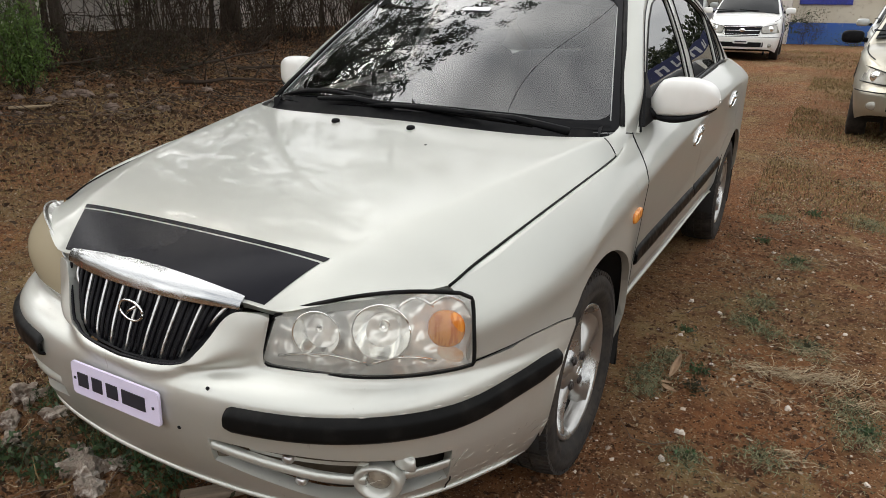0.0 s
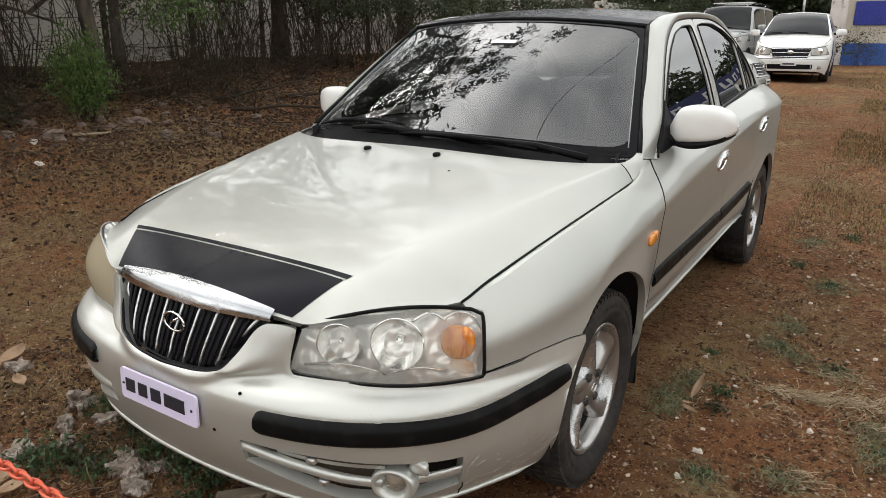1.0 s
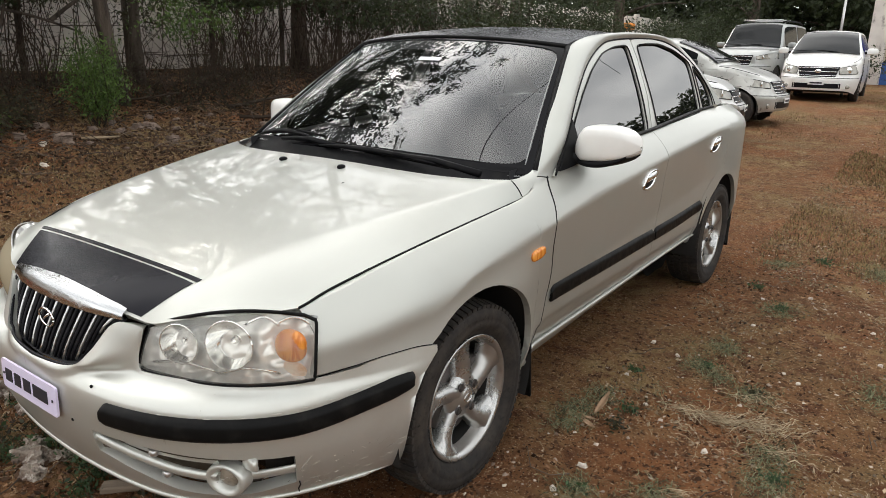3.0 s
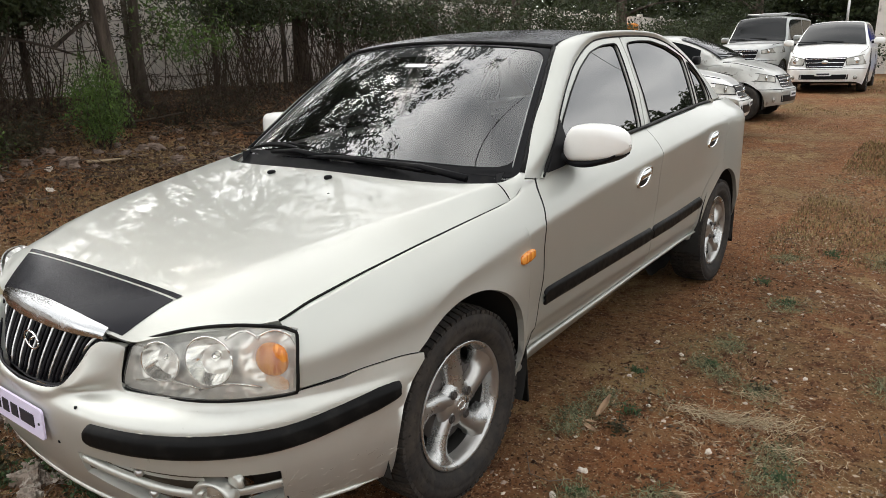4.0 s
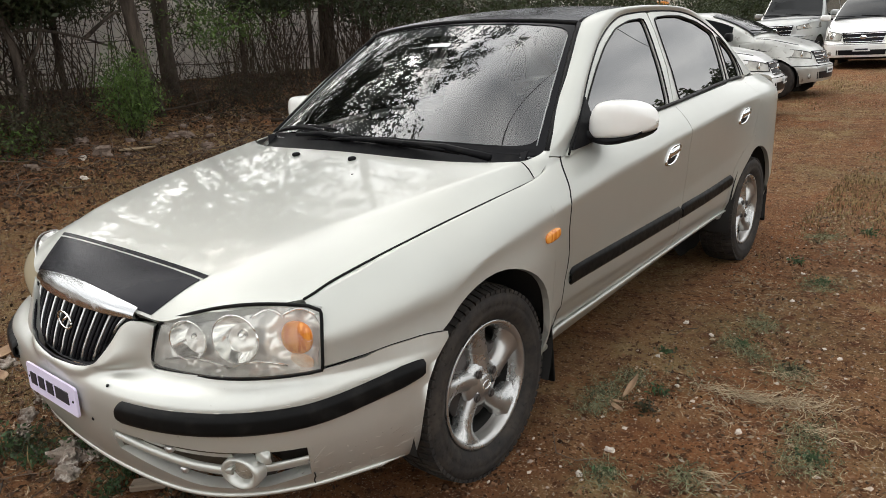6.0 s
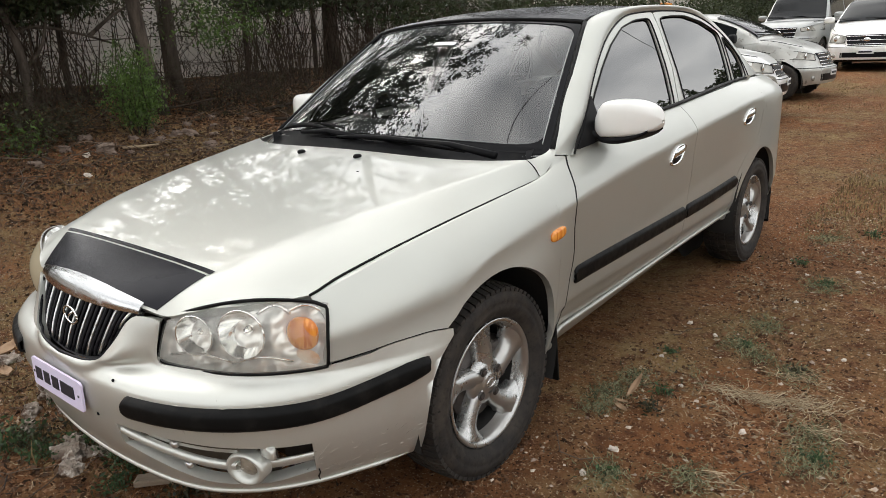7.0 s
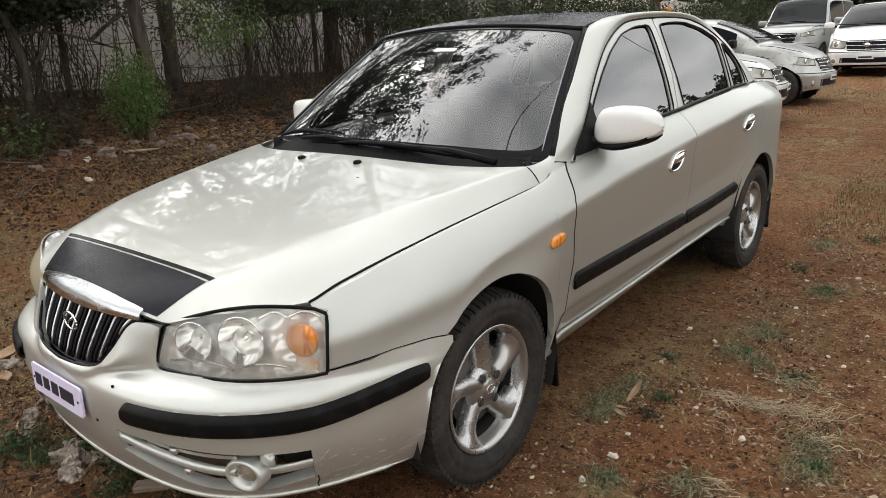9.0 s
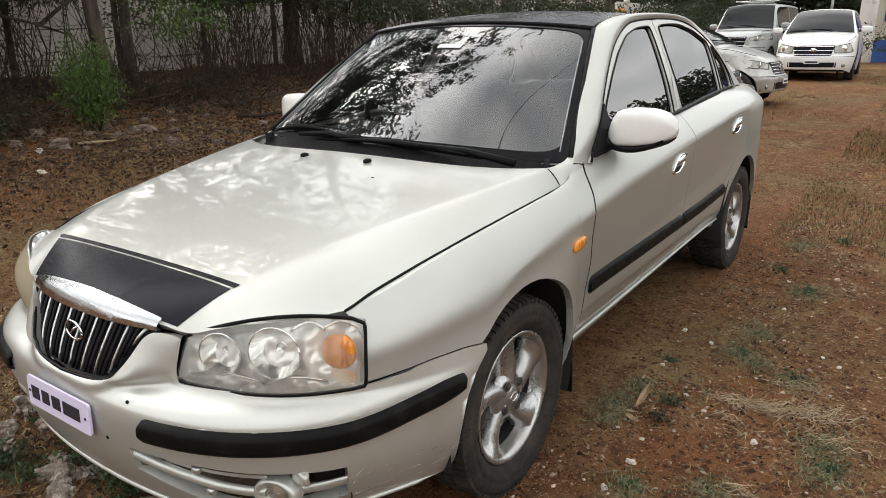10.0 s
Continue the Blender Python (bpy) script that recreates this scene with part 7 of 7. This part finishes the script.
tagged(raw("boundary_woods", V, F, leaf_m), "dark trees right of the yard, with an added unseen row behind the camera", "woods", kind="stuff")

C = np.stack([q2.uniform(-30, 30, 60000), q2.uniform(39, 43, 60000), 9.0 * q2.uniform(0, 1, 60000) ** 0.8], 1)
keep = np.array([c[2] < 7.2 + 2.5 * noise.noise(Vector((c[0] * 0.25, c[1] * 0.3, 3))) + 1.2 * noise.noise(Vector((c[0], c[1] * 1.2, 5))) for c in C])
V, F = leaf_quads(C[keep], 0.42, q2, 1.5, 0.0, 0.3)
tagged(raw("back_woods", V, F, leaf_m), "dark trees behind the shop building", "woods", kind="stuff")

# service cable high over the yard, between the trees
cable = thing("overhead_cable", (0, 0, 0), 0, "thin black service cable strung high over the yard", "cable")
tube("cable_run", [(-5.9 + 12.4 * t, -16.3 + 40 * t, 7.9 - 3.6 * t * (1 - t)) for t in lin(0, 1, 41)], 0.011, rubber, cable, 5)

# compound wall with fence wires
wall = thing("wall_compound", (0, 0, 0), 0, "weathered grey compound wall behind the hedge", "wall")
wall["kind"] = "structure"
for k in range(18):
    y0 = -9 + 2.5 * k
    bm = rbox_bm((0.14, 2.488, 2.1), 0.008)
    bmesh.ops.translate(bm, vec=(-9.7, y0 + 1.25, 0.75 + 1.0), verts=bm.verts)
    part("wall_panel", bm, wall_m, wall)
for k in range(19):
    rbox("wall_post", (0.2, 0.2, 2.3), (-9.66, -9 + 2.5 * k, 1.75), wall_m, wall, 0.012)
fence = thing("wire_fence", (0, 0, 0), 0, "rusty wire fence with wooden posts along the hedge", "fence")
for k in range(14):
    y = -2.4 + 1.5 * k
    tube("post", [(-8.35, y, ground_z(-8.35, y) - 0.1), (-8.33, y + 0.02, ground_z(-8.35, y) + 1.6)], [0.045, 0.04], bark, fence, 8)
for z in (0.35, 0.75, 1.15, 1.5):
    tube("wire", [(-8.29, -2.4 + 0.75 * k, ground_z(-8.35, -2.4 + 0.75 * k) + z - (0.02 if k % 2 else 0)) for k in range(27)], 0.006, wire_m, fence, 4)


# ---------------------------------------------------------------- parked cars behind
white_paint = Mat("white_car_paint", (0.80, 0.80, 0.78), 0.3, coat=0.6).patches(3, 0.5, 0.8, (0.70, 0.68, 0.63)).m
silver2 = Mat("silver_car_paint", (0.54, 0.54, 0.51), 0.38, 0.6, coat=0.6).patches(3, 0.45, 0.8, (0.32, 0.31, 0.29)).patches(9, 0.6, 0.7, (0.20, 0.18, 0.16)).m
gold_paint = Mat("champagne_car_paint", (0.36, 0.34, 0.28), 0.36, 0.65, coat=0.6).patches(3, 0.45, 0.8, (0.30, 0.27, 0.21)).m
grey_paint = Mat("pale_grey_car_paint", (0.43, 0.44, 0.43), 0.36, 0.5, coat=0.6).patches(3, 0.45, 0.8, (0.32, 0.32, 0.30)).m
dark_screen = Mat("dark_car_window", (0.010, 0.011, 0.012), 0.08, spec=0.35).m
lamp_glass = Mat("car_lamp_glass", (0.36, 0.35, 0.31), 0.22, 0.4, coat=0.6).patches(9, 0.45, 0.7, (0.17, 0.16, 0.14)).m


def parked_car(name, label, at, turn, mat, L=4.3, W=1.7, H=1.5, hood_z=0.95, nose_z=0.72, screen_y=1.15, roof_y=1.95, roof_end=3.3, tail_y=4.0, belt_z=0.98, deck_z=1.02, wheel_r=0.31, axles=(0.85, 3.4), clear=0.22, lamp=(0.13, 0.09), grille_bars=3, rack=False, boxy=0.0, mirror=None, hubs=alloy):
    c = thing(name, (*at, ground_z(*at)), turn, label, "car", "parked cars")
    hw = W / 2
    top = curve((0.0, nose_z - 0.06), (0.06, nose_z), (0.35, nose_z + (hood_z - nose_z) * (0.5 + 0.3 * boxy)), (screen_y, hood_z), (screen_y + 0.5, belt_z), (tail_y - 0.3, deck_z), (L - 0.08, deck_z - 0.03), (L, deck_z - 0.2))
    bz = clear + 0.55 * (nose_z - clear)

    def half(y):
        k = max(0.0, (0.9 - y) / 0.9)
        r = max(0.0, (y - L + 0.8) / 0.8)
        return hw * (1 - (0.93 * k) ** (3.0 + boxy)) ** 0.36 * (1 - (0.9 * r) ** 4) ** 0.3

    def push(z):
        """Bumper proud of the grille, lower edge tucked in."""
        return 0.075 * smooth(bz - 0.01, bz + 0.05, z) + 0.10 * (1 - boxy) * smooth(bz, nose_z + 0.05, z) + 0.09 * (1 - smooth(clear, clear + 0.14, z))

    def shell(y, t):
        w, tz = half(y), top(y)
        bottom = clear + 0.10 * (1 - smooth(0.0, 0.55, y))
        for a in axles:
            d = abs(y - a)
            if d < wheel_r + 0.06:
                bottom = max(bottom, wheel_r * 0.95 + math.sqrt((wheel_r + 0.06) ** 2 - d * d))
        if t <= 0.6:
            z = bottom + (tz - 0.09 - bottom) * t / 0.6
            zn = (z - clear) / max(tz - clear, 0.1)
            x = w * (1 - 0.08 * (1 - zn) ** 3 - 0.045 * zn ** 3 - 0.012 * smooth(0.55, 0.62, zn))
        else:
            a = (t - 0.6) / 0.4 * math.pi / 2
            z = tz - 0.09 + 0.09 * math.sin(a) ** 0.9
            x = w * 0.943 * math.cos(a) ** 0.30 if a < 1.57 else 0.0
        return (x, y + push(z) * max(0.0, 1 - y / 0.7), z)
    arch = [a + s * (wheel_r + 0.0595) * math.cos(q) for a in axles for s in (-1, 1) for q in lin(0, math.pi / 2, 9)]
    ys = sorted(set([0.0, 0.02, 0.05, 0.1, 0.15, 0.2] + [round(y, 4) for y in arch] + [y for y in lin(0.25, L - 0.1, 44) if all(abs(y - a) > wheel_r + 0.07 for a in axles)] + [L - 0.05, L]))
    ts = lin(0, 0.6, 15)[:-1] + lin(0.6, 1, 9)
    V, F = [], []
    for sg in (1, -1):
        v, f = grid(shell, ys, ts)
        o = len(V)
        V += [(sg * p[0], p[1], p[2]) for p in v]
        F += [tuple(k + o for k in (q if sg < 0 else q[::-1])) for q in f]
        o = len(V)
        n = len(ts)
        edge = [shell(0.0, t) for t in ts]
        for f in (1.0, 0.66, 0.33, 0.0):
            V += [(sg * p[0] * f, p[1] - 0.045 * (1 - f * f), p[2]) for p in edge]
        F += [tuple(o + r * n + k for k in ((i, i + 1, n + i + 1, n + i) if sg > 0 else (i + 1, i, n + i, n + i + 1))) for r in range(3) for i in range(n - 1)]
    body = link("body", V, F, mat, c)
    rbox("underside", (W * 0.80, L * 0.88, 0.10), (0, L / 2 + 0.08, clear + 0.09), under_m, c, 0.02)

    def front(x, z, lift=0.0):
        """Point of the front at half width x and height z, lifted outward."""
        x = abs(x)
        zn = (z - clear) / (nose_z - clear)
        k = 1 - 0.08 * max(0.0, 1 - zn) ** 3 - 0.045 * max(0.0, zn) ** 3 - 0.012 * smooth(0.55, 0.62, zn)
        e = half(0.0) * k
        if x <= e:
            y = -0.045 * (1 - (x / e) ** 2)
        else:
            a, b = 0.0, 0.9
            for _ in range(24):
                m = (a + b) / 2
                a, b = (m, b) if half(m) * k < x else (a, m)
            y = a
        return y + push(z) * max(0.0, 1 - max(y, 0) / 0.7) - lift
    # cabin
    zr = H
    prof = curve((screen_y, hood_z - 0.02), (screen_y + 0.12, hood_z + 0.09), (roof_y, zr - 0.05), (roof_y + 0.25, zr), ((roof_y + roof_end) / 2, zr + 0.015), (roof_end, zr - 0.03), (tail_y, deck_z - 0.02))

    def cab(y, t, lift=0.0):
        z1 = prof(y)
        b = min(top(y) - 0.06, z1 - 0.01)
        wb = half(y) * 0.945
        wt = wb - (0.40 - 0.2 * boxy) * (z1 - b) * 0.9
        if t <= 0.75:
            f = t / 0.75
            return (wb + (wt - wb) * f + lift, y, b + (z1 - 0.045 - b) * f)
        a = (t - 0.75) / 0.25
        return (wt * (1 - a ** 1.6) + lift * (1 - a), y, z1 - 0.045 * (1 - a) ** 2 + 0.02 * a + lift * a)
    V, F = [], []
    ys = lin(screen_y, tail_y, 36)
    for sg in (1, -1):
        v, f = grid(cab, ys, lin(0, 0.75, 5)[:-1] + lin(0.75, 1, 7))
        o = len(V)
        V += [(sg * p[0], p[1], p[2]) for p in v]
        F += [tuple(k + o for k in (q if sg < 0 else q[::-1])) for q in f]
    link("cabin", V, F, mat, body)

    def scr(u, v):
        y = screen_y + 0.07 + (roof_y - screen_y - 0.05) * v
        a = (1 - min(abs(u), 0.93)) ** (1 / 1.6)
        p = cab(y, 0.75 + 0.25 * a)
        return (math.copysign(p[0], u) if u else 0.0, y - 0.022, p[2] + 0.016)
    panel("windscreen", scr, lin(-0.93, 0.93, 33), lin(0, 1, 13), dark_screen, c, 0.01, out=(0, 2.6, 0.5), label="dark windscreen")
    for x in (-0.35 * hw, 0.3 * hw):
        tube("wiper", [(x, screen_y + 0.05, prof(screen_y + 0.10) + 0.03), (x - 0.45, screen_y + 0.10, prof(screen_y + 0.12) + 0.035)], 0.01, plastic, c, 5)
    mid = (roof_y + roof_end) / 2
    # bonnet and bumper shut lines
    tube("bumper_gap", [(x, front(x, bz + 0.006, 0.004), bz + 0.006) for x in lin(-hw * 0.99, hw * 0.99, 41)], 0.006, under_m, c, 5)
    for sg in (1, -1):
        tube("bonnet_gap", [(sg * half(y) * 0.90, y + 0.06 * max(0, 1 - y / 0.7), top(y) - 0.022) for y in lin(0.25, screen_y, 12)], 0.006, under_m, c, 5)
        for a, b in ((screen_y + 0.42, mid - 0.05), (mid + 0.05, roof_end + 0.05)):
            def win(u, v, a=a, b=b):
                k = cab(a + (b - a) * u, 0.20 + 0.50 * v, 0.008)
                return (sg * k[0], k[1], k[2])
            panel("side_window", win, lin(0, 1, 11), lin(0, 1, 5), dark_screen, c, 0.006, out=(0, mid, 0.9), label="dark side window")
        lz = nose_z - 0.045 - lamp[1] * 0.55

        def hlamp(u, v, lift=0.012):
            x = hw * 0.995 - lamp[0] * 2.3 * (1 - u) - hw * 0.03 * v
            z = lz + (v - 0.5) * lamp[1] * 1.7 * (0.62 + 0.38 * u) + 0.06 * (u - 0.5)
            return (sg * x, front(x, z, lift), z)
        hl = panel("headlight", hlamp, lin(0, 1, 13), lin(0, 1, 9), lamp_glass, c, 0.03, out=(0, 0.9, 0.6), label="clear headlight in dark housing")
        blob("bowl", hlamp(0.42, 0.5, 0.012), (lamp[1] * 0.55, 0.014, lamp[1] * 0.55), reflector, hl)
        rim = [hlamp(u, 0) for u in lin(0, 1, 9)] + [hlamp(1, v) for v in lin(0, 1, 6)] + [hlamp(u, 1) for u in lin(1, 0, 9)] + [hlamp(0, v) for v in lin(1, 0, 6)]
        tube("lamp_rim", rim, 0.006, under_m, hl, 5)
        y = screen_y + 0.42
        mz = cab(y, 0.15)[2] + 0.06
        blob("door_mirror", (sg * (half(y) + 0.10), y - 0.02, mz), (0.12, 0.06, 0.075), mirror or mat, c, 0.6, 0.7)
        tube("mirror_arm", [(sg * (half(y) - 0.06), y, mz - 0.04), (sg * (half(y) + 0.06), y - 0.01, mz - 0.02)], 0.03, plastic, c, 6)
        x, z = hw * 0.72, clear + 0.19
        blob("fog_lamp", (sg * x, front(x, z, 0.0), z), (0.065, 0.02, 0.045), lamp_glass, c, label="round fog lamp")
        tube("door_seam", [(sg * (shell(mid, 0.6 * t)[0] + 0.001), mid, shell(mid, 0.6 * t)[2]) for t in lin(0.05, 1, 9)], 0.006, under_m, c, 4)
        tube("door_seam", [(sg * (shell(screen_y + 0.25, 0.6 * t)[0] + 0.001), screen_y + 0.25, shell(screen_y + 0.25, 0.6 * t)[2]) for t in lin(0.05, 1, 9)], 0.006, under_m, c, 4)
        rbox("door_handle", (0.03, 0.15, 0.035), (sg * (half(mid) * 0.985), mid - 0.18, belt_z - 0.14), mat, c, 0.01)
        for cy in axles:
            w = new("wheel")
            w.parent = c
            w.matrix_basis = pose(sg * (hw - 0.03), cy, wheel_r - 0.005)
            R = wheel_r
            lathe("tyre", [(R * 0.62, -0.19), (R * 0.9, -0.195), (R * 0.985, -0.17), (R, -0.12), (R, -0.06), (R * 0.985, -0.015), (R * 0.9, 0.004), (R * 0.64, -0.006)], tyre_m, w, n=40, side=sg)
            lathe("rim", [(R * 0.66, -0.012), (R * 0.62, -0.018), (R * 0.57, -0.055), (R * 0.25, -0.035), (R * 0.16, -0.02), (0.001, -0.018)], hubs, w, n=24, side=sg)
            for k in range(6):
                a = k * math.pi / 3
                rbox("spoke", (0.02, 0.045, R * 0.44), (sg * -0.025, R * 0.37 * math.sin(-a), R * 0.37 * math.cos(a)), hubs, w, 0.008, rot=(math.degrees(a), 0, 0))
            V2, F2 = grid(lambda a, x: (sg * x, (R + 0.05) * math.cos(a), (R + 0.05) * math.sin(a)), lin(-0.3, math.pi + 0.3, 17), (-0.35, -0.06))
            link("wheel_well", V2, F2, under_m, w)
            rbox("well_back", (0.02, 2 * R, 1.6 * R), (sg * -0.34, 0, 0.05), under_m, w, 0.0)
    # face
    gw = hw * 0.50
    gz0, gz1 = bz + 0.03, nose_z - 0.05

    def face(u, v, w, z0, z1, lift=0.006):
        x, z = u * w, z0 + (z1 - z0) * v
        return (x, front(x, z, lift), z)
    gr = panel("grille", lambda u, v: face(u, v, gw * (0.86 + 0.14 * v), gz0, gz1), lin(-1, 1, 17), lin(0, 1, 5), grille_black, c, 0.02, out=(0, 0.9, 0.6), label="black grille with chrome bars")
    for k in range(grille_bars):
        v = 0.12 + 0.76 * k / max(grille_bars - 1, 1)
        tube("grille_bar", [face(u, v, gw * 0.95, gz0, gz1, 0.014) for u in lin(-1, 1, 13)], 0.009, chrome, gr, 6)
    blob("emblem", face(0, 0.55, gw, gz0, gz1, 0.02), (0.07, 0.012, 0.045), chrome, gr)
    panel("air_intake", lambda u, v: face(u, v, hw * 0.58, clear + 0.15, clear + 0.26, 0.004), lin(-1, 1, 17), lin(0, 1, 4), grille_black, c, 0.01, out=(0, 0.9, 0.5), label="dark lower air intake")
    pz = clear + 0.27
    py = front(0, pz, 0.014)
    pl = rbox("number_plate", (0.34, 0.012, 0.085), (0, py, pz), sign_white, c, 0.004)
    rbox("bar", (0.26, 0.004, 0.035), (0, py - 0.008, pz), ink, pl, 0.0)
    if rack:
        for sg in (1, -1):
            tube("roof_rail", [(sg * hw * 0.62, y, zr + 0.03 + (0.05 if 0 < i < 5 else 0.0)) for i, y in enumerate(lin(roof_y + 0.25, roof_end, 6))], 0.022, plastic, c, 6)
        for k in range(4):
            y = roof_y + 0.3 + k * 0.32
            tube("rack_bar", [(-hw * 0.62, y, zr + 0.09), (hw * 0.62, y, zr + 0.09)], 0.018, dull_metal, c, 6)
    return c


parked_car("minivan", "white people carrier parked on the earth yard", (-0.92, 17.9), 3, white_paint, L=4.5, W=1.76, H=1.66, hood_z=1.06, nose_z=0.86, screen_y=0.92, roof_y=1.85, roof_end=4.1, tail_y=4.48, belt_z=1.12, deck_z=1.12, lamp=(0.185, 0.135), clear=0.17, wheel_r=0.32, axles=(0.9, 3.6))
parked_car("off_road_car", "pale grey off-road car with roof rack", (-3.25, 19.6), -4, grey_paint, L=4.4, W=1.78, H=1.92, hood_z=1.22, nose_z=1.08, screen_y=1.22, roof_y=1.75, roof_end=4.1, tail_y=4.38, belt_z=1.2, deck_z=1.2, lamp=(0.15, 0.08), clear=0.33, wheel_r=0.37, rack=True, boxy=0.8, axles=(0.9, 3.55))
parked_car("silver_car", "silver sedan with worn bumper parked side-on", (-0.64, 12.9), 88, silver2, clear=0.17, L=4.1, W=1.66, H=1.47, hood_z=1.02, nose_z=0.82, screen_y=0.95, roof_y=1.78, roof_end=3.2, axles=(0.60, 3.15), lamp=(0.14, 0.085), grille_bars=4, mirror=plastic)
parked_car("white_car", "white hatchback parked side-on behind the sedan", (-0.62, 9.92), 98, white_paint, L=3.8, W=1.62, H=1.5, hood_z=0.98, nose_z=0.80, roof_end=3.2, tail_y=3.75, lamp=(0.15, 0.09), axles=(0.75, 3.05))
parked_car("champagne_car", "champagne-coloured car with black mirrors", (2.30, 7.45), -2, gold_paint, L=4.4, W=1.72, H=1.62, hood_z=1.02, nose_z=0.80, roof_end=3.8, tail_y=4.35, lamp=(0.15, 0.10), mirror=plastic, axles=(0.85, 3.5))
parked_car("pale_car", "pale silver car parked further back", (2.45, 14.6), -2, grey_paint, L=4.2, W=1.68, H=1.55, hood_z=1.0, nose_z=0.80, lamp=(0.14, 0.09))

# ---------------------------------------------------------------- far wall and sign
far = thing("wall_far", (0, 0, 0), 0, "cream yard wall with blue painted base", "wall")
far["kind"] = "structure"
rbox("wall_upper", (24, 0.25, 2.4), (11.0, 32.4, 2.35), cream_wall, far, 0.02)
rbox("wall_base", (24, 0.29, 1.2), (11.0, 32.4, 0.55), blue_wall, far, 0.02)
rbox("wall_pillar", (0.6, 0.5, 3.6), (-1.15, 32.2, 1.7), wall_m, far, 0.03)
board = thing("sign_board", (0, 0, 0), 0, "royal blue ribbed metal sheet on the far wall", "sheet")
rbox("panel", (1.9, 0.06, 0.9), (0.35, 32.22, 2.3), shutter_blue, board, 0.01)
for k in range(12):
    rbox("rib", (0.05, 0.03, 0.86), (-0.52 + 0.16 * k, 32.18, 2.3), shutter_blue, board, 0.008)
hall = thing("shop_building", (0, 0, 0), 0, "pale shop building with long dark blue banner", "building")
rbox("wall", (16, 0.3, 4.4), (12.0, 36.5, 2.4), wall_m, hall, 0.02)
rbox("roof", (17, 3.0, 0.2), (12.0, 37.7, 4.6), wall_m, hall, 0.03)
banner = rbox("banner", (9.5, 0.10, 1.2), (8.6, 36.2, 4.3), navy, hall, 0.02)
for k in range(9):
    if k != 4:
        for q in range(2):
            rbox("letter_bar", (0.16, 0.03, 0.6), (4.7 + 0.95 * k + 0.42 * q, 36.13, 4.3), sign_white, banner, 0.0)
        rbox("letter_bar", (0.46, 0.03, 0.13), (4.91 + 0.95 * k, 36.126, 4.3 + (0.2 if k % 2 else -0.2)), sign_white, banner, 0.0)
tube("street_post", [(-2.2, 30.0, 0.2), (-2.2, 30.0, 5.0)], [0.06, 0.04], dull_metal)
tagged(bpy.data.objects["street_post"], "thin metal pole near the far wall", "pole")
ob = rbox("orange_tarp", (0.9, 0.5, 0.3), (-9.6, 27.0, 2.35), orange_cloth, None, 0.12)
tagged(ob, "orange tarpaulin over a far fence", "tarpaulin")

# ---------------------------------------------------------------- red barrier chain
barrier = thing("barrier_chain", (0, 0, 0), 0, "thin red plastic barrier chain between two slim posts", "chain")
CH0, CH1 = Vector((-2.2, -0.458, 0.52)), Vector((3.3, -0.843, 1.256))
for e in (CH0, CH1):
    tube("post", [(e.x, e.y, ground_z(e.x, e.y) - 0.05), (e.x, e.y, e.z + 0.02)], 0.02, red_plastic, barrier, 8)
    rbox("post_base", (0.22, 0.22, 0.05), (e.x, e.y, ground_z(e.x, e.y) + 0.02), plastic, barrier, 0.01)


def chain_at(t):
    return CH0 + (CH1 - CH0) * t + Vector((0, 0, -0.015 * 4 * t * (1 - t)))


LINKS = 300
ring = [(0.82 * 0.0183 * math.cos(q), 0.0, 0.0052 * math.copysign(abs(math.sin(q)) ** 0.7, math.sin(q))) for q in lin(0, 2 * math.pi, 11)]
first = tube("link", ring, 0.0017, red_plastic, barrier, 5)
for k in range(LINKS):
    a, b = chain_at(k / LINKS), chain_at((k + 1) / LINKS)
    ob = first if k == 0 else new("link", first.data)
    ob.parent = barrier
    ob.matrix_basis = Matrix.Translation((a + b) / 2) @ (b - a).to_track_quat("X", "Z").to_matrix().to_4x4() @ Matrix.Rotation(math.pi / 2 * (k % 2), 4, "X")
